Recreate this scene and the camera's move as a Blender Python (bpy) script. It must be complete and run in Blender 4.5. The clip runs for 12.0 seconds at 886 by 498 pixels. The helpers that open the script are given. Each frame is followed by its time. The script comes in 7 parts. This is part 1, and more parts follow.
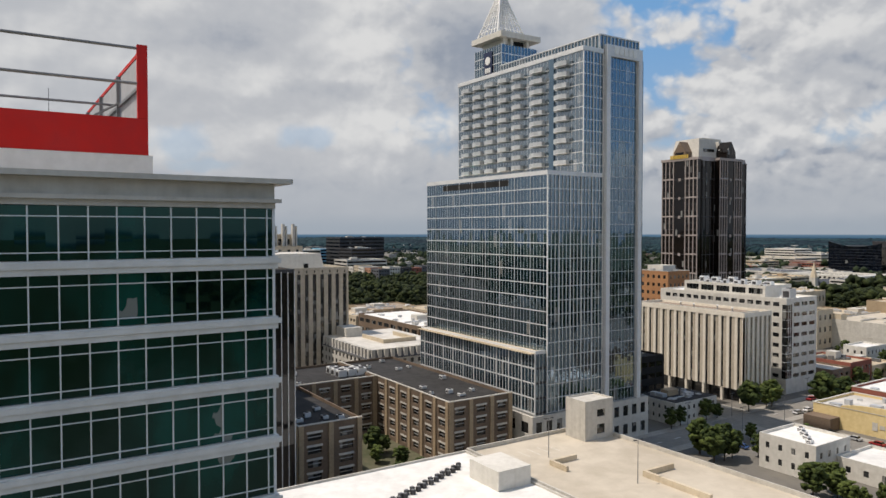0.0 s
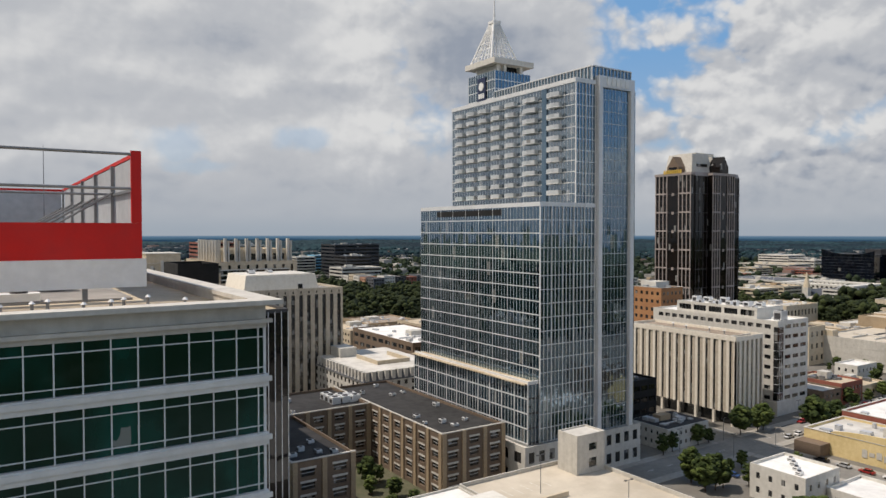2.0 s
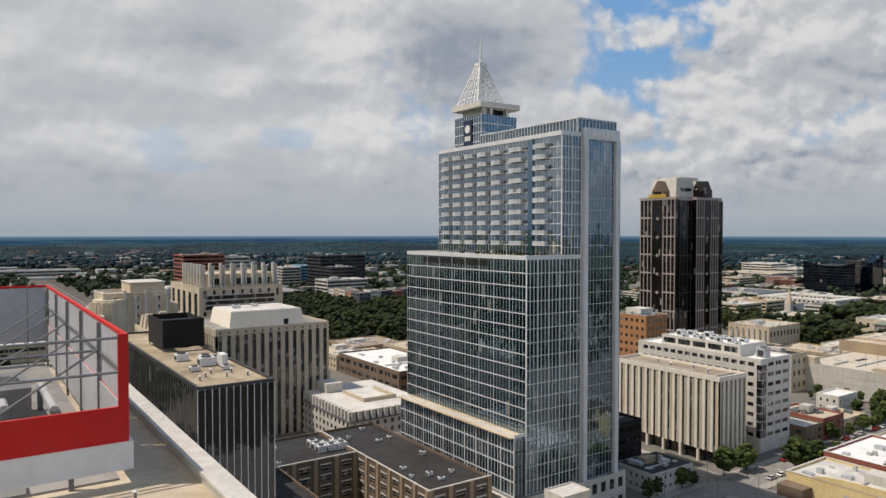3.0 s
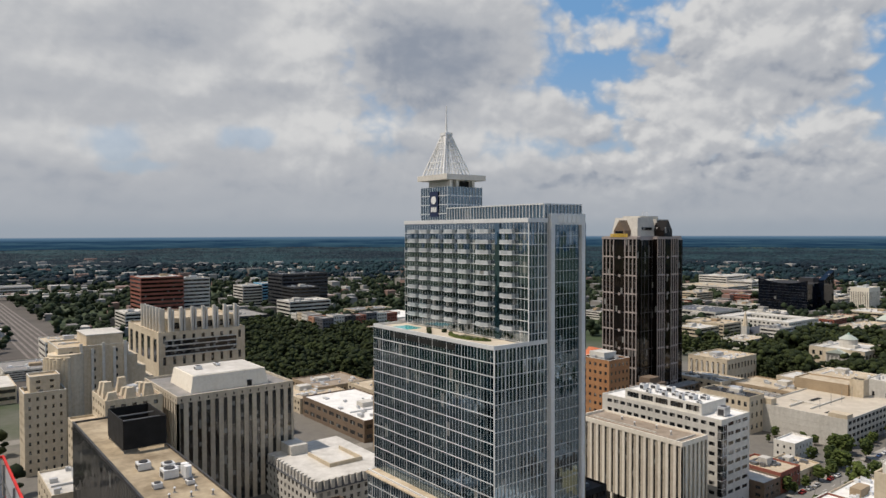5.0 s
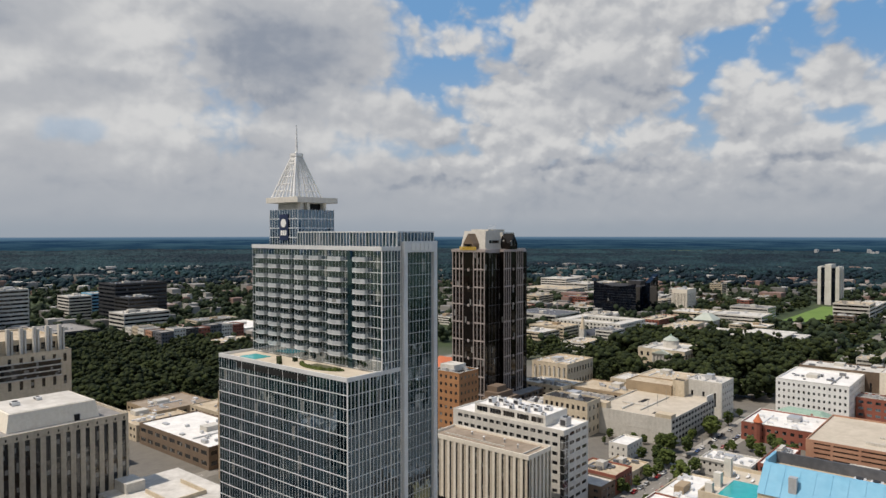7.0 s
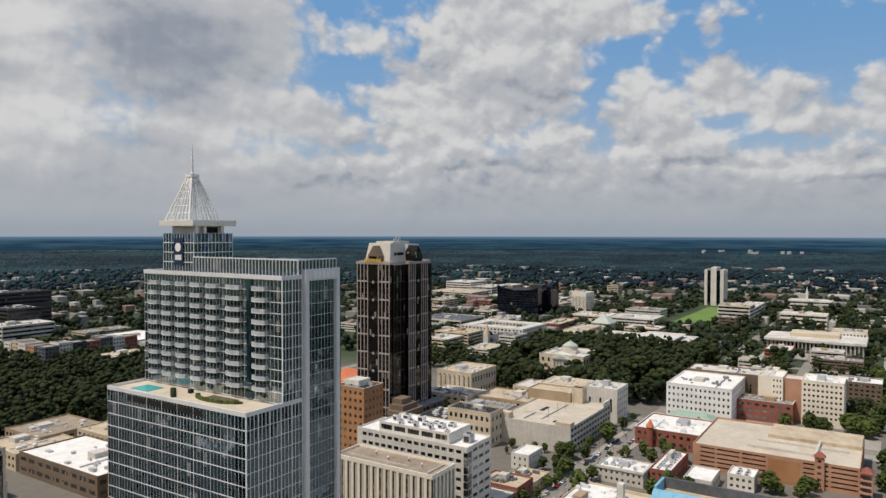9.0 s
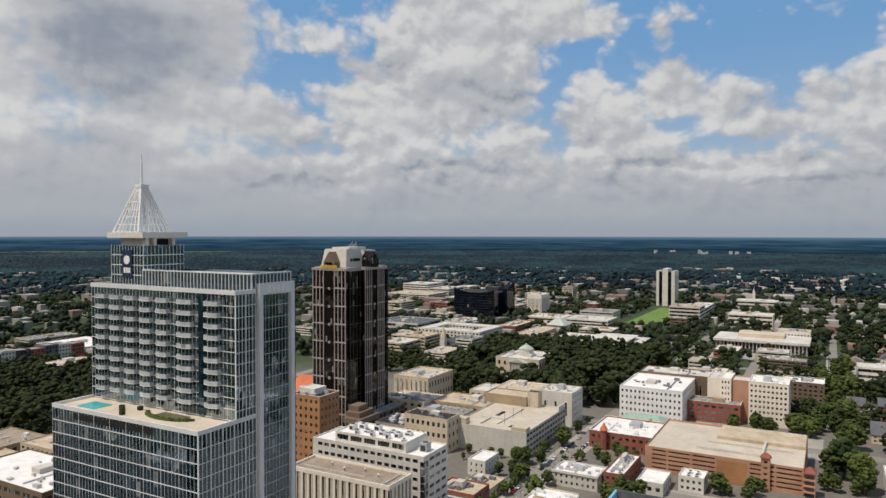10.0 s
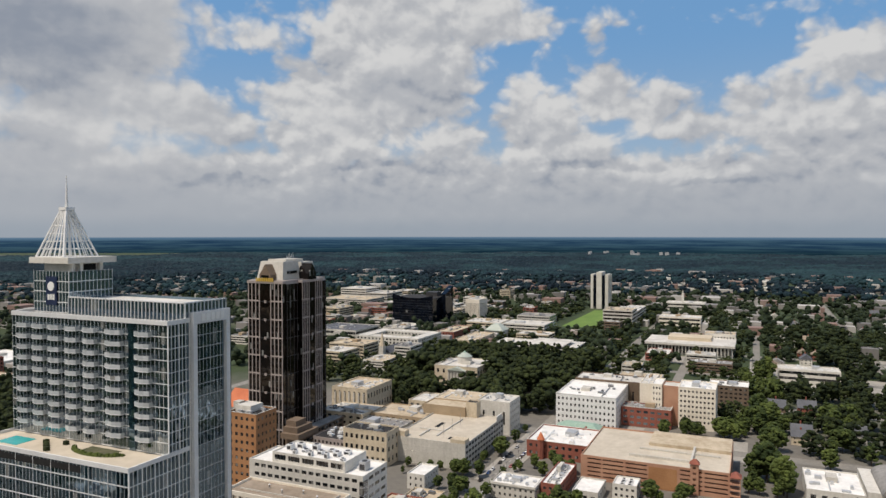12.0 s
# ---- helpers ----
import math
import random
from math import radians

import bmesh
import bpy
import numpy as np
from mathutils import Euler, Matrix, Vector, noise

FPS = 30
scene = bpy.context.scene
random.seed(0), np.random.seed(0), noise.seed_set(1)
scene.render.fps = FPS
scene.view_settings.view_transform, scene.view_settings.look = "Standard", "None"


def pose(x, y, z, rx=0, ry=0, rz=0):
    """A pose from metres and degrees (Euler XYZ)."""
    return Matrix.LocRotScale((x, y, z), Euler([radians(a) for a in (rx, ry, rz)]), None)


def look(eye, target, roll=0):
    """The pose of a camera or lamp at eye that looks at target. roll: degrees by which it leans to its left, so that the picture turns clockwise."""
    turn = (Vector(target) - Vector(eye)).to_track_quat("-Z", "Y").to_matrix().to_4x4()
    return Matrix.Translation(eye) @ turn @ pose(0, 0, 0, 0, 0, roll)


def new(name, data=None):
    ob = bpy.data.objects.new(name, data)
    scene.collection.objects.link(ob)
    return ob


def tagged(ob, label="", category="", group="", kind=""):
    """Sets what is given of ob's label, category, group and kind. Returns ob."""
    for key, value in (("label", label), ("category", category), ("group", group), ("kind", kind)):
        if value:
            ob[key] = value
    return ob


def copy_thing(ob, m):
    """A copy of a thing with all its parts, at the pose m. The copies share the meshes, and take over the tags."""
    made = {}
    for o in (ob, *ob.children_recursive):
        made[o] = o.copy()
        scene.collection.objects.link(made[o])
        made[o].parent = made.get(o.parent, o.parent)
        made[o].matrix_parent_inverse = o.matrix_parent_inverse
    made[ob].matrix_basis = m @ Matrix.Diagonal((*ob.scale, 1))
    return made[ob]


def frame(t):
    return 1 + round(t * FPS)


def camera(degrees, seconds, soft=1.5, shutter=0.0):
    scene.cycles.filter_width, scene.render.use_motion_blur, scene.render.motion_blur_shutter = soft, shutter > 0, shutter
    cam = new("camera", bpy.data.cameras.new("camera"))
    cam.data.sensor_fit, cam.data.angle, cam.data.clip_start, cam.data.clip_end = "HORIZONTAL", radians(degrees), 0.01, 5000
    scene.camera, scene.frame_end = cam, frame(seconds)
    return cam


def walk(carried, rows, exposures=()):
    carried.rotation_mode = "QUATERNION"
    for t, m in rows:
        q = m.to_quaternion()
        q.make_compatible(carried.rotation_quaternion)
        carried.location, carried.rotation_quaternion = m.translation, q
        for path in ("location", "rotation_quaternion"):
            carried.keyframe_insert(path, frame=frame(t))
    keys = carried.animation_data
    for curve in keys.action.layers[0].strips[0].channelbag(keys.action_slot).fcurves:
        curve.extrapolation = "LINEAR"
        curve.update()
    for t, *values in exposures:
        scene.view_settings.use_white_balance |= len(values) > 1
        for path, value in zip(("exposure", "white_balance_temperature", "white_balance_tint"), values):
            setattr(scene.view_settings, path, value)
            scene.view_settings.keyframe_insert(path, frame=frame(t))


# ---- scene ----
import itertools

LENS = 64.53
cam = camera(LENS, 12.0, soft=1.5)
# seconds, x, y, z, tilt, lean, turn
PATH = [
    (0.0, -0.00, -0.00, 66.00, 88.44, 0.03, -33.00),
    (0.5, -0.04, -0.35, 68.04, 88.49, 0.04, -33.07),
    (1.0, -0.05, -0.66, 70.36, 88.50, 0.07, -33.16),
    (1.5, -0.06, -0.97, 72.49, 88.52, 0.03, -33.27),
    (2.0, -0.05, -1.16, 74.69, 88.55, 0.01, -33.38),
    (2.5, -0.10, -1.16, 81.22, 88.57, -0.01, -33.85),
    (3.0, -0.17, -0.93, 90.36, 88.58, -0.01, -34.54),
    (5.0, -0.61, 1.02, 116.77, 88.61, 0.15, -37.62),
    (5.5, -0.56, 1.64, 118.93, 88.63, 0.07, -41.34),
    (6.0, -0.35, 2.36, 121.17, 88.62, 0.00, -45.37),
    (6.5, -0.09, 2.84, 123.28, 88.62, -0.01, -47.90),
    (7.0, 0.22, 2.98, 125.30, 88.64, 0.01, -49.78),
    (9.0, 1.20, 2.37, 134.01, 88.62, -0.08, -57.41),
    (9.5, 1.34, 2.26, 136.05, 88.61, -0.06, -59.17),
    (10.0, 1.41, 2.20, 138.11, 88.62, -0.07, -60.93),
    (10.5, 1.41, 2.14, 140.12, 88.63, -0.07, -62.69),
    (11.0, 1.33, 2.14, 142.03, 88.64, -0.05, -64.56),
    (11.5, 1.23, 2.19, 144.00, 88.66, -0.03, -65.54),
    (12.0, 1.07, 2.29, 146.00, 88.66, 0.00, -65.97),
]
walk(cam, [(t, pose(x, y, z, rx, ry, rz)) for t, x, y, z, rx, ry, rz in PATH],
     [(0.0, 0.05), (2.0, 0.05), (5.0, -0.05), (12.0, -0.07)])

# ---- world, sun ----
SUN_EL, SUN_AZ = radians(62), radians(-58)          # azimuth from +y towards +x
sun_way = Vector((math.cos(SUN_EL) * math.sin(SUN_AZ), math.cos(SUN_EL) * math.cos(SUN_AZ), math.sin(SUN_EL)))
sun = new("sun", bpy.data.lights.new("sun", "SUN"))
sun.data.energy, sun.data.angle, sun.data.color = 4.0, radians(0.6), (1.0, 0.89, 0.785)
sun.matrix_world = look(sun_way * 500, (0, 0, 0))


class Tree:
    """A small shorthand for node trees."""

    def __init__(self, nt, keep=False):
        self.nt = nt
        if not keep:
            nt.nodes.clear()

    def node(self, kind, _out=0, _op="", **ins):
        n = self.nt.nodes.new(kind)
        if _op:
            n.operation = _op
        for key, value in ins.items():
            k = int(key[1:]) if key[0] == "i" and key[1:].isdigit() else key.replace("_", " ")
            if isinstance(value, bpy.types.NodeSocket):
                self.nt.links.new(value, n.inputs[k])
            else:
                n.inputs[k].default_value = value
        return n.outputs[_out]

    def m(self, op, a, b=0.0, c=0.0):
        return self.node("ShaderNodeMath", 0, op, i0=a, i1=b, i2=c)

    def vm(self, op, a, b=(0, 0, 0), out=0):
        return self.node("ShaderNodeVectorMath", out, op, i0=a, i1=b)

    def mix(self, f, a, b):
        n = self.nt.nodes.new("ShaderNodeMix")
        n.data_type = "RGBA"
        for k, v in ((0, f), (6, a), (7, b)):
            if isinstance(v, bpy.types.NodeSocket):
                self.nt.links.new(v, n.inputs[k])
            else:
                n.inputs[k].default_value = (*v, 1) if isinstance(v, tuple) and len(v) == 3 else v
        return n.outputs[2]

    def ramp(self, f, lo, hi, a=0.0, b=1.0):
        n = self.nt.nodes.new("ShaderNodeMapRange")
        n.interpolation_type = "SMOOTHSTEP"
        self.nt.links.new(f, n.inputs[0])
        for k, v in ((1, lo), (2, hi), (3, a), (4, b)):
            if isinstance(v, bpy.types.NodeSocket):
                self.nt.links.new(v, n.inputs[k])
            else:
                n.inputs[k].default_value = v
        return n.outputs[0]

    def noise(self, vec, scale, detail=4.0, rough=0.55, out=0, lac=2.0):
        return self.node("ShaderNodeTexNoise", out, "", Vector=vec, Scale=scale, Detail=detail, Roughness=rough, Lacunarity=lac)

    def xyz(self, x, y, z=0.0):
        return self.node("ShaderNodeCombineXYZ", 0, "", i0=x, i1=y, i2=z)


world = bpy.data.worlds.new("sky")
scene.world = world
world.use_nodes = True
W = Tree(world.node_tree)
way = world.node_tree.nodes.new("ShaderNodeTexCoord").outputs["Generated"]
sep = world.node_tree.nodes.new("ShaderNodeSeparateXYZ")
world.node_tree.links.new(way, sep.inputs[0])
sx, sy, sz = sep.outputs
AZ = W.m("MULTIPLY", W.m("ARCTAN2", sx, sy), 57.29578)        # degrees from +y towards +x
EL = W.m("MULTIPLY", W.m("ARCSINE", sz), 57.29578)

# cloud heaps: azimuth, elevation, half width, half height, all in degrees
HEAP = [(57.1, 15.1, 1.9, 2.0), (54.9, 12.6, 2.2, 1.7), (52.9, 10.7, 2.3, 1.5), (59.9, 16.0, 3.2, 3.3), (63.5, 17.0, 4.1, 3.1), (68.5, 17.4, 4.3, 3.1), (72.4, 16.1, 3.3, 1.3), (62.1, 12.3, 5.9, 4.1), (58.0, 9.6, 5.4, 3.3), (66.2, 14.2, 3.2, 2.1)]
BANK = [(54.4, 7.7, 3.5, 1.8), (58.5, 7.1, 4.1, 2.0), (62.1, 7.9, 2.1, 1.4), (66.7, 7.6, 2.8, 1.8), (42.0, 9.4, 2.9, 2.1), (46.0, 9.1, 3.2, 2.1), (48.8, 8.2, 2.5, 1.9), (37.9, 7.9, 3.9, 2.4), (37.5, 15.0, 7.6, 5.0)]
EAST = [(72.6, 11.1, 1.5, 1.8), (73.8, 8.7, 3.4, 2.7), (78.9, 11.1, 3.1, 2.0), (82.3, 9.7, 3.6, 1.8), (85.2, 8.1, 4.1, 1.6), (75.8, 6.4, 5.3, 2.2), (95.1, 12.1, 2.6, 2.4), (91.9, 10.1, 2.6, 1.5), (89.4, 10.1, 1.9, 1.5), (97.8, 12.3, 2.6, 2.3), (94.4, 7.5, 6.0, 2.5)]
WISP = [(51.0, 15.1, 4.7, 1.4), (54.1, 16.7, 3.9, 1.1), (47.7, 15.8, 1.7, 1.2), (77.8, 15.4, 1.2, 1.5), (79.9, 16.5, 2.4, 1.0), (76.4, 12.7, 1.2, 1.1), (92.5, 16.2, 4.8, 0.8), (73.8, 13.5, 1.4, 0.9)]
THIN = [(22.2, 7.4, 2.6, 1.5), (14.2, 5.2, 3.2, 0.9), (12.5, 6.8, 3.0, 1.6)]
# thinner, brighter and thicker, darker stretches of cloud, with a weight
TONE_EAST = [(59.4, 11.3, 3.2, 1.2, -0.18), (65.3, 11.0, 2.8, 1.8, -0.16), (58.5, 8.5, 6.7, 1.8, 0.16), (64.9, 15.7, 7.3, 2.5, 0.12), (60.3, 5.6, 3.6, 0.4, -0.3), (48.8, 3.8, 3.8, 0.4, -0.3), (78.5, 5.5, 6.1, 0.4, -0.34),
             (87.3, 3.7, 3.2, 0.3, -0.3), (94.1, 6.9, 3.2, 0.6, -0.26), (80.6, 7.8, 3.9, 1.0, 0.16), (83.6, 10.3, 3.8, 0.8, -0.08), (94.7, 12.7, 2.1, 1.1, 0.12), (74.0, 10.9, 1.4, 1.0, 0.22)]
TONE_WEST = [(37.4, 13.6, 6.8, 3.6, -0.5), (42.4, 9.7, 4.2, 1.8, 0.12), (35.8, 6.8, 3.1, 0.9, -0.2), (15.3, 14.0, 4.1, 2.2, -0.22), (23.4, 11.0, 3.9, 0.7, -0.22), (24.2, 14.7, 5.6, 2.0, 0.14), (18.5, 11.5, 2.6, 1.2, 0.14),
             (30.4, 8.6, 6.0, 1.1, 0.16), (31.2, 6.5, 4.7, 0.7, -0.12), (26.9, 8.7, 5.0, 1.8, 0.10), (18.1, 15.0, 6.4, 1.6, -0.1)]


def puffs(vec, scale, detail=2.0):
    """Rounded billows."""
    n = world.node_tree.nodes.new("ShaderNodeTexVoronoi")
    n.feature, n.voronoi_dimensions = "SMOOTH_F1", "2D"
    world.node_tree.links.new(vec, n.inputs["Vector"])
    for k, v in (("Scale", scale), ("Detail", detail), ("Roughness", 0.45), ("Lacunarity", 2.4), ("Smoothness", 0.6)):
        n.inputs[k].default_value = v
    return W.m("SUBTRACT", 1.0, n.outputs["Distance"])


def inside(p, a, e, wa, we):
    """How far inside an oval of the sky, as a share of its size: 1 at its middle, 0 on its edge."""
    q = W.node("ShaderNodeVectorMath", 0, "MULTIPLY_ADD", i0=p, i1=(1 / wa, 1 / we, 0), i2=(-a / wa, -e / we, 0))
    return W.m("SUBTRACT", 1.0, W.vm("LENGTH", q, out=1))


def density(da, dv):
    """Cloud thickness at the way looked in, shifted by da, dv degrees; nought on the clouds' outline; and the billows alone."""
    az, el = W.m("ADD", AZ, da), W.m("ADD", EL, dv)
    flat = W.xyz(W.m("MULTIPLY", az, 0.1), W.m("MULTIPLY", el, 0.13), 3.7)
    warp = W.vm("SUBTRACT", W.noise(flat, 3.0, 3.0, 0.5, out=1), (0.5, 0.5, 0.5))
    p = W.vm("ADD", W.xyz(az, el), W.vm("MULTIPLY", warp, (2.8, 2.0, 0.0)))
    swirl = W.vm("ADD", flat, W.vm("MULTIPLY", warp, (0.20, 0.18, 0.0)))
    billow = W.m("ADD", W.m("MULTIPLY", puffs(swirl, 3.6, 1.0), 0.68), W.m("MULTIPLY", puffs(swirl, 9.0, 1.5), 0.32))
    d = W.m("SMOOTH_MAX", W.m("MULTIPLY", W.m("SUBTRACT", 33.0, az), 0.25), W.m("MULTIPLY", W.m("SUBTRACT", 7.2, el), 0.6), 0.5)
    for a, e, wa, we in HEAP + BANK + EAST:
        d = W.m("SMOOTH_MAX", d, W.m("MULTIPLY", inside(p, a, e, wa * 1.22, we * 1.20), min(wa, we)), 0.6)
    for a, e, wa, we in WISP:
        d = W.m("MAXIMUM", d, W.m("MULTIPLY_ADD", inside(p, a, e, wa * 1.2, we * 1.2), we * 0.7, -0.12))
    # the sky past what is looked at: broken cloud, clearer towards the south-east and overhead
    loose = W.m("MULTIPLY_ADD", W.noise(flat, 1.1, 4.0, 0.55), 9.0, -5.0)
    loose = W.m("SUBTRACT", loose, W.m("ADD", W.m("MULTIPLY", W.m("MULTIPLY", W.ramp(AZ, 30.0, 40.0), W.ramp(AZ, 104.0, 99.0)), W.ramp(EL, 22.0, 19.5, 0.0, 9.0)), W.ramp(AZ, 100.0, 128.0, 0.0, 1.4)))
    d = W.m("MAXIMUM", d, loose)
    # high up everywhere the closed deck opens
    d = W.m("SUBTRACT", d, W.m("MULTIPLY", W.ramp(EL, 21.0, 45.0, 0.0, 4.0), W.ramp(loose, -1.0, 1.5, 1.0, 0.0)))
    return W.m("MULTIPLY_ADD", W.m("SUBTRACT", billow, 0.62), 1.5, d), billow


d0, b0 = density(0.0, 0.0)
d1, b1 = density(-0.45, 0.75)
here = W.xyz(AZ, EL)
cover = W.ramp(d0, W.ramp(AZ, 44.0, 50.0, -1.1, -0.42), 0.55)
for a, e, wa, we in THIN:
    cover = W.m("MULTIPLY", cover, W.ramp(inside(W.vm("ADD", here, W.vm("MULTIPLY", W.vm("SUBTRACT", W.noise(here, 0.35, 3.0, 0.5, out=1), (0.5, 0.5, 0.5)), (4.0, 3.0, 0.0))), a, e, wa, we), 0.0, 0.6, 1.0, 0.5))
edge = W.m("SUBTRACT", W.m("MINIMUM", d0, 1.8), W.m("MINIMUM", d1, 1.8))
soft = W.noise(W.xyz(W.m("MULTIPLY", AZ, 0.06), W.m("MULTIPLY", EL, 0.16), 1.3), 2.2, 2.5, 0.45)
tone = W.m("MULTIPLY_ADD", W.m("SUBTRACT", soft, 0.5), 0.95, 0.64)
tone = W.m("MULTIPLY_ADD", edge, W.ramp(AZ, 44.0, 52.0, 0.07, 0.17), tone)
tone = W.m("MULTIPLY_ADD", W.m("SUBTRACT", b0, b1), W.ramp(AZ, 44.0, 52.0, 0.20, 0.42), tone)
wander = W.vm("ADD", here, W.vm("MULTIPLY", W.vm("SUBTRACT", W.noise(here, 0.3, 4.0, 0.55, out=1), (0.5, 0.5, 0.5)), (5.0, 3.0, 0.0)))
for a, e, wa, we, k in TONE_EAST + TONE_WEST:
    tone = W.m("MULTIPLY_ADD", W.ramp(inside(wander, a, e, wa * 1.5, we * 1.5), 0.0, 0.8), k, tone)
tone = W.m("SUBTRACT", tone, W.ramp(EL, 7.0, 2.5, 0.0, 0.22))
sky_tex = world.node_tree.nodes.new("ShaderNodeTexSky")
sky_tex.sky_type, sky_tex.sun_disc, sky_tex.sun_elevation, sky_tex.sun_rotation = "NISHITA", False, SUN_EL, SUN_AZ
sky_tex.altitude, sky_tex.dust_density = 100, 1.5
blue = W.mix(0.72, W.vm("MULTIPLY", sky_tex.outputs[0], (0.075, 0.075, 0.075)), W.mix(W.ramp(EL, 22.0, 60.0), W.mix(W.ramp(EL, 2.0, 16.0), (0.40, 0.52, 0.66), (0.18, 0.40, 0.72)), (0.09, 0.20, 0.44)))
cloud = W.mix(W.ramp(tone, 0.0, 0.5), (0.28, 0.315, 0.38), (0.465, 0.48, 0.51))
cloud = W.mix(W.ramp(tone, 0.45, 1.0), cloud, (0.67, 0.67, 0.67))
body = W.mix(cover, blue, cloud)
body = W.mix(W.ramp(EL, 5.5, 1.2, 0.0, 0.8), body, (0.385, 0.415, 0.46))
body = W.mix(W.ramp(EL, 1.6, 0.0, 0.0, 0.7), body, (0.31, 0.36, 0.42))
# the far country under the skyline, its blue haze and sunlit patches painted into the colours
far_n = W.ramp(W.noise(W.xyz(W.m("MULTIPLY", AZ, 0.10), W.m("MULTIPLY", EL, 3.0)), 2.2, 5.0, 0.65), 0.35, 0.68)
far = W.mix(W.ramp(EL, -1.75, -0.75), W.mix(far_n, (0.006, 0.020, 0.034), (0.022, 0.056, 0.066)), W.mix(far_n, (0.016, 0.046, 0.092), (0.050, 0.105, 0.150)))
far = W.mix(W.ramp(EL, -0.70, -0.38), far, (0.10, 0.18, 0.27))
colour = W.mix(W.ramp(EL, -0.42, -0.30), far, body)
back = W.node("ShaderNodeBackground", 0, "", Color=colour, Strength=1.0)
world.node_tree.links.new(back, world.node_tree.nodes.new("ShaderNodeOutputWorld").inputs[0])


# ---- materials ----
def surface(name, a, b, rough=0.8, grain=0.6, stain=0.06, bump=0.15, bump_scale=3.0, metal=0.0, own=0.0, streak=0.0, ior=1.5):
    """A worn surface between the colours a and b: grain and stains in metres, streaks running down, own: how much pieces differ."""
    mt = bpy.data.materials.new(name)
    mt.use_nodes = True
    t = Tree(mt.node_tree)
    pos = t.nt.nodes.new("ShaderNodeNewGeometry").outputs["Position"]
    f = t.m("ADD", t.m("MULTIPLY", t.noise(pos, grain, 5.0, 0.65), 0.6), t.m("MULTIPLY", t.noise(pos, stain, 4.0, 0.6), 0.6))
    if streak:
        f = t.m("MULTIPLY_ADD", t.noise(t.vm("MULTIPLY", pos, (1.0, 1.0, 0.07)), 0.9, 3.0, 0.6), streak, t.m("SUBTRACT", f, streak * 0.5))
    if own:
        r = t.nt.nodes.new("ShaderNodeObjectInfo").outputs["Random"]
        f = t.m("MULTIPLY_ADD", r, own, t.m("SUBTRACT", f, own * 0.5))
    col = t.mix(t.ramp(f, 0.35, 0.85), a, b)
    bs = t.nt.nodes.new("ShaderNodeBsdfPrincipled")
    t.nt.links.new(col, bs.inputs["Base Color"])
    t.nt.links.new(t.ramp(t.noise(pos, 0.4, 3.0), 0.2, 0.8, max(rough - 0.12, 0.02), min(rough + 0.1, 1.0)), bs.inputs["Roughness"])
    bs.inputs["Metallic"].default_value, bs.inputs["IOR"].default_value = metal, ior
    if bump:
        bn = t.node("ShaderNodeBump", 0, "", Strength=bump, Distance=0.05, Height=t.noise(pos, bump_scale, 4.0, 0.6))
        t.nt.links.new(bn, bs.inputs["Normal"])
    t.nt.links.new(bs.outputs[0], t.nt.nodes.new("ShaderNodeOutputMaterial").inputs[0])
    return mt


def glazing(name, a, b, cell=(1.5, 1.5, 4.0), ior=2.0, rough=0.04, wave=0.03, blinds=0.12, coat=(1.0, 1.0, 1.0), reflection_patch=0.0):
    """Tinted window glass: panes of one cell size differ in tone and lean a little, some have pale blinds behind them."""
    mt = bpy.data.materials.new(name)
    mt.use_nodes = True
    t = Tree(mt.node_tree)
    pos = t.nt.nodes.new("ShaderNodeNewGeometry").outputs["Position"]
    c = t.vm("FLOOR", t.vm("DIVIDE", t.vm("ADD", pos, (0.31, 0.31, 0.0)), cell))
    wn = t.nt.nodes.new("ShaderNodeTexWhiteNoise")
    t.nt.links.new(c, wn.inputs[0])
    r, rc = wn.outputs[0], wn.outputs[1]
    # broad noise paints reflection-like teal areas into the base colour
    if reflection_patch:
        own = t.nt.nodes.new("ShaderNodeObjectInfo").outputs["Random"]
        r = t.m("MULTIPLY_ADD", own, 0.16, t.ramp(t.noise(t.vm("MULTIPLY", pos, (1.0, 1.0, 0.55)), reflection_patch, 4.0, 0.6), 0.42, 0.70, 0.0, 0.9))
    col = t.mix(r, a, b)
    col = t.mix(t.ramp(r, 1.0 - blinds - 0.01, 1.0 - blinds), col, (0.20, 0.20, 0.19))
    bs = t.nt.nodes.new("ShaderNodeBsdfPrincipled")
    t.nt.links.new(col, bs.inputs["Base Color"])
    bs.inputs["Roughness"].default_value, bs.inputs["IOR"].default_value = rough, ior
    bs.inputs["Specular Tint"].default_value = (*coat, 1.0)
    g = t.nt.nodes.new("ShaderNodeNewGeometry").outputs["Normal"]
    lean = t.vm("MULTIPLY", t.vm("SUBTRACT", rc, (0.5, 0.5, 0.5)), (wave, wave, wave))
    ripple = t.vm("MULTIPLY", t.vm("SUBTRACT", t.noise(pos, 0.5, 2.0, 0.5, out=1), (0.5, 0.5, 0.5)), (wave, wave, wave))
    t.nt.links.new(t.vm("NORMALIZE", t.vm("ADD", t.vm("ADD", g, lean), ripple)), bs.inputs["Normal"])
    t.nt.links.new(bs.outputs[0], t.nt.nodes.new("ShaderNodeOutputMaterial").inputs[0])
    return mt


def plain(name, c, rough=0.5, metal=0.0):
    return surface(name, tuple(v * 0.86 for v in c), c, rough, 1.5, 0.2, 0.05, 6.0, metal)


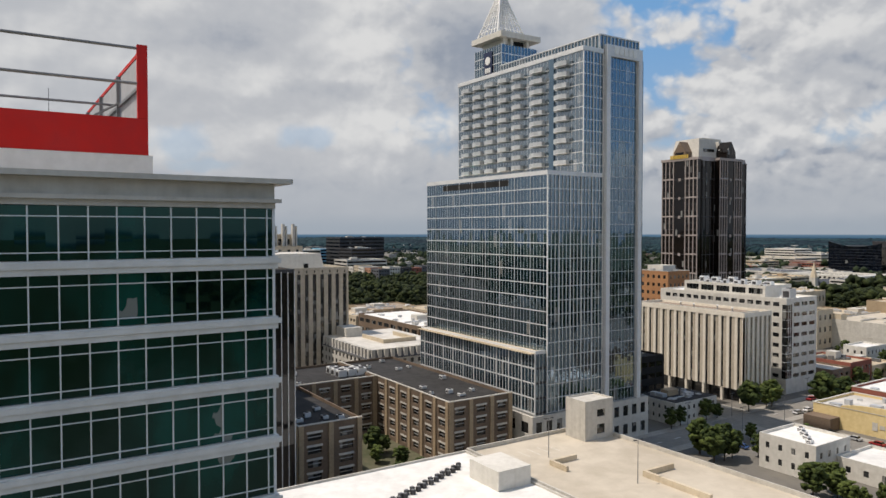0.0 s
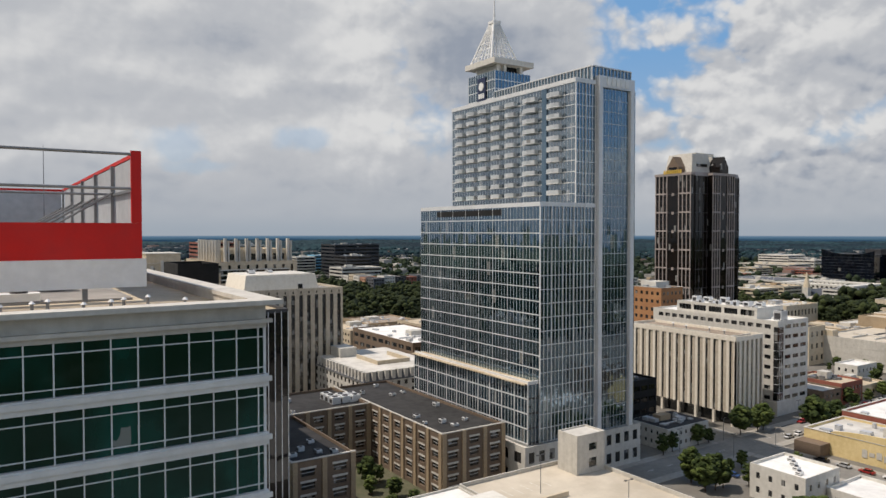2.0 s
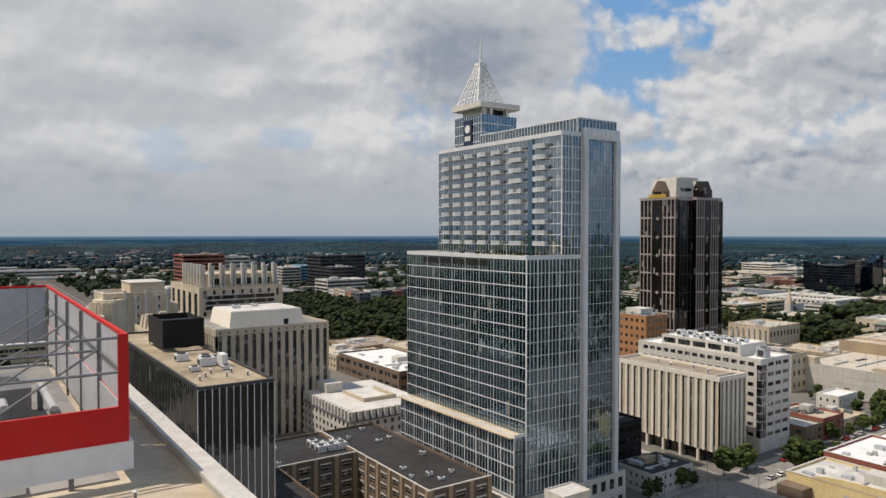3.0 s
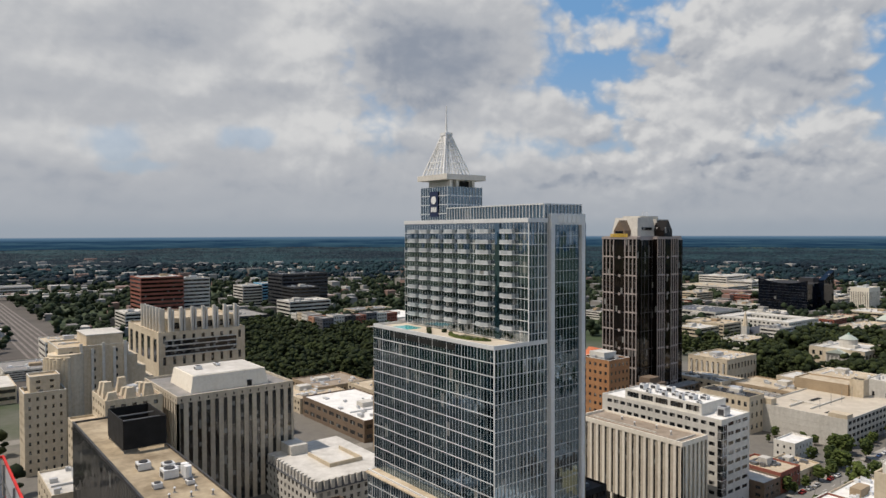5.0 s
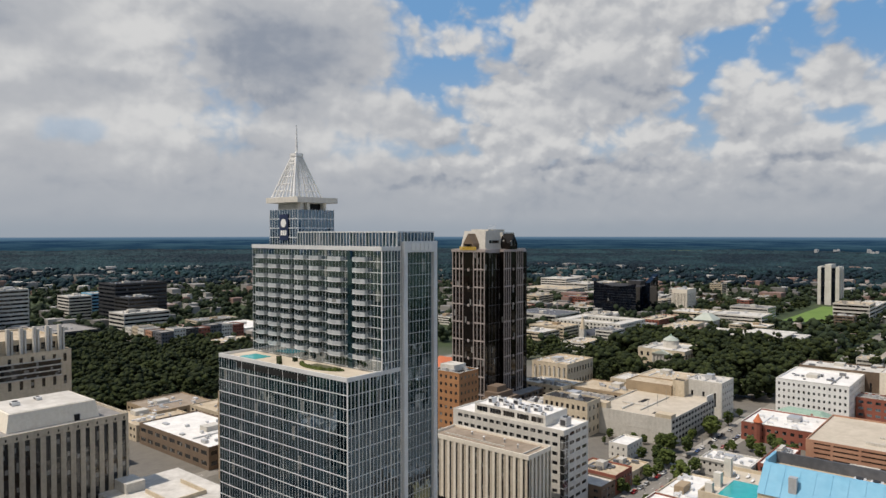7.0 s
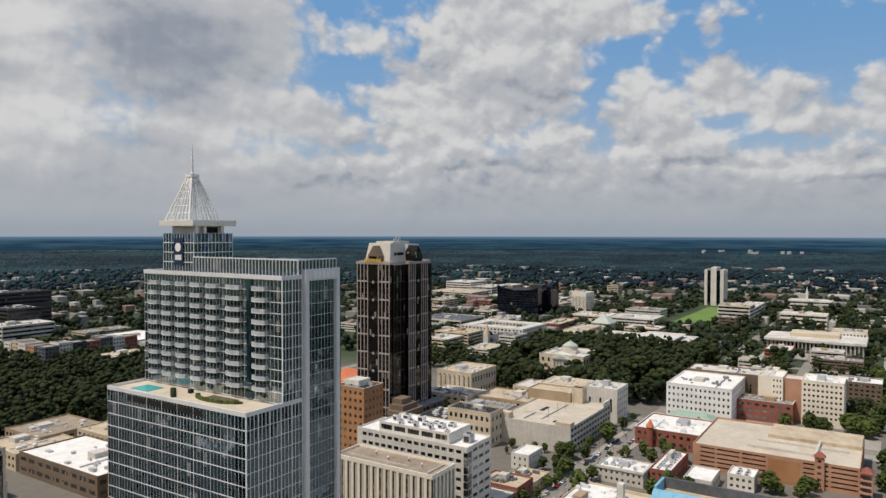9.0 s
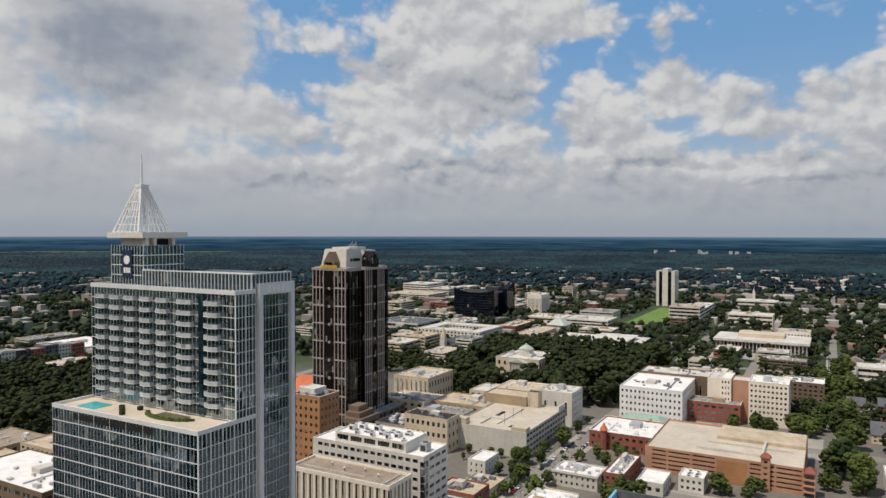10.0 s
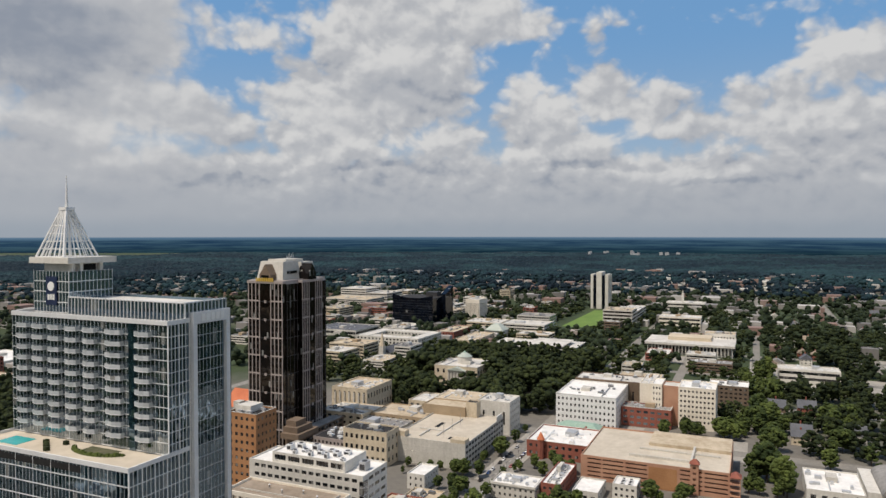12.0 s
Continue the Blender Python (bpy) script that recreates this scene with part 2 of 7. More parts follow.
M_glass_tower = glazing("blue_tower_glass", (0.003, 0.009, 0.013), (0.010, 0.030, 0.042), (1.5, 1.5, 4.33), 3.2, 0.03, 0.026, 0.02, (0.62, 0.82, 1.0))
M_glass_clear = glazing("clear_flat_glass", (0.005, 0.012, 0.016), (0.022, 0.040, 0.050), (1.6, 1.6, 3.36), 3.7, 0.04, 0.026, 0.04, (0.78, 0.90, 1.0))
M_glass_rail = glazing("balcony_glass", (0.38, 0.41, 0.43), (0.52, 0.55, 0.57), (1.6, 1.6, 3.2), 1.6, 0.12, 0.02, 0.0)
# the last value sets the painted reflection areas
M_glass_green = glazing("green_office_glass", (0.0008, 0.002, 0.002), (0.002, 0.048, 0.040), (1.66, 1.66, 4.36), 1.6, 0.03, 0.012, 0.0, (0.5, 1.0, 0.9), 0.16)
M_glass_black = glazing("black_bronze_glass", (0.004, 0.004, 0.005), (0.016, 0.014, 0.013), (1.5, 1.5, 3.9), 1.5, 0.04, 0.02, 0.0)
M_glass_bronze = glazing("bronze_glass", (0.003, 0.0022, 0.002), (0.012, 0.008, 0.006), (1.4, 1.4, 4.13), 1.42, 0.05, 0.015, 0.03)
M_glass_dark = glazing("dark_window_glass", (0.005, 0.006, 0.007), (0.028, 0.030, 0.032), (1.3, 1.3, 1.9), 1.7, 0.06, 0.03, 0.10)
M_glass_navy = glazing("navy_glass", (0.002, 0.003, 0.006), (0.006, 0.009, 0.016), (3.0, 3.0, 4.0), 1.4, 0.05, 0.02, 0.0)
M_alu = surface("grey_aluminium", (0.38, 0.39, 0.40), (0.52, 0.53, 0.54), 0.42, 2.0, 0.1, 0.03, 5.0, 0.25)
M_alu_white = surface("white_aluminium", (0.58, 0.59, 0.60), (0.74, 0.75, 0.75), 0.45, 1.5, 0.1, 0.03, 5.0, 0.1)
M_spandrel = surface("pale_sill_panel", (0.58, 0.575, 0.55), (0.74, 0.735, 0.71), 0.6, 0.9, 0.07, 0.06, 3.0, streak=0.3)
M_alu_dark = surface("dark_metal", (0.035, 0.035, 0.038), (0.07, 0.07, 0.075), 0.5, 2.0, 0.1, 0.05, 5.0, 0.4)
M_panel = surface("grey_spandrel_panel", (0.30, 0.31, 0.32), (0.42, 0.43, 0.44), 0.5, 1.2, 0.08, 0.04, 3.0, 0.1, 0.25)
M_stone = surface("pale_stone", (0.42, 0.40, 0.36), (0.60, 0.58, 0.53), 0.85, 0.8, 0.07, 0.2, 4.0, streak=0.25)
M_concrete = surface("pale_concrete", (0.40, 0.38, 0.34), (0.58, 0.56, 0.51), 0.9, 0.8, 0.06, 0.25, 3.0, streak=0.35)
M_cream = surface("cream_precast", (0.64, 0.58, 0.48), (0.80, 0.75, 0.65), 0.85, 0.8, 0.06, 0.15, 3.0, own=0.2, streak=0.3)
M_tan = surface("tan_limestone", (0.42, 0.35, 0.25), (0.62, 0.54, 0.41), 0.88, 0.6, 0.05, 0.2, 3.0, streak=0.3)
M_ribtan = surface("ribbed_tan_concrete", (0.36, 0.31, 0.24), (0.55, 0.49, 0.39), 0.9, 0.7, 0.06, 0.25, 3.0, own=0.2, streak=0.4)
M_whitewall = surface("white_masonry", (0.50, 0.48, 0.43), (0.68, 0.66, 0.61), 0.85, 0.6, 0.06, 0.12, 3.0, streak=0.25)
M_brown = surface("brown_brick", (0.11, 0.080, 0.058), (0.20, 0.145, 0.10), 0.92, 2.2, 0.08, 0.3, 6.0, own=0.1)
M_tanbrick = surface("tan_brick", (0.26, 0.195, 0.125), (0.41, 0.32, 0.21), 0.92, 2.0, 0.08, 0.3, 6.0)
M_orange = surface("orange_brick", (0.28, 0.13, 0.055), (0.42, 0.22, 0.10), 0.92, 2.0, 0.1, 0.3, 6.0)
M_red = surface("red_brick", (0.19, 0.060, 0.042), (0.30, 0.105, 0.07), 0.92, 2.0, 0.1, 0.3, 6.0)
M_terracotta = surface("terracotta_brick", (0.33, 0.17, 0.11), (0.47, 0.275, 0.18), 0.92, 2.0, 0.1, 0.25, 6.0)
M_yellow = surface("yellow_stucco", (0.58, 0.44, 0.20), (0.74, 0.60, 0.32), 0.9, 0.8, 0.08, 0.15, 3.0)
M_granite = surface("pinkish_granite", (0.25, 0.215, 0.20), (0.37, 0.325, 0.305), 0.6, 1.2, 0.08, 0.1, 4.0)
M_redpaint = surface("red_painted_sheet", (0.48, 0.006, 0.004), (0.58, 0.011, 0.007), 0.72, 0.8, 0.1, 0.05, 2.0)
M_white = surface("white_painted_sheet", (0.66, 0.66, 0.65), (0.80, 0.80, 0.79), 0.5, 0.8, 0.1, 0.05, 2.0)
M_screen = surface("white_mesh_screen", (0.34, 0.35, 0.37), (0.46, 0.47, 0.49), 0.7, 1.0, 0.1, 0.1, 8.0)
M_steel = surface("grey_galvanised_steel", (0.16, 0.165, 0.17), (0.26, 0.265, 0.27), 0.45, 2.0, 0.2, 0.05, 5.0, 0.5)
# black louvres and cladding; also sheets that paint shade into openings
M_black = surface("black_louvre_and_shade_sheet", (0.004, 0.004, 0.004), (0.009, 0.009, 0.009), 0.9, 2.0, 0.2, 0.05, 5.0)
M_roof_white = surface("white_roof_membrane", (0.40, 0.38, 0.34), (0.66, 0.64, 0.595), 0.8, 0.25, 0.06, 0.08, 2.0)
M_roof_bright = surface("bright_white_roof_membrane", (0.60, 0.59, 0.56), (0.84, 0.83, 0.80), 0.8, 0.3, 0.08, 0.06, 2.0)
M_roof_tan = surface("tan_gravel_roof", (0.34, 0.27, 0.18), (0.56, 0.48, 0.36), 0.95, 0.35, 0.07, 0.2, 4.0)
M_roof_grey = surface("grey_roof", (0.16, 0.155, 0.15), (0.30, 0.29, 0.275), 0.92, 0.3, 0.07, 0.15, 4.0)
M_roof_dark = surface("dark_bitumen_roof", (0.010, 0.010, 0.011), (0.034, 0.033, 0.033), 0.95, 0.25, 0.07, 0.15, 4.0)
M_roof_brown = surface("brown_stained_roof", (0.20, 0.155, 0.11), (0.36, 0.30, 0.235), 0.92, 0.25, 0.07, 0.15, 4.0)
M_roof_stain = surface("stained_gravel_roof", (0.17, 0.13, 0.08), (0.46, 0.38, 0.26), 0.95, 0.22, 0.09, 0.2, 4.0)
M_deck = surface("parking_deck_concrete", (0.41, 0.36, 0.285), (0.56, 0.505, 0.415), 0.92, 0.22, 0.05, 0.12, 2.0)
M_copper = surface("green_copper", (0.20, 0.31, 0.25), (0.33, 0.45, 0.37), 0.8, 0.8, 0.1, 0.1, 3.0)
M_copper_pale = surface("pale_copper", (0.33, 0.38, 0.34), (0.47, 0.51, 0.46), 0.8, 0.8, 0.1, 0.1, 3.0)
M_slate = surface("slate_roof", (0.06, 0.065, 0.075), (0.12, 0.125, 0.14), 0.8, 0.8, 0.1, 0.2, 3.0)
M_blueroof = surface("blue_metal_roof", (0.15, 0.36, 0.52), (0.20, 0.44, 0.60), 0.8, 0.5, 0.08, 0.03, 2.0)
M_redroof = surface("orange_tile_roof", (0.40, 0.11, 0.05), (0.55, 0.18, 0.08), 0.85, 1.0, 0.1, 0.2, 3.0)
M_asphalt = surface("asphalt", (0.16, 0.152, 0.137), (0.26, 0.245, 0.217), 0.92, 0.5, 0.05, 0.2, 6.0)
M_pave = surface("concrete_pavement", (0.24, 0.225, 0.20), (0.38, 0.36, 0.32), 0.92, 0.7, 0.08, 0.2, 4.0)
M_line = surface("road_paint", (0.55, 0.55, 0.53), (0.75, 0.75, 0.72), 0.8, 1.5, 0.3, 0.1, 4.0)
M_lawn = surface("mown_lawn", (0.09, 0.16, 0.025), (0.15, 0.24, 0.045), 0.95, 0.4, 0.04, 0.3, 3.0)
M_court = surface("court_planting", (0.045, 0.055, 0.022), (0.12, 0.11, 0.07), 0.95, 0.5, 0.09, 0.3, 3.0)
M_ballast = surface("rail_ballast", (0.055, 0.048, 0.042), (0.11, 0.098, 0.085), 0.95, 0.4, 0.02, 0.3, 3.0)
M_rail = surface("rusty_rails", (0.12, 0.10, 0.09), (0.20, 0.175, 0.155), 0.7, 0.6, 0.05, 0.2, 3.0)
M_water = surface("pool_water", (0.02, 0.30, 0.32), (0.04, 0.40, 0.40), 0.08, 0.6, 0.2, 0.05, 2.0)
M_bark = surface("bark", (0.05, 0.036, 0.026), (0.10, 0.075, 0.055), 0.95, 3.0, 0.5, 0.3, 8.0)
M_bar = plain("white_letters", (0.82, 0.82, 0.80), 0.5)
M_sign = plain("navy_sign_panel", (0.012, 0.022, 0.07), 0.4)
M_gold = plain("gold_letters", (0.62, 0.42, 0.07), 0.4)
M_tyre = plain("tyre_rubber", (0.02, 0.02, 0.02), 0.85)


def foliage(name, a, b):
    mt = bpy.data.materials.new(name)
    mt.use_nodes = True
    t = Tree(mt.node_tree)
    gn = t.nt.nodes.new("ShaderNodeNewGeometry")
    pos, isl = gn.outputs["Position"], gn.outputs["Random Per Island"]
    r = t.nt.nodes.new("ShaderNodeObjectInfo").outputs["Random"]
    f = t.m("ADD", t.m("MULTIPLY", t.noise(pos, 0.9, 4.0, 0.7), 0.5), t.m("ADD", t.m("MULTIPLY", isl, 0.3), t.m("MULTIPLY", t.noise(pos, 0.035, 2.0), 0.35)))
    f = t.m("MULTIPLY_ADD", r, 0.2, t.m("SUBTRACT", f, 0.1))
    col = t.mix(t.ramp(f, 0.3, 0.85), a, b)
    bs = t.nt.nodes.new("ShaderNodeBsdfPrincipled")
    t.nt.links.new(col, bs.inputs["Base Color"])
    bs.inputs["Roughness"].default_value = 0.9
    bs.inputs["Specular IOR Level"].default_value = 0.25
    bn = t.node("ShaderNodeBump", 0, "", Strength=0.9, Distance=0.4, Height=t.noise(pos, 2.4, 3.0, 0.7))
    t.nt.links.new(bn, bs.inputs["Normal"])
    t.nt.links.new(bs.outputs[0], t.nt.nodes.new("ShaderNodeOutputMaterial").inputs[0])
    return mt


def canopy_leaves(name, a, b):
    """Closed woodland seen from afar: clearings and stands of differing tone, with blue distance haze put into the
    colour.
    """
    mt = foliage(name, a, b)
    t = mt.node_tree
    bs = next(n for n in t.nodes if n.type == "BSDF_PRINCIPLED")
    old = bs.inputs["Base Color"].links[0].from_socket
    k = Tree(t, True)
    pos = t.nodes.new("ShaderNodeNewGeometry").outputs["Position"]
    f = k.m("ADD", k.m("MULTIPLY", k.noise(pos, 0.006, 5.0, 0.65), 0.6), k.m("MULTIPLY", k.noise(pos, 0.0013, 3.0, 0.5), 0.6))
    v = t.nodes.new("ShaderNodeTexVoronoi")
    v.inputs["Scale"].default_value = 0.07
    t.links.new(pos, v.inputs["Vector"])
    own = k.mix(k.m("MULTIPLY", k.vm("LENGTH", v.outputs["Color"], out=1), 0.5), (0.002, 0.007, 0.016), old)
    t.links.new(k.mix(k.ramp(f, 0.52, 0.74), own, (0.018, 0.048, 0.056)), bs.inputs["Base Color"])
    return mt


M_leaf = foliage("street_tree_leaves", (0.018, 0.031, 0.008), (0.092, 0.120, 0.028))
M_leaf_dark = foliage("park_tree_leaves", (0.008, 0.015, 0.005), (0.044, 0.058, 0.016))
M_leaf_mid = foliage("outer_tree_leaves", (0.008, 0.016, 0.008), (0.032, 0.047, 0.020))
# blue tint stands in for aerial haze over the distant woods
M_leaf_haze = canopy_leaves("haze_tinted_leaves", (0.003, 0.012, 0.020), (0.013, 0.034, 0.042))


# ---- mesh helpers ----
base = {}


def thing(name, x, y, z=0.0, label="", category="", group="", kind=""):
    ob = new(name)
    ob.empty_display_size = 1.0
    ob.location = (x, y, z)
    base[ob.name] = Vector((x, y, z))
    return tagged(ob, label, category, group, kind)


def as_mesh(name, V, F, material, smooth=False):
    me = bpy.data.meshes.new(name)
    me.from_pydata([tuple(v) for v in V], [], F)
    me.materials.append(material)
    if smooth:
        me.polygons.foreach_set("use_smooth", [True] * len(me.polygons))
    me.update()
    return me


def part(name, VF, material, parent=None, label="", smooth=False):
    """One mesh object, from world places, under a thing or under one of its parts."""
    V, F = VF
    o = base[parent.name] if parent else Vector((0, 0, 0))
    ob = new(name, as_mesh(name, [Vector(v) - o for v in V], F, material, smooth))
    if parent:
        ob.parent = parent
        base[ob.name] = o
    return tagged(ob, label)


def piece(name, me, place, parent, turn=0.0, label=""):
    """A repeat that shares its mesh."""
    ob = new(name, me)
    ob.parent = parent
    ob.location = Vector(place) - base[parent.name]
    ob.rotation_euler = (0, 0, turn)
    return tagged(ob, label)


BOXF = [(0, 3, 2, 1), (4, 5, 6, 7), (0, 1, 5, 4), (1, 2, 6, 5), (2, 3, 7, 6), (3, 0, 4, 7)]


def box(x0, y0, z0, x1, y1, z1):
    return ([(x0, y0, z0), (x1, y0, z0), (x1, y1, z0), (x0, y1, z0), (x0, y0, z1), (x1, y0, z1), (x1, y1, z1), (x0, y1, z1)], list(BOXF))


def join(*many):
    V, F = [], []
    for v, f in many:
        n = len(V)
        V += list(v)
        F += [tuple(i + n for i in q) for q in f]
    return V, F


def frustum(x0, y0, x1, y1, z0, z1, inset, inset_y=None):
    iy = inset if inset_y is None else inset_y
    V = [(x0, y0, z0), (x1, y0, z0), (x1, y1, z0), (x0, y1, z0),
         (x0 + inset, y0 + iy, z1), (x1 - inset, y0 + iy, z1), (x1 - inset, y1 - iy, z1), (x0 + inset, y1 - iy, z1)]
    return V, list(BOXF)


def gable(x0, y0, x1, y1, z0, z1, along="x"):
    if along == "x":
        m = (y0 + y1) / 2
        V = [(x0, y0, z0), (x1, y0, z0), (x1, y1, z0), (x0, y1, z0), (x0, m, z1), (x1, m, z1)]
        return V, [(0, 1, 5, 4), (2, 3, 4, 5), (0, 4, 3), (1, 2, 5), (0, 3, 2, 1)]
    m = (x0 + x1) / 2
    V = [(x0, y0, z0), (x1, y0, z0), (x1, y1, z0), (x0, y1, z0), (m, y0, z1), (m, y1, z1)]
    return V, [(0, 4, 5, 3), (1, 2, 5, 4), (0, 1, 4), (2, 3, 5), (0, 3, 2, 1)]


def tube(a, b, r, n=8, r2=None):
    a, b = Vector(a), Vector(b)
    q = (b - a).to_track_quat("Z", "Y")
    r2 = r if r2 is None else r2
    V = []
    for p, s in ((a, r), (b, r2)):
        V += [p + q @ Vector((s * math.cos(2 * math.pi * i / n), s * math.sin(2 * math.pi * i / n), 0)) for i in range(n)]
    F = [(i, (i + 1) % n, n + (i + 1) % n, n + i) for i in range(n)] + [tuple(range(n - 1, -1, -1)), tuple(range(n, 2 * n))]
    return V, F


def disc(c, r, h, n=16):
    return tube(c, (c[0], c[1], c[2] + h), r, n)


def onto(face, b, u, d, z):
    """A place on a face of the block b = x0, y0, x1, y1: u along it, d behind it."""
    x0, y0, x1, y1 = b
    return {"W": (x0 + d, y0 + u, z), "S": (x0 + u, y0 + d, z), "N": (x0 + u, y1 - d, z), "E": (x1 - d, y0 + u, z)}[face]


def span(face, b):
    return b[3] - b[1] if face in "WE" else b[2] - b[0]


def slab_on(face, b, u0, u1, z0, z1, d0, d1):
    p, q = onto(face, b, u0, d0, z0), onto(face, b, u1, d1, z1)
    return box(min(p[0], q[0]), min(p[1], q[1]), z0, max(p[0], q[0]), max(p[1], q[1]), z1)


def shell(b, z0, z1, faces, parapet=0.9, rim=0.35, deep=0.25):
    """Outer walls with real openings in the faces given as {face: (cols, rows)}, and a parapet round the roof."""
    V, F = [], []

    def quad(*ps):
        n = len(V)
        V.extend(ps)
        F.append(tuple(range(n, n + len(ps))))

    for face in "WSNE":
        L = span(face, b)
        cols, rows = faces.get(face, ((), ()))
        us = sorted({0.0, L, *itertools.chain(*cols)})
        zs = sorted({z0, z1, *itertools.chain(*rows)})
        cset, rset = {c[0] for c in cols}, {r[0] for r in rows}
        for za, zb in zip(zs, zs[1:]):
            if za not in rset:
                quad(onto(face, b, 0, 0, za), onto(face, b, L, 0, za), onto(face, b, L, 0, zb), onto(face, b, 0, 0, zb))
                continue
            for ua, ub in zip(us, us[1:]):
                if ua not in cset:
                    quad(onto(face, b, ua, 0, za), onto(face, b, ub, 0, za), onto(face, b, ub, 0, zb), onto(face, b, ua, 0, zb))
                else:
                    for (p, q, r, s) in ((ua, za, ub, za), (ub, za, ub, zb), (ub, zb, ua, zb), (ua, zb, ua, za)):
                        quad(onto(face, b, p, 0, q), onto(face, b, r, 0, s), onto(face, b, r, deep, s), onto(face, b, p, deep, q))
    x0, y0, x1, y1 = b
    a, c = (x0 + rim, y0 + rim, x1 - rim, y1 - rim), z1 - parapet
    o = [(x0, y0), (x1, y0), (x1, y1), (x0, y1)]
    i = [(a[0], a[1]), (a[2], a[1]), (a[2], a[3]), (a[0], a[3])]
    for k in range(4):
        m = (k + 1) % 4
        quad((*o[k], z1), (*o[m], z1), (*i[m], z1), (*i[k], z1))
        quad((*i[k], z1), (*i[m], z1), (*i[m], c), (*i[k], c))
    return V, F


def even(L, n, share, edge=0.0):
    """n openings over a length, each taking that share of its bay."""
    w = (L - 2 * edge) / n
    return tuple((edge + w * (k + 0.5 - share / 2), edge + w * (k + 0.5 + share / 2)) for k in range(n))


def floors(z0, z1, n, lo=0.25, hi=0.8):
    h = (z1 - z0) / n
    return tuple((z0 + h * (k + lo), z0 + h * (k + hi)) for k in range(n))


pane_meshes = {}


def pane_mesh(w, h, material):
    key = (round(w, 2), round(h, 2), material.name)
    if key not in pane_meshes:
        V, F = box(-0.04, -w / 2, -h / 2, 0.04, w / 2, h / 2)
        pane_meshes[key] = as_mesh("window", V, F, material)
    return pane_meshes[key]


def glaze(b, faces, material, parent, deep=0.25, name="window", limit=300):
    """A window in each opening; past the limit the rest are joined."""
    spots = []
    for face, (cols, rows) in faces.items():
        for (u0, u1), (z0, z1) in itertools.product(cols, sorted(rows, reverse=True)):
            spots.append((face, u0, u1, z0, z1))
    spots.sort(key=lambda s: (-s[3]))
    rest = []
    for k, (face, u0, u1, z0, z1) in enumerate(spots):
        if k < limit:
            p = onto(face, b, (u0 + u1) / 2, deep - 0.03, (z0 + z1) / 2)
            piece(name, pane_mesh(u1 - u0, z1 - z0, material), p, parent, 0.0 if face in "WE" else math.pi / 2)
        else:
            rest.append(slab_on(face, b, u0, u1, z0, z1, deep - 0.07, deep + 0.01))
    if rest:
        tagged(part("lower_glazing", join(*rest), material, parent), kind="stuff")


def roof_gear(ob, b, z):
    """A stair hut and small plant boxes, ducts and kerbs on a flat roof seen from afar."""
    r = random.Random(int(b[0] * 13 + b[1] * 7))
    x0, y0, x1, y1 = b
    w, d = x1 - x0, y1 - y0
    hx, hy = x0 + w * r.uniform(0.25, 0.6), y0 + d * r.uniform(0.3, 0.6)
    part("roof_hut", box(hx, hy, z + 0.004, hx + min(9, w * 0.25), hy + min(7, d * 0.2), z + r.uniform(2.2, 3.6)), r.choice((M_stone, M_tanbrick, M_concrete, M_alu)), ob)
    bits = []
    for _ in range(r.randrange(7, 15)):
        x, y, s = x0 + w * r.uniform(0.08, 0.88), y0 + d * r.uniform(0.08, 0.88), r.uniform(0.8, 2.6)
        bits.append(box(x, y, z + 0.006, min(x + s, x1 - 0.8), min(y + s * r.uniform(0.6, 2.0), y1 - 0.8), z + r.uniform(0.6, 1.9)))
    u = y0 + d * r.uniform(0.2, 0.8)
    bits.append(box(x0 + w * 0.1, u, z + 0.005, x0 + w * 0.7, u + 0.7, z + 0.7))
    tagged(part("roof_equipment", join(*bits), r.choice((M_alu, M_steel, M_alu_white)), ob), kind="stuff")


def building(name, label, b, z, wall, roof, faces=None, z0=0.0, glass=None, parapet=0.9, deep=0.25, cap=None, category="building", group=""):
    x0, y0, x1, y1 = b
    ob = thing(name, (x0 + x1) / 2, (y0 + y1) / 2, z0, label, category, group)
    faces = faces or {}
    part("wall", shell(b, z0, z, faces, parapet, 0.35, deep), wall, ob)
    part("roof", box(x0 + 0.3, y0 + 0.3, z - parapet - 0.3, x1 - 0.3, y1 - 0.3, z - parapet), roof, ob)
    if cap:
        part("coping", join(box(x0 - 0.12, y0 - 0.12, z + 0.004, x1 + 0.12, y0 + 0.4, z + 0.2), box(x0 - 0.12, y1 - 0.4, z + 0.004, x1 + 0.12, y1 + 0.12, z + 0.2),
                            box(x0 - 0.12, y0 + 0.4, z + 0.004, x0 + 0.4, y1 - 0.4, z + 0.2), box(x1 - 0.4, y0 + 0.4, z + 0.004, x1 + 0.12, y1 - 0.4, z + 0.2)), cap, ob)
    far = math.hypot((x0 + x1) / 2, (y0 + y1) / 2)
    if glass:
        glaze(b, faces, glass, ob, deep, limit=300 if far < 320 else 36 if far < 600 else 8)
    if far > 260 and (x1 - x0) * (y1 - y0) > 320 and z0 == 0 and roof is not M_deck:
        roof_gear(ob, b, z - parapet)
    return ob


def grid(b, face, n, share, z0, z1, rows, lo=0.25, hi=0.8, edge=0.5):
    return even(span(face, b), n, share, edge), floors(z0, z1, rows, lo, hi)


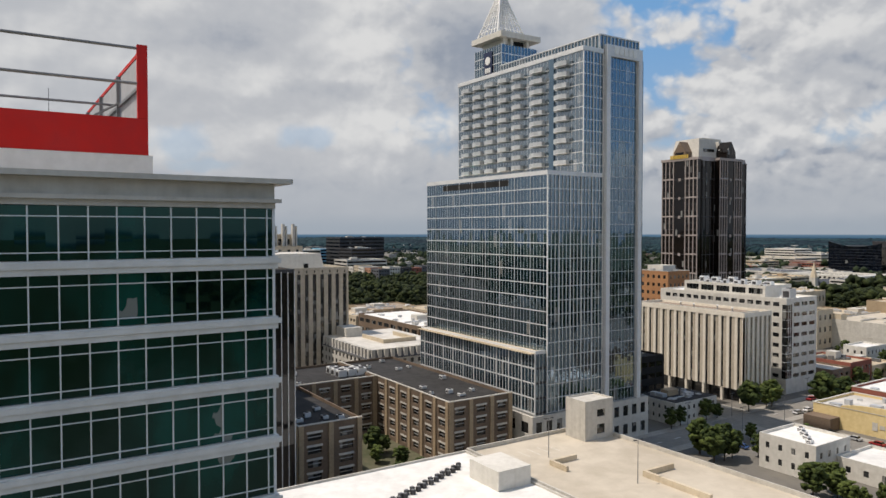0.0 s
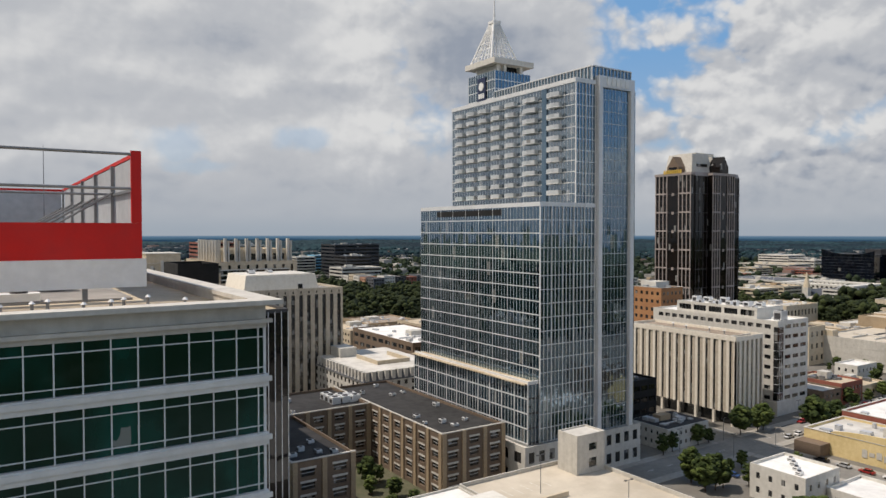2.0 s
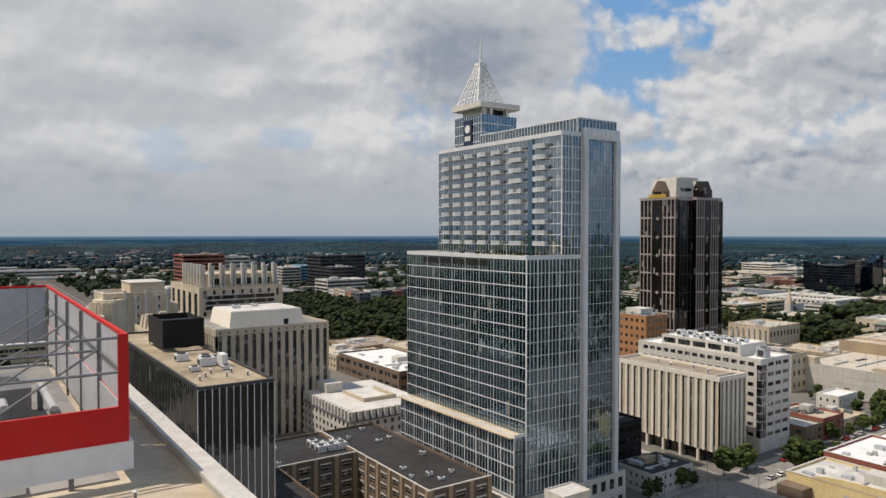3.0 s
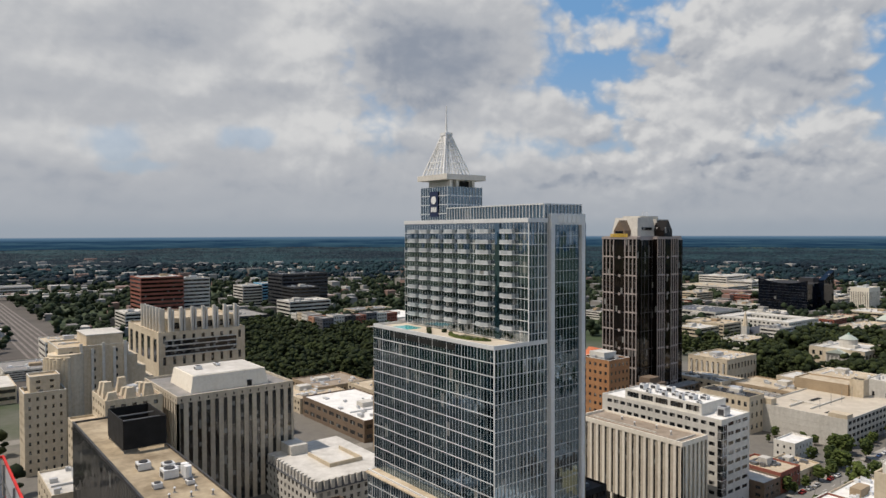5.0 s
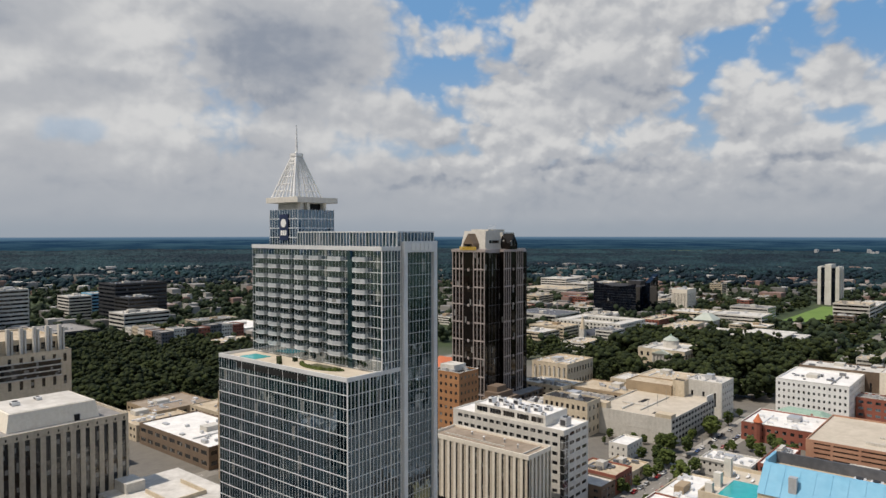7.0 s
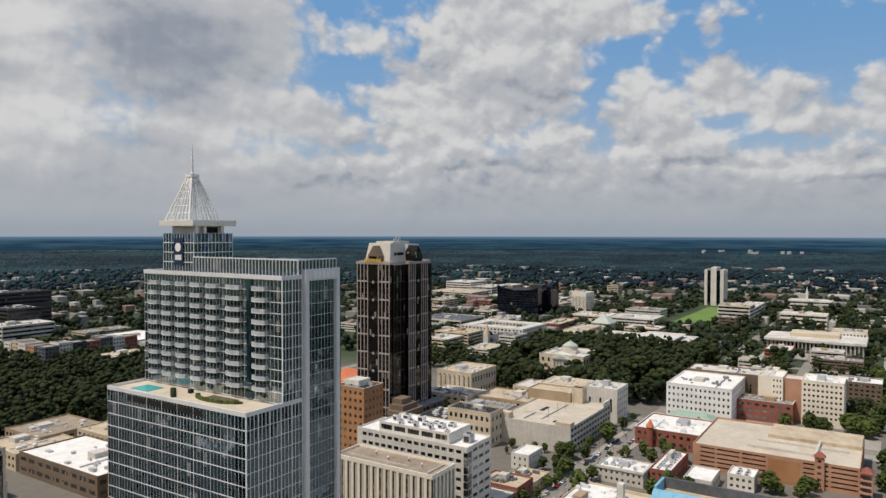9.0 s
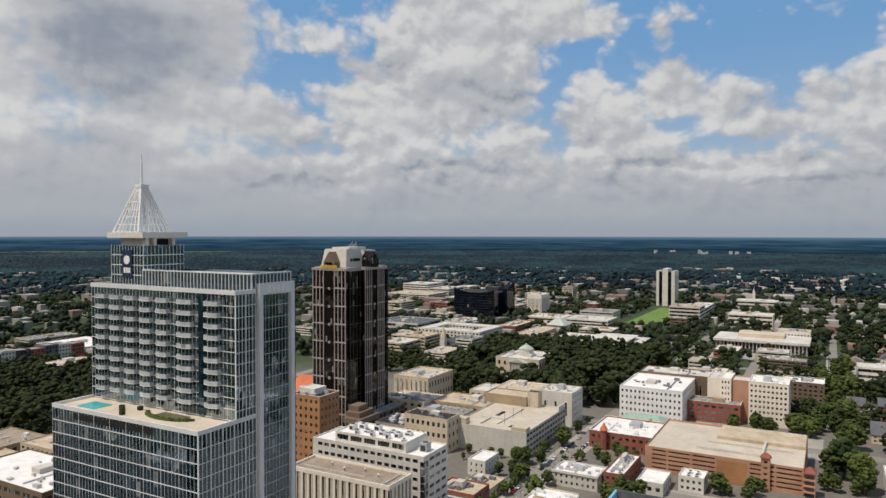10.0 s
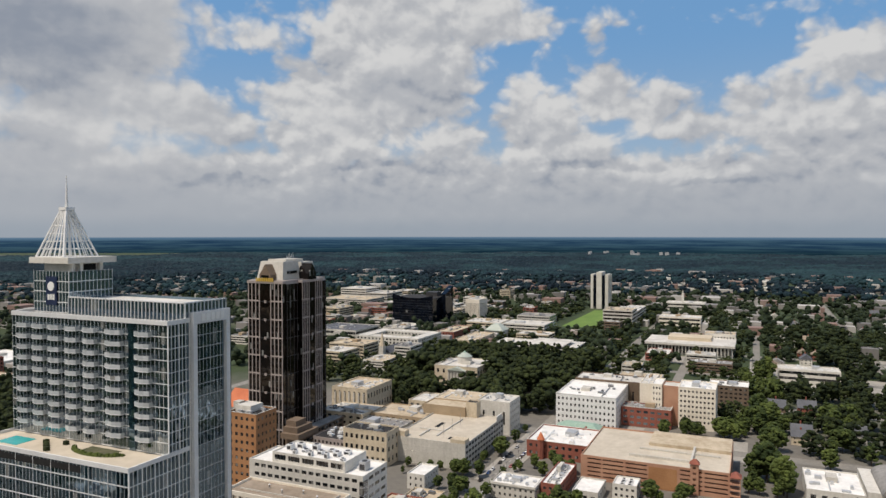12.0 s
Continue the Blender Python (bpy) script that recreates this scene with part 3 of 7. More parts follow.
# ---- ground and streets ----
def earth():
    mt = bpy.data.materials.new("town_ground")
    mt.use_nodes = True
    t = Tree(mt.node_tree)
    pos = t.nt.nodes.new("ShaderNodeNewGeometry").outputs["Position"]
    big, mid, fine = t.noise(pos, 0.0022, 5.0, 0.6), t.noise(pos, 0.012, 5.0, 0.65), t.noise(pos, 0.15, 4.0, 0.7)
    green = t.mix(mid, (0.018, 0.030, 0.010), (0.05, 0.075, 0.024))
    town = t.mix(fine, (0.09, 0.085, 0.076), (0.20, 0.187, 0.162))
    dist = t.vm("LENGTH", t.vm("SUBTRACT", t.vm("MULTIPLY", pos, (1, 1, 0)), (250, 150, 0)), out=1)
    inner = t.ramp(t.m("MULTIPLY_ADD", mid, 300.0, dist), 480.0, 640.0, 1.0, 0.0)
    some = t.ramp(t.m("MULTIPLY_ADD", big, 0.7, t.m("MULTIPLY", mid, 0.5)), 0.66, 0.78)
    col = t.mix(t.m("MAXIMUM", inner, t.m("MULTIPLY", some, 0.8)), green, town)
    bs = t.nt.nodes.new("ShaderNodeBsdfPrincipled")
    t.nt.links.new(col, bs.inputs["Base Color"])
    bs.inputs["Roughness"].default_value = 0.95
    bn = t.node("ShaderNodeBump", 0, "", Strength=0.6, Distance=0.6, Height=fine)
    t.nt.links.new(bn, bs.inputs["Normal"])
    t.nt.links.new(bs.outputs[0], t.nt.nodes.new("ShaderNodeOutputMaterial").inputs[0])
    return mt


tagged(part("ground", ([(-4900, -4900, 0), (4900, -4900, 0), (4900, 4900, 0), (-4900, 4900, 0)], [(0, 1, 2, 3)]), earth()),
       "town ground of asphalt lots, grass and dark woodland", "ground", kind="structure")

# along x: centre y, half width, from, to; along y: centre x, half width, from, to
LONG = [(144.5, 5.5, -80, 1500), (0.5, 4.0, 772, 2600), (241.0, 6.0, 290, 560), (-120.0, 5.0, 100, 1600), (330.0, 5.0, 120, 1300), (72.0, 4.5, 436, 1300), (455.0, 5.0, 0, 900)]
CROSS = [(222.0, 6.0, -160, 232), (378.0, 5.5, -160, 160), (500.0, 6.0, -200, 420), (640.0, 5.5, -220, 110), (770.0, 6.0, -220, 480), (900.0, 5.5, -220, 110)]
n = 0
for y, h, a, c in LONG:
    n += 1
    tagged(part("road_%d" % n, box(a, y - h, -0.2, c, y + h, 0.05), M_asphalt), "grey asphalt city street with worn surface", "road", kind="structure")
    dashes = [box(s, y - 0.08, 0.05, s + 3.0, y + 0.08, 0.058) for s in range(int(max(a, 100)), int(min(c, 700)), 9)]
    tagged(part("road_marking", join(*dashes)if dashes else box(a, y - .1, .05, a + 3, y + .1, .058), M_line), "white dashed centre line on a street", "road marking", kind="structure")
for x, h, a, c in CROSS:
    n += 1
    tagged(part("road_%d" % n, box(x - h, a, -0.2, x + h, c, 0.062), M_asphalt), "grey asphalt cross street between blocks", "road", kind="structure")
n = 0
for y0, y1, runs in [(150.0, 153.4, [(60, 215.8), (228.2, 371), (385, 493)]), (135.6, 139.0, [(140, 215.8), (228.2, 371), (385, 493)]), (5.0, 7.0, [(776, 890)]), (-6.0, -4.0, [(776, 890)])]:
    for a, c in runs:
        n += 1
        tagged(part("pavement_%d" % n, box(a, y0, -0.1, c, y1, 0.16), M_pave), "pale concrete pavement with a raised kerb", "pavement", kind="structure")
for x0, x1, runs in [(212.5, 216.0, [(60, 135.4), (153.6, 232)]), (228.0, 231.5, [(90, 135.4), (153.6, 232)]), (369.0, 372.5, [(10, 135)]), (383.5, 387.0, [(10, 135)])]:
    for a, c in runs:
        n += 1
        tagged(part("pavement_%d" % n, box(x0, a, -0.1, x1, c, 0.155), M_pave), "pale concrete pavement with a raised kerb", "pavement", kind="structure")


# ---- the glass tower with balconies and a spire ----
def curtain(ob, b, face, z0, z1, nf, pitch, glass, band, band_h, fin, fin_w, fin_d, strong=0, u_from=0.0, u_to=None, strong_w=0.35, strong_mat=None):
    """Ribbons of glass and spandrels floor by floor, with mullions over their whole height."""
    L = span(face, b) if u_to is None else u_to
    h = (z1 - z0) / nf
    for k in range(nf):
        part("spandrel", slab_on(face, b, u_from, L, z0 + k * h, z0 + k * h + band_h, -0.06, 0.2), band, ob)
        part("glass_band", slab_on(face, b, u_from, L, z0 + k * h + band_h + 0.004, z0 + (k + 1) * h - 0.004, 0.02, 0.2), glass, ob)
    nm = max(1, round((L - u_from) / pitch))
    for k in range(nm + 1):
        u = u_from + (L - u_from) * k / nm
        big = strong and k % strong == 0
        w, d = (strong_w, fin_d * 1.5) if big else (fin_w, fin_d)
        part("mullion", slab_on(face, b, u - w / 2, u + w / 2, z0, z1 + 0.3, -d, -0.064), (strong_mat or fin) if big else fin, ob)


T = thing("glass_tower", 155, 187, 0, "tall blue glass tower with balconies, roof garden and white spire", "skyscraper")
STONE, POD, LOW, TALL = (129.5, 152.6, 178, 232), (132, 154.4, 176, 218), (136, 154, 174.6, 220), (150, 154, 174.6, 220)
f = {"W": grid(STONE, "W", 13, 0.55, 0.5, 12, 2, 0.2, 0.75), "S": grid(STONE, "S", 12, 0.55, 0.5, 12.2, 2, 0.2, 0.75)}
part("stone_base", shell(STONE, 0, 12.5, f, 0.8), M_stone, T, "pale stone base with square openings")
part("terrace", box(130, 153, 11.3, 177.6, 231.6, 11.7), M_roof_white, T)
glaze(STONE, f, M_glass_dark, T)
for b, z0, z1, nf, core in ((POD, 11.7, 30, 4, None), (LOW, 30, 82.0, 12, None), (TALL, 82.0, 119.6, 12, None)):
    part("core", box(b[0] + 0.21, b[1] + 0.21, z0, b[2] - 0.05, b[3] - 0.05, z1 - 0.02), M_panel, T)
curtain(T, POD, "W", 12.5, 30, 4, 1.5, M_glass_tower, M_alu_white, 0.42, M_alu_white, 0.12, 0.2, 4)
curtain(T, POD, "S", 12.5, 30, 4, 1.5, M_glass_tower, M_alu_dark, 0.6, M_alu, 0.16, 0.25, 0, 0.0, 4.0)
curtain(T, LOW, "W", 30, 82.0, 13, 1.5, M_glass_tower, M_alu_white, 0.30, M_alu_white, 0.08, 0.10, 5, strong_w=0.16, strong_mat=M_alu_white)
curtain(T, LOW, "S", 12.5, 82.0, 17, 1.48, M_glass_tower, M_alu_white, 0.22, M_white, 0.15, 0.22, 3, 0.0, 22.2, 0.26, M_white)
curtain(T, TALL, "S", 82.0, 119.6, 11, 1.4, M_glass_tower, M_alu_white, 0.24, M_white, 0.14, 0.22, 3, 0.0, 8.2, 0.24, M_white)
curtain(T, TALL, "W", 82.6, 119.6, 11, 1.6, M_glass_clear, M_alu_white, 0.24, M_alu_white, 0.09, 0.10, 0)
part("podium_roof", box(130.6, 154.6, 30, 136, 218, 30.35), M_roof_tan, T)
part("podium_parapet", join(box(132, 154.4, 30, 132.4, 218, 31.0), box(132.4, 154.4, 30, 135.9, 154.8, 31.0)), M_alu_white, T)
# the shoulder's garden terrace
part("garden_floor", box(136.2, 154.2, 82.02, 149.9, 219.8, 82.4), M_deck, T, "pale paved terrace floor")
part("terrace_parapet", join(box(135.8, 153.8, 82.02, 136.3, 220, 83.3), box(136.3, 153.8, 82.02, 158, 154.3, 83.3), box(136.3, 219.6, 82.02, 149.9, 220, 83.3)), M_alu_white, T)
for k in range(20):
    a = 0.5 + k * 0.11
    part("hedge", frustum(147.5 - 6.5 * math.sin(a), 176 - 11 * math.cos(a) - 0.6, 148.7 - 6.5 * math.sin(a), 176.8 - 11 * math.cos(a), 82.42, 83.0 + (k * 7 % 5) * 0.12, 0.2), M_leaf, T)
part("planting", box(143, 170, 82.4, 148, 182, 82.5), M_court, T, "green planted bed")
for k in range(5):
    part("planter", box(139 + k * 1.6, 190 + (k * 5 % 4) * 2.2, 82.42, 140.2 + k * 1.6, 191.4 + (k * 5 % 4) * 2.2, 83.6), M_leaf_dark, T)
part("pool", box(139.5, 204, 82.35, 146, 213, 82.55), M_water, T, "small turquoise pool")
part("louvre_band", box(135.86, 172, 79.6, 135.93, 209, 81.5), M_black, T, "dark louvred plant band")
part("recess", box(149.6, 166.6, 82.6, 149.93, 168.8, 119.6), M_glass_tower, T, "dark recessed strip")
# balconies: seven stacks on the west side
BAL = [(159.7, 5.6), (170.9, 6.2), (181.6, 4.8), (189.3, 4.8), (196.8, 4.8), (204.1, 4.8), (211.3, 4.6)]
H = (119.6 - 82.6) / 11
for k in range(1, 11):
    z = 82.6 + k * H
    for y, w in BAL:
        s = part("balcony", ([(149.92, y, z + 0.02), (148.4, y, z + 0.02), (147.7, y + w / 2, z + 0.02), (148.4, y + w, z + 0.02), (149.92, y + w, z + 0.02), (149.92, y, z + 0.28), (148.4, y, z + 0.28), (147.7, y + w / 2, z + 0.28), (148.4, y + w, z + 0.28), (149.92, y + w, z + 0.28)], [(0, 1, 2, 3, 4), (9, 8, 7, 6, 5), (0, 5, 6, 1), (1, 6, 7, 2), (2, 7, 8, 3), (3, 8, 9, 4)]), M_alu_white, T)
        part("railing", join(([(148.4, y, z + 0.284), (147.7, y + w / 2, z + 0.284), (148.4, y + w, z + 0.284), (148.4, y, z + 1.4), (147.7, y + w / 2, z + 1.4), (148.4, y + w, z + 1.4), (148.48, y, z + 1.4), (147.78, y + w / 2, z + 1.4), (148.48, y + w, z + 1.4), (148.48, y, z + 0.284), (147.78, y + w / 2, z + 0.284), (148.48, y + w, z + 0.284)], [(0, 1, 4, 3), (1, 2, 5, 4), (3, 4, 7, 6), (4, 5, 8, 7), (6, 7, 10, 9), (7, 8, 11, 10)]), box(148.5, y, z + 0.284, 149.8, y + 0.08, z + 1.4), box(148.5, y + w - 0.08, z + 0.284, 149.8, y + w, z + 1.4)), M_glass_rail, s, "pale glass railing")
part("roof", box(150.2, 154.2, 119.62, 174.4, 219.8, 120.0), M_roof_grey, T)
part("roof_edge", join(box(149.7, 153.7, 119.66, 150.3, 220.2, 121.0), box(150.3, 153.7, 119.66, 158.4, 154.3, 121.0), box(150.3, 219.7, 119.66, 174.6, 220.2, 121.0)), M_alu_white, T)
CROWN = (157, 154.3, 174.2, 203)
part("crown_wall", join(box(157, 154.3, 120.02, 157.3, 203, 125.2), box(157.3, 154.3, 120.02, 174.2, 154.6, 125.2), box(173.9, 154.6, 120.02, 174.2, 203, 125.2)), M_glass_tower, T)
part("crown_roof", box(157.3, 154.6, 124.0, 173.9, 203, 124.4), M_roof_white, T, "white flat roof")
for face in "WS":
    L = span(face, CROWN)
    for k in range(round(L / 1.5) + 1):
        u = L * k / round(L / 1.5)
        part("crown_fin", slab_on(face, CROWN, u - 0.1, u + 0.1, 120.02, 125.5, -0.3, -0.004), M_alu_white, T)
    part("crown_rail", slab_on(face, CROWN, 0, L, 125.22, 125.6, -0.35, 0.4), M_alu_white, T)
# the grey frame on the south end
for x in (158.4, 172.4):
    part("pier", box(x + (0.4 if x > 165 else 0.3), 152.7, 12.5, x + (2.0 if x > 165 else 1.9), 153.9, 122.5), M_alu_white, T, "pale metal clad pier")
part("pier_beam", box(160.31, 152.7, 119.0, 172.79, 153.9, 122.5), M_alu_white, T)
for k in range(5):
    part("letter_bar", box(162.0 + k * 2.0, 152.5, 119.7, 163.5 + k * 2.0, 152.7, 121.9), M_bar, T)
BAY = (160.6, 153.6, 172.4, 160)
curtain(T, BAY, "S", 12.5, 119.0, 29, 1.5, M_glass_tower, M_alu, 0.2, M_alu_white, 0.09, 0.1, 0)
part("end_wall", box(174.6, 154.0, 12.5, 176.2, 158, 119.6), M_glass_tower, T)
# lantern and spire
LAN = (157.3, 203.2, 173.9, 219.6)
part("lantern_core", box(LAN[0] + 0.22, LAN[1] + 0.22, 120.02, LAN[2], LAN[3], 133.4), M_panel, T)
curtain(T, LAN, "W", 120.02, 133.4, 4, 1.5, M_glass_tower, M_alu_white, 0.3, M_alu_white, 0.14, 0.15, 0)
curtain(T, LAN, "S", 120.02, 133.4, 4, 1.5, M_glass_tower, M_alu_white, 0.3, M_alu_white, 0.14, 0.15, 0)
sg = part("sign_panel", box(156.9, 208.5, 122.5, 157.08, 213.5, 131.8), M_sign, T, "navy panel with a pale disc and bars")
part("sign_disc", tube((156.7, 211, 128.6), (156.89, 211, 128.6), 1.5, 24), M_bar, sg)
for k in range(3):
    part("letter_bar", box(156.75, 209.3 + k * 1.2, 124.2, 156.89, 210.2 + k * 1.2, 126.0), M_bar, sg)
part("lantern_block", box(159.5, 205.2, 133.42, 171.8, 217.6, 136.0), M_whitewall, T, "white masonry block under the cornice")
# black sheet before the solid block paints an opening's shade
part("lantern_opening", box(163.0, 205.05, 133.6, 169.0, 205.19, 135.7), M_black, T)
for x in (158.6, 161.8, 169.4):
    part("column", box(x, 203.6, 121.0, x + 1.2, 205.0, 135.98), M_whitewall, T)
part("cornice", box(156.3, 202.2, 136.02, 174.9, 220.6, 138.0), M_whitewall, T, "white overhanging cornice slab")
cx, cy, s0, s1, zb, zt = 164.5, 213.0, 6.5, 1.3, 138.02, 153.4
for i in range(4):
    a, c = math.pi / 4 + i * math.pi / 2, math.pi / 4 + (i + 1) * math.pi / 2
    p = [Vector((cx + r * math.cos(q) * 1.414, cy + r * math.sin(q) * 1.414, z)) for q, r, z in ((a, s0, zb), (c, s0, zb), (c, s1, zt), (a, s1, zt))]
    part("spire_corner", tube(p[0], p[3], 0.36, 6), M_white, T)
    for k in range(1, 6):
        part("spire_rib", tube(p[0].lerp(p[1], k / 6), p[3].lerp(p[2], k / 6), 0.2, 6), M_white, T)
    for k in range(0, 6):
        part("spire_ring", tube(p[0].lerp(p[3], k / 6), p[1].lerp(p[2], k / 6), 0.16, 6), M_white, T)
part("spire_collar", box(cx - 1.7, cy - 1.7, 153.4, cx + 1.7, cy + 1.7, 154.5), M_white, T)
part("mast", tube((cx, cy, 154.5), (cx, cy, 165.0), 0.5, 8, 0.12), M_white, T)


# ---- the dark bronze tower with gables ----
B = thing("bronze_tower", 411, 305, 0, "dark bronze glass office tower with stone grid and gabled top", "skyscraper")
X0, Y0, X1, Y1 = 386, 288, 437, 323
part("glass_body", box(X0 + 3, Y0 + 3, 0, X1, Y1, 111), M_glass_bronze, B)
WBAY, SBAY = (X0, Y0 + 3.4, X0 + 2.99, Y1 - 2.6), (X0 + 17, Y0, X0 + 41, Y0 + 2.99)
for face, bay, mid in (("W", WBAY, 0.30), ("S", SBAY, 0.30)):
    L = span(face, bay)
    part("bay_glass", box(bay[0], bay[1], 0, bay[2], bay[3], 112.5), M_glass_bronze, B)
    lo, hi = L * (0.5 - mid / 2), L * (0.5 + mid / 2)
    for u in (0.5, L * 0.12, L * 0.23, lo - 0.4, hi + 0.4, L * 0.77, L * 0.88, L - 0.5):
        part("pilaster", slab_on(face, bay, u - 0.30, u + 0.30, 0, 111.5, -0.5, -0.004), M_granite, B)
    for k in range(1, 27):
        z = k * 4.13
        main = k % 3 == 0
        for a, c in ((0, lo), (hi, L)):
            part("floor_band", slab_on(face, bay, a, c, z, z + (1.0 if main else 0.3), -0.52 if main else -0.2, -0.004), M_granite if main else M_alu_dark, B)
        if main:
            part("ornament", slab_on(face, bay, L / 2 - 0.9, L / 2 + 0.9, z - 0.9, z + 0.9, -0.3, -0.004), M_granite, B)
            part("floor_band", slab_on(face, bay, lo, hi, z - 0.1, z + 0.25, -0.12, -0.004), M_alu_dark, B)
    part("bay_cornice", slab_on(face, bay, -0.4, L + 0.4, 111.52, 113.2, -0.7, 2.9), M_granite, B)
    # the gable over the bay's middle, with dark glass in a granite frame; the south one's shade is put into a darker
    # material
    gw = 4.6
    g0, g1 = L / 2 - gw, L / 2 + gw
    o = onto(face, bay, g0, -0.4, 0), onto(face, bay, g1, 9.0, 0)
    x0, x1, y0, y1 = min(o[0][0], o[1][0]), max(o[0][0], o[1][0]), min(o[0][1], o[1][1]), max(o[0][1], o[1][1])
    part("gable_wall", box(x0, y0, 113.22, x1, y1, 117.4), M_brown if face == "W" else M_glass_bronze, B)
    part("gable", gable(x0, y0, x1, y1, 117.42, 124.4, "x" if face == "W" else "y"), M_brown if face == "W" else M_glass_bronze, B)
    part("gable_glass", slab_on(face, bay, g0 + 1.4, g1 - 1.4, 112.6, 117.2, -0.6, -0.404), M_glass_bronze, B)
for u in (1.0, 4.5, 9.0, 13.0, 44.5, 48.5):
    part("corner_mullion", box(X0 + 2.9 + u * 0.96, Y0 + 2.72, 0, X0 + 3.12 + u * 0.96, Y0 + 2.99, 111), M_alu_dark, B)
for k in range(3, 27, 3):
    part("floor_band", box(X0 + 3, Y0 + 2.75, k * 4.13, X0 + 16.9, Y0 + 2.99, k * 4.13 + 0.4), M_alu_dark, B)
    part("floor_band", box(X0 + 41.1, Y0 + 2.75, k * 4.13, X1, Y0 + 2.99, k * 4.13 + 0.4), M_alu_dark, B)
part("shoulder", frustum(X0 + 3.2, Y0 + 3.2, X1 - 0.2, Y1 - 0.2, 111.02, 113.6, 0.6), M_granite, B, "granite stepped shoulder")
part("west_stage", frustum(X0 + 5.5, Y0 + 7.5, X0 + 27, Y1 - 5.5, 113.61, 126.2, 2.6, 1.6), M_stone, B, "pale stone top storey with sloped sides")
part("east_stage", frustum(X0 + 27.2, Y0 + 6.0, X1 - 8, Y1 - 5.5, 113.61, 125.2, 0.8, 2.6), M_stone, B, "pale stone top storey with sloped sides")
part("stage_window", box(X0 + 11, Y0 + 7.7, 117.6, X0 + 22, Y0 + 8.4, 119.6), M_glass_dark, B)
part("plant_block", box(X0 + 15, Y0 + 12, 125.02, X1 - 16, Y1 - 8, 127.4), M_stone, B)
for k in range(6):
    ax, ay = X0 + 17 + k * 2.9, Y0 + 13 + (k * 37 % 9)
    part("antenna", tube((ax, ay, 127.4), (ax, ay, 129.4 + k % 3), 0.12, 6), M_alu_white, B)
for k in range(9):
    part("letter_bar", box(X0 - 1.1, Y0 + 10.6 + k * 1.65, 112.9, X0 - 0.72, Y0 + 11.7 + k * 1.65, 115.3), M_gold, B, "gold sign bar")
part("plinth", box(X0 - 3.4, Y0 - 10, 0, X1 + 6, Y0 - 0.6, 11), M_brown, B)
part("plinth_roof", box(X0 - 3, Y0 - 9.6, 11.004, X1 + 5.6, Y0 - 0.9, 11.3), M_roof_grey, B)
for k in range(3):
    for m in range(12):
        part("plinth_window", box(X0 - 2.6 + m * 4.6, Y0 - 10.2, 1.2 + k * 3.4, X0 + 0.6 + m * 4.6, Y0 - 10.01, 3.4 + k * 3.4), M_glass_dark, B)
for k, (d, z) in enumerate(((0.0, 14.0), (3.0, 17.5), (6.0, 21.0))):
    part("canopy_step", box(X0 - 9 + d, Y0 - 15 + d, z - 3.5, X0 + 14 - d, Y0 - 0.8, z), M_brown, B, "brown stepped entrance storey")


# ---- the green-glass office block and the red roof screen beside the camera ----
G = thing("glass_office", -5, 85, 0, "pale office block with green ribbon glass and wide cornice", "office building")
GB = (-45, 49.6, 17.5, 132)
PITCH, WIN, TOP = 4.36, 3.45, 67.55
part("core", box(-44.7, 50.1, 0, 17.2, 131.7, 68.2), M_concrete, G)
lv = 0
while True:
    zt = TOP - lv * PITCH
    zb = zt - WIN
    if zb < 2:
        break
    part("spandrel", join(box(-45, 49.3, zb - (PITCH - WIN) + 0.01, 17.7, 50.09, zb - 0.01), box(17.21, 50.09, zb - (PITCH - WIN) + 0.01, 17.7, 131.7, zb - 0.01)), M_spandrel, G)
    part("ledge", join(box(-45, 49.15, zb - 0.5, 17.9, 49.29, zb - 0.12)), M_spandrel, G)
    rows = ((zb, zb + 0.5), (zb + 0.5, zt - 0.68), (zt - 0.68, zt))
    if zb > 38:
        edges = [17.45, 17.0] + [15.4 - 1.67 * k for k in range(11)]
        for a, c in zip(edges[1:], edges):
            for r0, r1 in rows:
                piece("pane", pane_mesh(c - a - 0.07, r1 - r0 - 0.06, M_glass_green), ((a + c) / 2, 49.72, (r0 + r1) / 2), G, math.pi / 2)
        for x in edges[1:]:
            part("mullion", box(x - 0.045, 49.58, zb, x + 0.045, 49.70, zt), M_alu_white, G)
        for r in (zb + 0.5, zt - 0.68):
            part("transom", box(edges[-1], 49.59, r - 0.035, 17.45, 49.69, r + 0.035), M_alu_white, G)
        part("corner_post", box(17.4, 49.6, zb, 17.6, 50.0, zt), M_alu_white, G)
        part("glass_band", box(-45, 49.70, zb, edges[-1] - 0.03, 49.78, zt), M_glass_green, G)
    else:
        part("glass_band", box(-45, 49.70, zb, 17.45, 49.78, zt), M_glass_green, G)
    part("side_glass", box(17.1, 50.1, zb, 17.3, 131.7, zt), M_glass_green, G)
    lv += 1
part("frieze", box(-45, 49.45, TOP + 0.01, 17.6, 131.8, 68.2), M_concrete, G)
part("moulding", box(-45, 49.1, 67.95, 17.95, 49.44, 68.22), M_concrete, G)
part("upper_frieze", box(-45, 49.5, 68.23, 17.55, 50.3, 69.3), M_concrete, G)
part("side_frieze", box(16.7, 50.3, 68.23, 17.55, 131.8, 69.3), M_concrete, G)
part("cornice", join(box(-45, 48.55, 69.31, 18.6, 50.4, 69.66), box(16.6, 50.4, 69.31, 18.6, 132, 69.66)), M_concrete, G, "wide pale cornice slab")
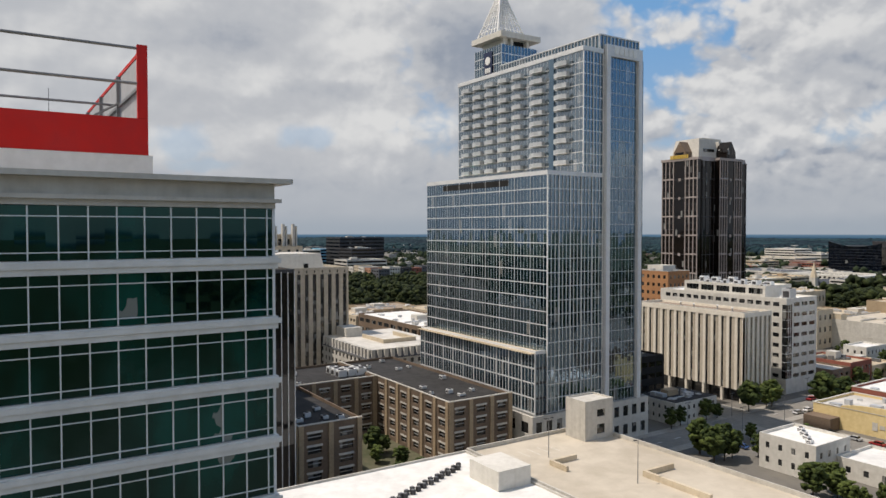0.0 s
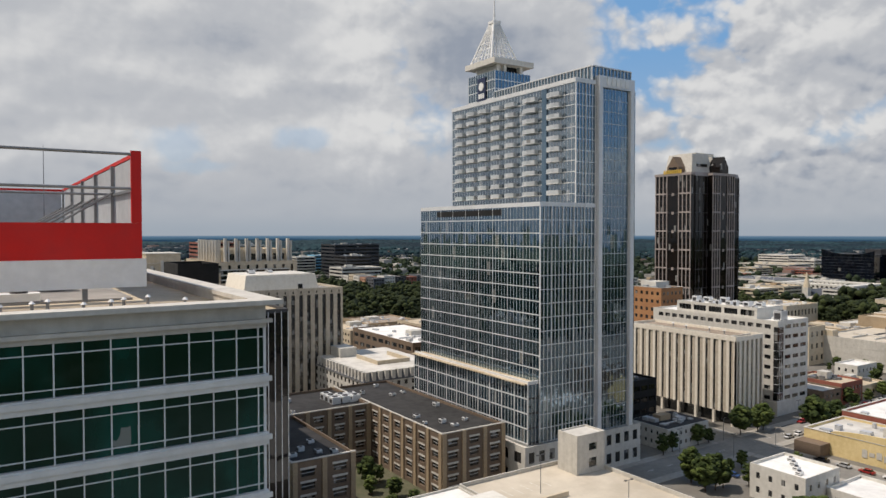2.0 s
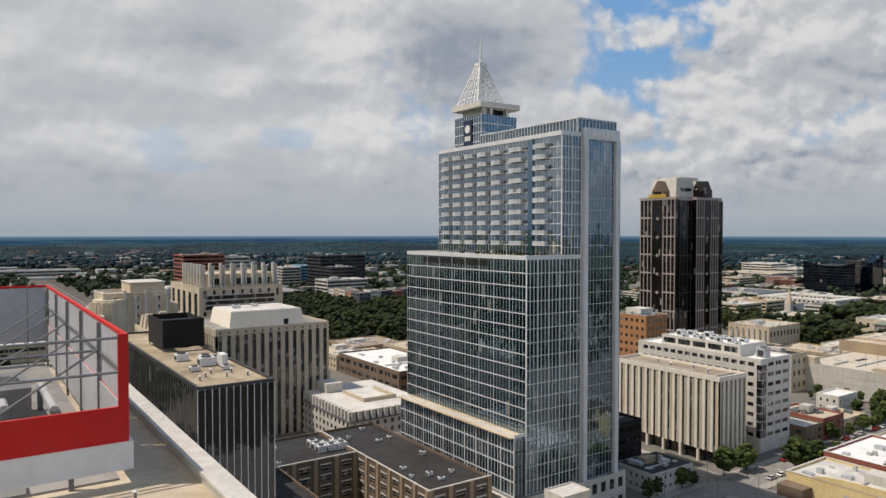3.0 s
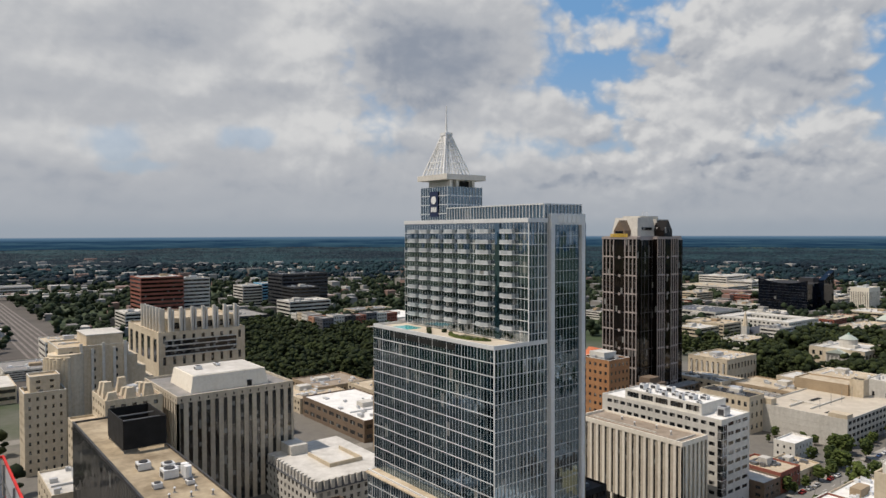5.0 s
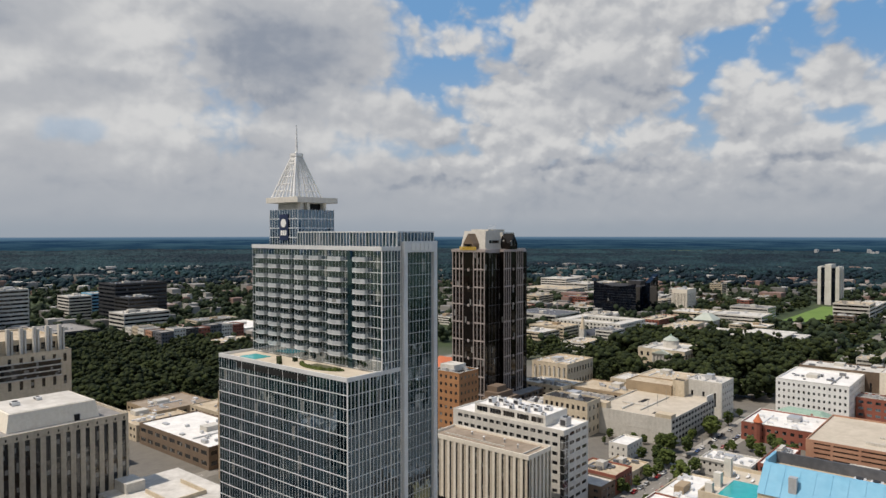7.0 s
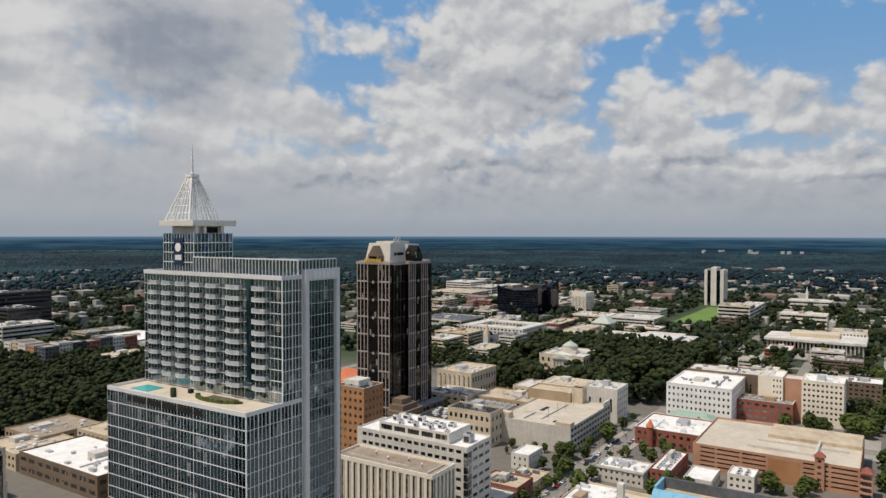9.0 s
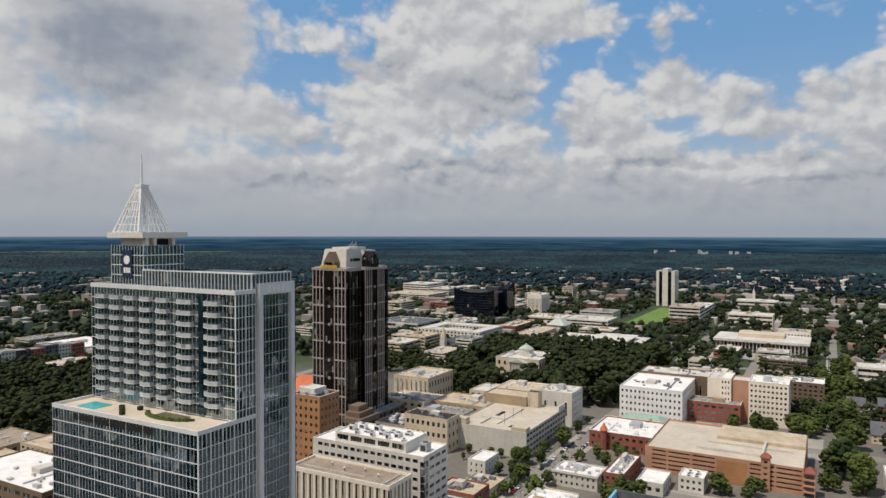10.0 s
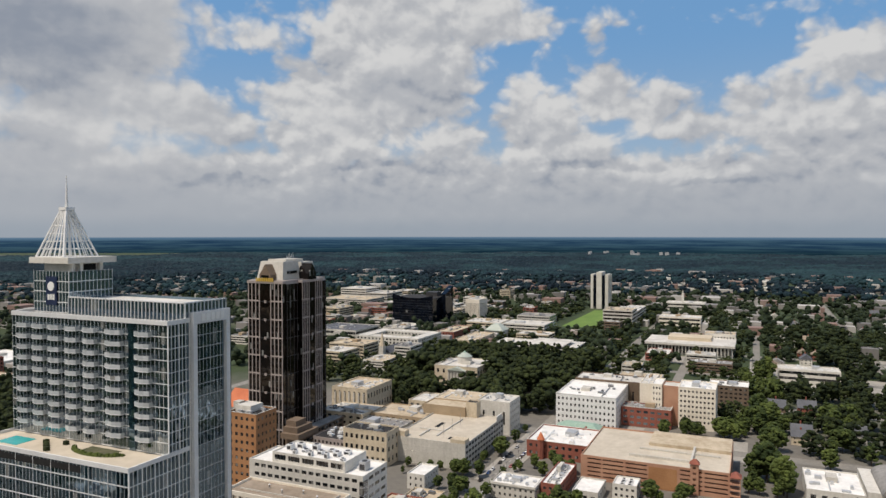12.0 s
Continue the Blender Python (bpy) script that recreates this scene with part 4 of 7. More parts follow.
part("roof", box(-44.8, 50.3, 68.23, 16.69, 131.7, 68.7), M_roof_tan, G, "tan gravel flat roof")

R = thing("roof_screen", 0, 90, 68.7, "red framed rooftop equipment screen with grey rails", "roof screen")
RX, RY0, RY1 = 11.6, 63.8, 131.0
part("red_band", join(box(-44, RY0, 72.35, RX, RY0 + 0.3, 75.4)), M_redpaint, R)
part("red_post", box(RX - 0.82, RY0 - 0.02, 75.41, RX, RY0 + 0.35, 81.6), M_redpaint, R)
part("side_band", box(RX - 0.3, RY0 + 0.31, 72.35, RX, RY1, 75.4), M_redpaint, R)
part("white_band", join(box(-44, RY0 + 0.05, 69.9, RX + 0.35, RY0 + 0.4, 72.33), box(RX - 0.1, RY0 + 0.41, 69.9, RX + 0.35, RY1, 72.33)), M_white, R, "white sheet skirt")
part("side_rail", box(RX - 0.3, RY0 + 0.36, 81.25, RX, RY1, 81.6), M_redpaint, R)
part("back_rail", box(-44, RY1 - 0.3, 81.25, RX - 0.31, RY1, 81.6), M_redpaint, R)
for z in (81.3, 78.35):
    part("front_rail", tube((-44, RY0 + 0.15, z), (RX - 0.8, RY0 + 0.15, z), 0.13, 8), M_steel, R)
for k in range(10):
    part("front_post", tube((0.4 - 4.6 * k, RY0 + 0.16, 75.4), (0.4 - 4.6 * k, RY0 + 0.16, 81.3), 0.13, 8), M_steel, R)
for k in range(1, 6):
    y = RY0 + 12.6 * k
    part("side_post", box(RX - 0.62, y, 69.0, RX - 0.32, y + 0.3, 81.25), M_steel, R)
    part("brace", tube((RX - 0.45, y, 78.6), (RX - 10.6, y, 72.2), 0.13, 6), M_steel, R)
for k in range(5):
    y = RY0 + 12.6 * k
    part("screen_panel", box(RX - 0.25, y + 0.45, 75.41, RX - 0.15, min(y + 12.4, RY1 - 0.3), 81.2), M_screen, R, "pale sheet screen panel")
part("side_mid_rail", box(RX - 0.5, RY0 + 0.4, 78.2, RX - 0.32, RY1 - 0.3, 78.45), M_steel, R)
part("inner_rail", tube((-44, RY0 + 12.8, 78.4), (RX - 0.7, RY0 + 12.8, 78.4), 0.13, 6), M_steel, R)
part("inner_rail", tube((-44, RY0 + 12.8, 72.4), (RX - 0.7, RY0 + 12.8, 72.4), 0.13, 6), M_steel, R)
part("side_lining", box(RX - 0.44, RY0 + 0.5, 70.0, RX - 0.32, RY1 - 0.4, 75.38), M_screen, R, "pale grey sheet lining")
part("plant_floor", box(-43.9, RY0 + 1.2, 68.71, RX - 0.6, RY1 - 0.4, 68.9), M_roof_grey, R, "grey plant floor")
part("back_panel", box(-44, RY1 - 0.28, 72.4, RX - 0.4, RY1 - 0.18, 81.2), M_screen, R)
for x in (-12, -2, 7):
    part("stub_post", box(x, RY0 + 0.6, 68.7, x + 0.4, RY0 + 1.0, 72), M_steel, R)


def vent(x, y, z, s, label="grey metal roof vent on a flat roof"):
    ob = thing("roof_vent", x, y, z, label, "vent", "roof vents")
    part("pipe", tube((x, y, z), (x, y, z + 0.9 * s), 0.16 * s, 8), M_steel, ob)
    part("cowl", tube((x, y, z + 0.9 * s), (x, y, z + 1.15 * s), 0.32 * s, 8, 0.1 * s), M_alu_white, ob)
    part("flashing", tube((x, y, z), (x, y, z + 0.18 * s), 0.4 * s, 8, 0.2 * s), M_roof_grey, ob)
    return ob


for k in range(9):
    vent(-1.0 + 1.7 * k + (k * 7 % 3) * 0.3, 55.5 + (k * 5 % 4) * 1.3, 68.7, 0.75)


def unit(x, y, z, sx, sy, sz, label="grey rooftop air handling unit with a round fan", material=None):
    ob = thing("air_unit", x, y, z, label, "air conditioner", "rooftop units")
    mt = material or M_alu_white
    part("casing", box(x - sx / 2, y - sy / 2, z + 0.25, x + sx / 2, y + sy / 2, z + sz), mt, ob)
    part("skid", box(x - sx / 2 + 0.1, y - sy / 2 + 0.1, z, x + sx / 2 - 0.1, y + sy / 2 - 0.1, z + 0.246), M_steel, ob)
    part("fan", tube((x, y, z + sz), (x, y, z + sz + 0.25), min(sx, sy) * 0.36, 14), M_alu_dark, ob)
    part("louvre", box(x - sx / 2 - 0.03, y - sy * 0.38, z + 0.45, x - sx / 2 - 0.004, y + sy * 0.38, z + sz * 0.75), M_alu_dark, ob)
    return ob


unit(3, 92, 68.9, 6, 10, 4.5, "large grey air handler inside the roof screen", M_steel)
unit(-5, 112, 68.9, 9, 14, 6.6, "large grey air handler inside the roof screen", M_alu)
unit(-7, 84, 68.9, 6, 7, 4.0, "dark grey chiller inside the roof screen", M_alu_dark)
unit(-3, 74, 68.9, 4, 3, 3.2, "white duct box inside the roof screen", M_alu_white)
unit(5.5, 76.5, 68.9, 2.5, 2.5, 2.6, "grey pump housing inside the roof screen", M_steel)
unit(-13, 98, 68.9, 6, 12, 5.2, "dark grey chiller inside the roof screen", M_alu_dark)
for k in range(4):
    dx = 7.5 - k * 4.2
    ob = thing("roof_duct", dx, 80 + k * 3, 68.9, "grey round duct bending over the plant floor", "duct", "roof ducts")
    part("riser", tube((dx, 80 + k * 3, 68.9), (dx, 80 + k * 3, 72.2), 0.45, 10), M_steel, ob)
    part("run", tube((dx, 80 + k * 3, 72.2), (dx, 96 + k * 3, 72.2), 0.45, 10), M_alu, ob)
    part("foot", box(dx - 0.3, 95.4 + k * 3, 68.9, dx + 0.3, 95.9 + k * 3, 71.8), M_steel, ob)
unit(2.5, 66, 68.7, 3, 1.8, 0.9, "low white duct box under the roof screen")
unit(-3.5, 66, 68.7, 2.2, 1.6, 1.0, "low white duct box under the roof screen", M_alu_dark)


# ---- black glass block with a tan roof ----
K = thing("black_office", 49, 198, 0, "black glass office block with pale fins and tan roof", "office building")
KB = (41, 151, 58, 247)
part("glass_body", box(41, 151, 0, 58, 247, 56.3), M_glass_black, K)
for face in "SW":
    L = span(face, KB)
    nn = round(L / 1.55)
    for k in range(nn + 1):
        part("fin", slab_on(face, KB, L * k / nn - 0.07, L * k / nn + 0.07, 0, 56.6, -0.18 if face == "S" else -0.06, -0.004), M_alu_white if face == "S" else M_steel, K)
    part("top_band", slab_on(face, KB, 0, L, 56.32, 57.2, -0.1, 0.5), M_alu_dark, K)
part("roof", box(41.4, 151.5, 56.31, 57.6, 246.6, 56.6), M_roof_stain, K, "stained tan gravel roof")
part("far_parapet", join(box(57.6, 151.5, 56.31, 58, 247, 57.2), box(41, 246.6, 56.31, 57.6, 247, 57.2)), M_alu_dark, K)
Q = thing("plant_screen", 52, 213, 56.6, "black louvred plant screen on a tan roof", "plant screen")
part("wall", join(box(46, 204, 57.6, 46.3, 222, 65.5), box(46.3, 204, 57.6, 57.4, 204.3, 65.5), box(57.1, 204.3, 57.6, 57.4, 222, 65.5), box(46.3, 221.7, 57.6, 57.1, 222, 65.5)), M_black, Q)
for x, y in ((46.3, 204.3), (57.0, 204.3), (46.3, 221.6), (57.0, 221.6)):
    part("leg", box(x - 0.15, y - 0.15, 56.6, x + 0.15, y + 0.15, 57.58), M_steel, Q)
for y in (209, 215):
    part("beam", box(46.3, y, 64.2, 57.1, y + 0.4, 64.5), M_steel, Q)
part("tank", tube((51, 213, 57.6), (51, 213, 61.5), 3.0, 16), M_alu_dark, Q)
for x, y, s in ((47, 188, 2.4), (52, 184, 2.2), (50.5, 178, 2.8), (54, 182, 1.8), (46, 172, 1.6), (53, 170, 1.4)):
    unit(x, y, 56.6, s * 1.3, s * 1.3, s * 0.8)
for k in range(6):
    vent(44 + k * 2.2, 160 + (k * 7 % 5) * 1.7, 56.6, 1.2)
t2 = thing("roof_tank", 54, 176, 56.6, "pair of white cylindrical roof tanks", "tank")
for y in (175, 177.2):
    part("tank", tube((54, y, 56.8), (54, y, 59.6), 0.95, 16), M_white, t2)
part("skid", box(52.8, 173.8, 56.6, 55.2, 178.4, 56.8), M_steel, t2)


# ---- ribbed tan block ----
def ribbed(name, label, b, z, z_rib, wall, ribmat, n_w, n_s, glass, roofmat, cornice, rib_w=0.62, rib_d=0.8, z0=0.0, z_lo=None, panel=None, slots=False):
    ob = thing(name, (b[0] + b[2]) / 2, (b[1] + b[3]) / 2, z0, label, "office building")
    lo = z0 if z_lo is None else z_lo
    part("glass_body", box(b[0] + 0.5, b[1] + 0.5, lo, b[2], b[3], z_rib), glass, ob)
    part("cornice", shell(b, z_rib, z, {}, 1.0, 0.5), wall, ob)
    part("soffit", box(b[0], b[1], z_rib - 0.3, b[2], b[3], z_rib - 0.004), wall, ob)
    part("roof", box(b[0] + 0.4, b[1] + 0.4, z - 1.3, b[2] - 0.4, b[3] - 0.4, z - 1.0), roofmat, ob)
    for face, nn in (("W", n_w), ("S", n_s)):
        L = span(face, b)
        for k in range(nn + 1):
            u = L * k / nn
            w = rib_w * L / nn
            part("rib", slab_on(face, b, max(u - w / 2, 0), min(u + w / 2, L), lo, z_rib - 0.31, 0.0, rib_d), ribmat, ob)
            if panel and k < nn:
                part("infill_panel", slab_on(face, b, u + w / 2 + 0.004, u + w / 2 + 0.42 * L / nn, lo, z_rib - 0.31, 0.3, rib_d - 0.31), panel, ob)
            # black slips on the uncut cornice paint the shade of small holes
            if slots and k < nn:
                part("cornice_slot", slab_on(face, b, u + 0.42 * L / nn, u + 0.58 * L / nn, z - 2.3, z - 1.2, -0.02, 0.05), M_black, ob)
    return ob


RB = ribbed("ribbed_office", "tan concrete office block with deep vertical ribs", (88, 296, 140, 345), 49, 46.3, M_ribtan, M_ribtan, 14, 14, M_glass_dark, M_roof_grey, 2, 0.52, 1.2, slots=True)
part("penthouse", frustum(96, 303, 131, 332, 48.02, 55.0, 1.2), M_cream, RB, "cream roof penthouse with sloped sides")
part("penthouse_roof", box(98, 305, 55.004, 129, 330, 55.2), M_roof_white, RB)
part("penthouse_door", box(121, 302.7, 48.1, 123, 303.4, 50.6), M_black, RB)
unit(104, 318, 55.2, 3, 3, 1.6)
unit(114, 322, 55.2, 2, 4, 1.2)


# ---- blocks round the towers ----
b = (238.5, 159, 256, 212)
CR = ribbed("ribbed_cream_office", "cream precast office block with vertical ribs on stilts", b, 34.6, 33.0, M_cream, M_cream, 15, 6, M_glass_dark, M_roof_brown, 1, 0.34, 0.9, 0.0, 5.0, M_ribtan)
part("lobby", box(241.5, 162, 0, 255.5, 211.5, 4.98), M_glass_dark, CR)
for k in range(7):
    part("stilt", box(238.7, 160 + k * 8.3, 0, 239.7, 161 + k * 8.3, 4.98), M_cream, CR)
for k in range(1, 4):
    part("stilt", box(238.7 + k * 5.3, 159.2, 0, 239.7 + k * 5.3, 160.2, 4.98), M_cream, CR)
part("roof_curb", join(box(240, 163, 33.6, 254, 163.4, 34.3), box(244, 175, 33.6, 244.4, 208, 34.2)), M_concrete, CR)
for k in range(4):
    vent(247 + k % 2 * 3, 170 + k * 9, 33.6, 1.6)

b = (267, 159.5, 289, 222)
f = {"W": (even(62.5, 15, 0.70, 2.5), floors(5, 38, 8, 0.30, 0.70)), "S": (((5.2, 9.4), (10.8, 15.0), (16.4, 20.6)), floors(5, 38, 8, 0.30, 0.68))}
WO = building("white_office", "white masonry office block with small dark windows", b, 38.5, M_whitewall, M_roof_bright, f, 0, M_glass_dark, 0.7)
part("corner_glass", box(266.86, 159.36, 6, 270.8, 161.2, 36.0), M_glass_dark, WO, "dark glass corner strip")
for k in range(9):
    part("corner_bar", box(266.8, 159.3, 6 + k * 3.4, 270.9, 161.3, 6.16 + k * 3.4), M_alu_white, WO)
for k in range(1, 3):
    part("corner_mullion", box(266.78 + k * 1.35, 159.28, 6, 266.9 + k * 1.35, 159.40, 36), M_alu_white, WO)
tb = (269, 170, 288, 210)
part("upper_storey", shell(tb, 37.82, 42.8, {"W": (even(40, 5, 0.82, 0.5), ((39.2, 41.6),))}, 0.6), M_whitewall, WO)
glaze(tb, {"W": (even(40, 20, 0.88, 0.5), ((39.2, 41.6),))}, M_glass_dark, WO)
part("upper_roof", box(269.3, 170.3, 41.8, 287.7, 209.7, 42.2), M_roof_bright, WO)
part("arcade", box(266.7, 159.2, 0, 267.0, 222, 5.5), M_stone, WO)
for k in range(12):
    unit(272 + (k * 5 % 3) * 4.5, 173 + k * 2.9, 42.2, 2.0 + k % 3 * 0.8, 1.8 + (k * 2) % 3 * 0.7, 1.2 + k % 4 * 0.5)
unit(277, 164.5, 37.8, 4.5, 3.5, 4.0, "square grey louvred cooling unit on a white roof", M_alu)


def block(name, label, b, z, wall, roof, w=None, s=None, n=None, glass=None, z0=0.0, lo=0.3, hi=0.72, share=0.5, edge=0.6, cap=None, sill=0.6, category="building", group="", parapet=0.8):
    """A plain block; w, s, n: (bays, storeys) of windows on that face."""
    f = {}
    for face, v in (("W", w), ("S", s), ("N", n)):
        if v:
            f[face] = (even(span(face, b), v[0], v[2] if len(v) > 2 else share, edge), floors(z0 + sill, z - parapet - 0.2, v[1], lo, hi))
    return building(name, label, b, z, wall, roof, f, z0, glass or M_glass_dark, parapet, 0.22, cap, category, group)


CHS = block("corner_house", "two storey pale stucco building with a dark flat roof", (193, 153.8, 215, 170), 7.6, M_stone, M_roof_dark, (6, 2, 0.35), (8, 2, 0.35), parapet=0.3)
part("roof_cover", box(193.4, 154.2, 7.62, 214.6, 169.6, 7.7), M_roof_dark, CHS, "black flat roof sheet")
block("dark_annex", "plain black clad block behind the tower", (192, 176, 214, 214), 19, M_black, M_roof_dark, (8, 4, 0.8), (5, 4, 0.8), glass=M_glass_black)
OR = block("brick_hotel", "orange brick block with a dark roof and white parapet", (319.5, 260.5, 338, 281), 42.6, M_orange, M_roof_dark, (5, 9, 0.46), (5, 9, 0.42), cap=M_whitewall)
block("roof_hut", "white roof hut on the brick block", (324, 268, 335, 279), 45.6, M_whitewall, M_roof_white, z0=41.81, parapet=0.3)
block("tan_bank", "tan stone block with tall windows and brown roof", (382, 210.5, 398.5, 242), 21.5, M_tan, M_roof_dark, (8, 3, 0.5), (3, 3, 0.4), cap=M_tan)
# black panes fill the open decks in place of the shade inside
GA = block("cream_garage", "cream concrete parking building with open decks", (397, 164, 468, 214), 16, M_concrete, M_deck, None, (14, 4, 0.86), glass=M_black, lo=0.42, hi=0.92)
part("roof_ramp", box(408, 188, 15.22, 452, 188.8, 16.0), M_concrete, GA)
part("corner_hut", box(398, 206, 15.22, 404, 213, 19.0), M_tan, GA)
part("roof_edge_wall", box(456, 164.4, 15.22, 467.5, 165.2, 18.8), M_whitewall, GA)
# flat black sheets draw the shade of ramp openings; the deck stays closed
part("roof_void", box(406, 172, 15.204, 411, 180, 15.26), M_black, GA, "black sheet on the deck painting a ramp opening's shade")
part("roof_void", box(428, 196, 15.204, 440, 199, 15.26), M_black, GA, "black sheet on the deck painting a ramp opening's shade")
for k in range(15):
    part("deck_column", box(397.4 + k * 5.02, 163.86, 0.3, 398.0 + k * 5.02, 163.99, 15.0), M_whitewall, GA)
for k in range(8):
    part("panel_joint", box(396.93, 175 + k * 4.8, 1.0, 396.99, 175.25 + k * 4.8, 14.6), M_concrete, GA)
for k in range(4):
    part("lamp_pole", tube((412 + k * 14, 185, 15.2), (412 + k * 14, 185, 22.5), 0.12, 6), M_steel, GA)
part("roof_kerb", join(box(420, 190, 15.22, 421, 206, 16.0), box(404, 198, 15.22, 420, 199, 16.2)), M_concrete, GA)
part("corner_stair", box(397.2, 164.2, 15.22, 404, 174, 18.2), M_tan, GA)
part("score_line", join(*[box(396.9, 166, 4 + k * 3.6, 396.99, 213, 4.2 + k * 3.6) for k in range(3)]), M_concrete, GA)
block("tan_block", "plain tan brick upper block on the parking building", (458.6, 189.2, 478, 222), 22.0, M_tanbrick, M_roof_tan, z0=15.24)
block("stair_block", "cream stair tower with a dark roof pit on the parking building", (460, 181, 468, 189), 26.0, M_tan, M_roof_dark, z0=15.24)
block("white_block", "tall plain white block beside the parking building", (478.2, 162.5, 502, 187), 24, M_whitewall, M_roof_white, (3, 1, 0.2), (5, 5, 0.3))
block("white_block", "cream rear block with a pale roof", (478.2, 187.2, 506, 222), 22.5, M_cream, M_roof_tan, (2, 4, 0.2), None)
CT = block("columned_bank", "tan stone block with a row of columns", (486, 285, 528, 318), 20.4, M_tan, M_roof_tan, (7, 3, 0.4), (9, 2, 0.4), cap=M_tan)
for k in range(7):
    part("column", tube((485.4, 288 + k * 4.4, 1), (485.4, 288 + k * 4.4, 17), 0.7, 10), M_stone, CT)
block("low_hall", "low white roofed hall", (456, 268, 485, 308), 9.5, M_tan, M_roof_white, (8, 1), (6, 1))
block("low_hall", "low grey roofed hall", (412, 226, 450, 262), 11, M_stone, M_roof_grey, (7, 2), (8, 2))
block("plinth_block", "brown stone low block below the bronze tower", (392, 247, 418, 272), 10, M_granite, M_roof_dark, (8, 2), (6, 2))
block("shed", "small white block with a flat roof", (356, 172, 375, 183), 9, M_whitewall, M_roof_bright, (3, 2, 0.3), (5, 2, 0.3))
block("shop", "white roofed brick shop with a green awning", (292, 154.2, 306, 174), 8, M_brown, M_roof_white, (4, 2), (3, 2), group="street shops")
block("shop", "red brick shop with arched upper windows", (306.2, 154.2, 324, 176), 9.5, M_red, M_roof_tan, (4, 2), (6, 2), group="street shops")
block("shop", "low tan roofed shop", (324.2, 154.2, 344, 172), 6.5, M_tan, M_roof_tan, (3, 1), (5, 1), group="street shops")
W1 = block("gabled_villa", "white roofed house with grey stucco walls", (364, 110, 382, 135), 8.4, M_stone, M_roof_bright, (8, 2, 0.4), (5, 2, 0.4))
block("green_hall_wall", "pale hall below a copper roof", (482, 98, 502, 132), 7, M_stone, M_roof_grey, (10, 1), (5, 1))
CO = thing("copper_roof", 492, 115, 7, "weathered green copper hipped roof on a hall", "roof")
part("roof", frustum(481, 97, 503, 133, 7.02, 11.5, 8.0), M_copper, CO)
part("dormer", gable(478.5, 106, 487, 113, 7.2, 11.0, "x"), M_red, CO)
part("dormer_wall", box(479, 106.5, 0.0, 482, 112.5, 7.2), M_red, CO)
LW = block("white_courthouse", "long white masonry block with rows of windows", (521, 95, 575, 140), 24, M_white, M_roof_bright, (14, 5, 0.42), (16, 5, 0.42), cap=M_whitewall)
block("brown_wing", "red-brown brick wing with blank walls", (575.2, 84, 602, 138), 26, M_brown, M_roof_white, (4, 1, 0.1), None)
block("cream_wing", "cream wing with blank walls", (560, 74, 602, 83.8), 29, M_cream, M_roof_white, None, None)
block("brick_school", "red brick block with white framed windows", (540, 58.5, 557, 94.5), 14.5, M_red, M_roof_grey, (7, 3, 0.6), (3, 3, 0.6), glass=M_glass_clear, cap=M_whitewall)
block("cream_office", "cream office slab with a grid of windows", (548, 28, 576, 54), 31, M_cream, M_roof_bright, (9, 7, 0.5), None, cap=M_cream, sill=4.0)
block("orange_wing", "plain orange brick stair wing", (554, 54.2, 572, 66), 30, M_terracotta, M_roof_white)
block("cream_wing", "cream office wing with windows", (552, 66.2, 576, 73.8), 31, M_cream, M_roof_bright, (3, 7, 0.4), None)
block("brown_flats", "brown brick flats with a white roof edge", (626, 6.5, 650, 37), 19, M_brown, M_roof_bright, (8, 5, 0.55), None, cap=M_whitewall)

# the long terracotta parking deck
DB = (412, 14, 478, 96)
rows = floors(1.0, 13.5, 5, 0.48, 0.86)
cols = ((1, 13), (14.2, 26), (44, 56), (57.2, 69), (70.2, 78))
# black backs in the wall openings paint in the deck's inner shade
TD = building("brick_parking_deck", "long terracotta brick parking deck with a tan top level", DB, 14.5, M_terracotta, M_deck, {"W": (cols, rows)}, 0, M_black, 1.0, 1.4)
part("blank_panel", box(411.86, 41.5, 0.5, 411.99, 57.0, 12.6), M_orange, TD, "plain orange brick panel")
part("upper_deck", box(450, 14.4, 13.52, 477.6, 62, 15.4), M_roof_tan, TD, "tan upper parking level")
part("top_ramp", frustum(424, 34, 452, 36, 13.52, 15.6, 0.4), M_concrete, TD)
part("top_wall", join(box(424, 36.2, 13.52, 425, 70, 15.0), box(440, 20, 13.52, 441, 66, 14.6)), M_concrete, TD)
part("stair_tower", shell((410.6, 30, 414, 34.5), 0, 17.5, {"W": (even(4.5, 1, 0.4), floors(1, 17, 5, 0.3, 0.7))}, 0.5), M_terracotta, TD)
part("stair_cap", frustum(410, 29.4, 414.6, 35.1, 17.52, 20.0, 2.0), M_red, TD)
for k in range(4):
    part("balcony", box(409.5, 8.5, 2.5 + k * 3.2, 416, 13.9, 3.3 + k * 3.2), M_terracotta, TD)
for k in range(3):
    part("balcony_post", box(409.6 + k * 2.9, 8.6, 0, 410.0 + k * 2.9, 9.0, 13), M_terracotta, TD)
part("porch_roof", frustum(409, 8, 417, 13.9, 13.02, 15.2, 2.5), M_red, TD)
RBH = block("turret_hall", "red brick hall with white roof", (440, 98, 480, 138), 11, M_red, M_roof_bright, (9, 2), (8, 2), cap=M_whitewall)
TU = thing("turret", 441, 128, 0, "red brick corner turret with a pointed dark red roof", "turret")
part("wall", tube((438.5, 128, 0), (438.5, 128, 12.5), 2.3, 8), M_red, TU)
part("cap", tube((438.5, 128, 12.5), (438.5, 128, 17.5), 2.8, 8, 0.05), M_redroof, TU)
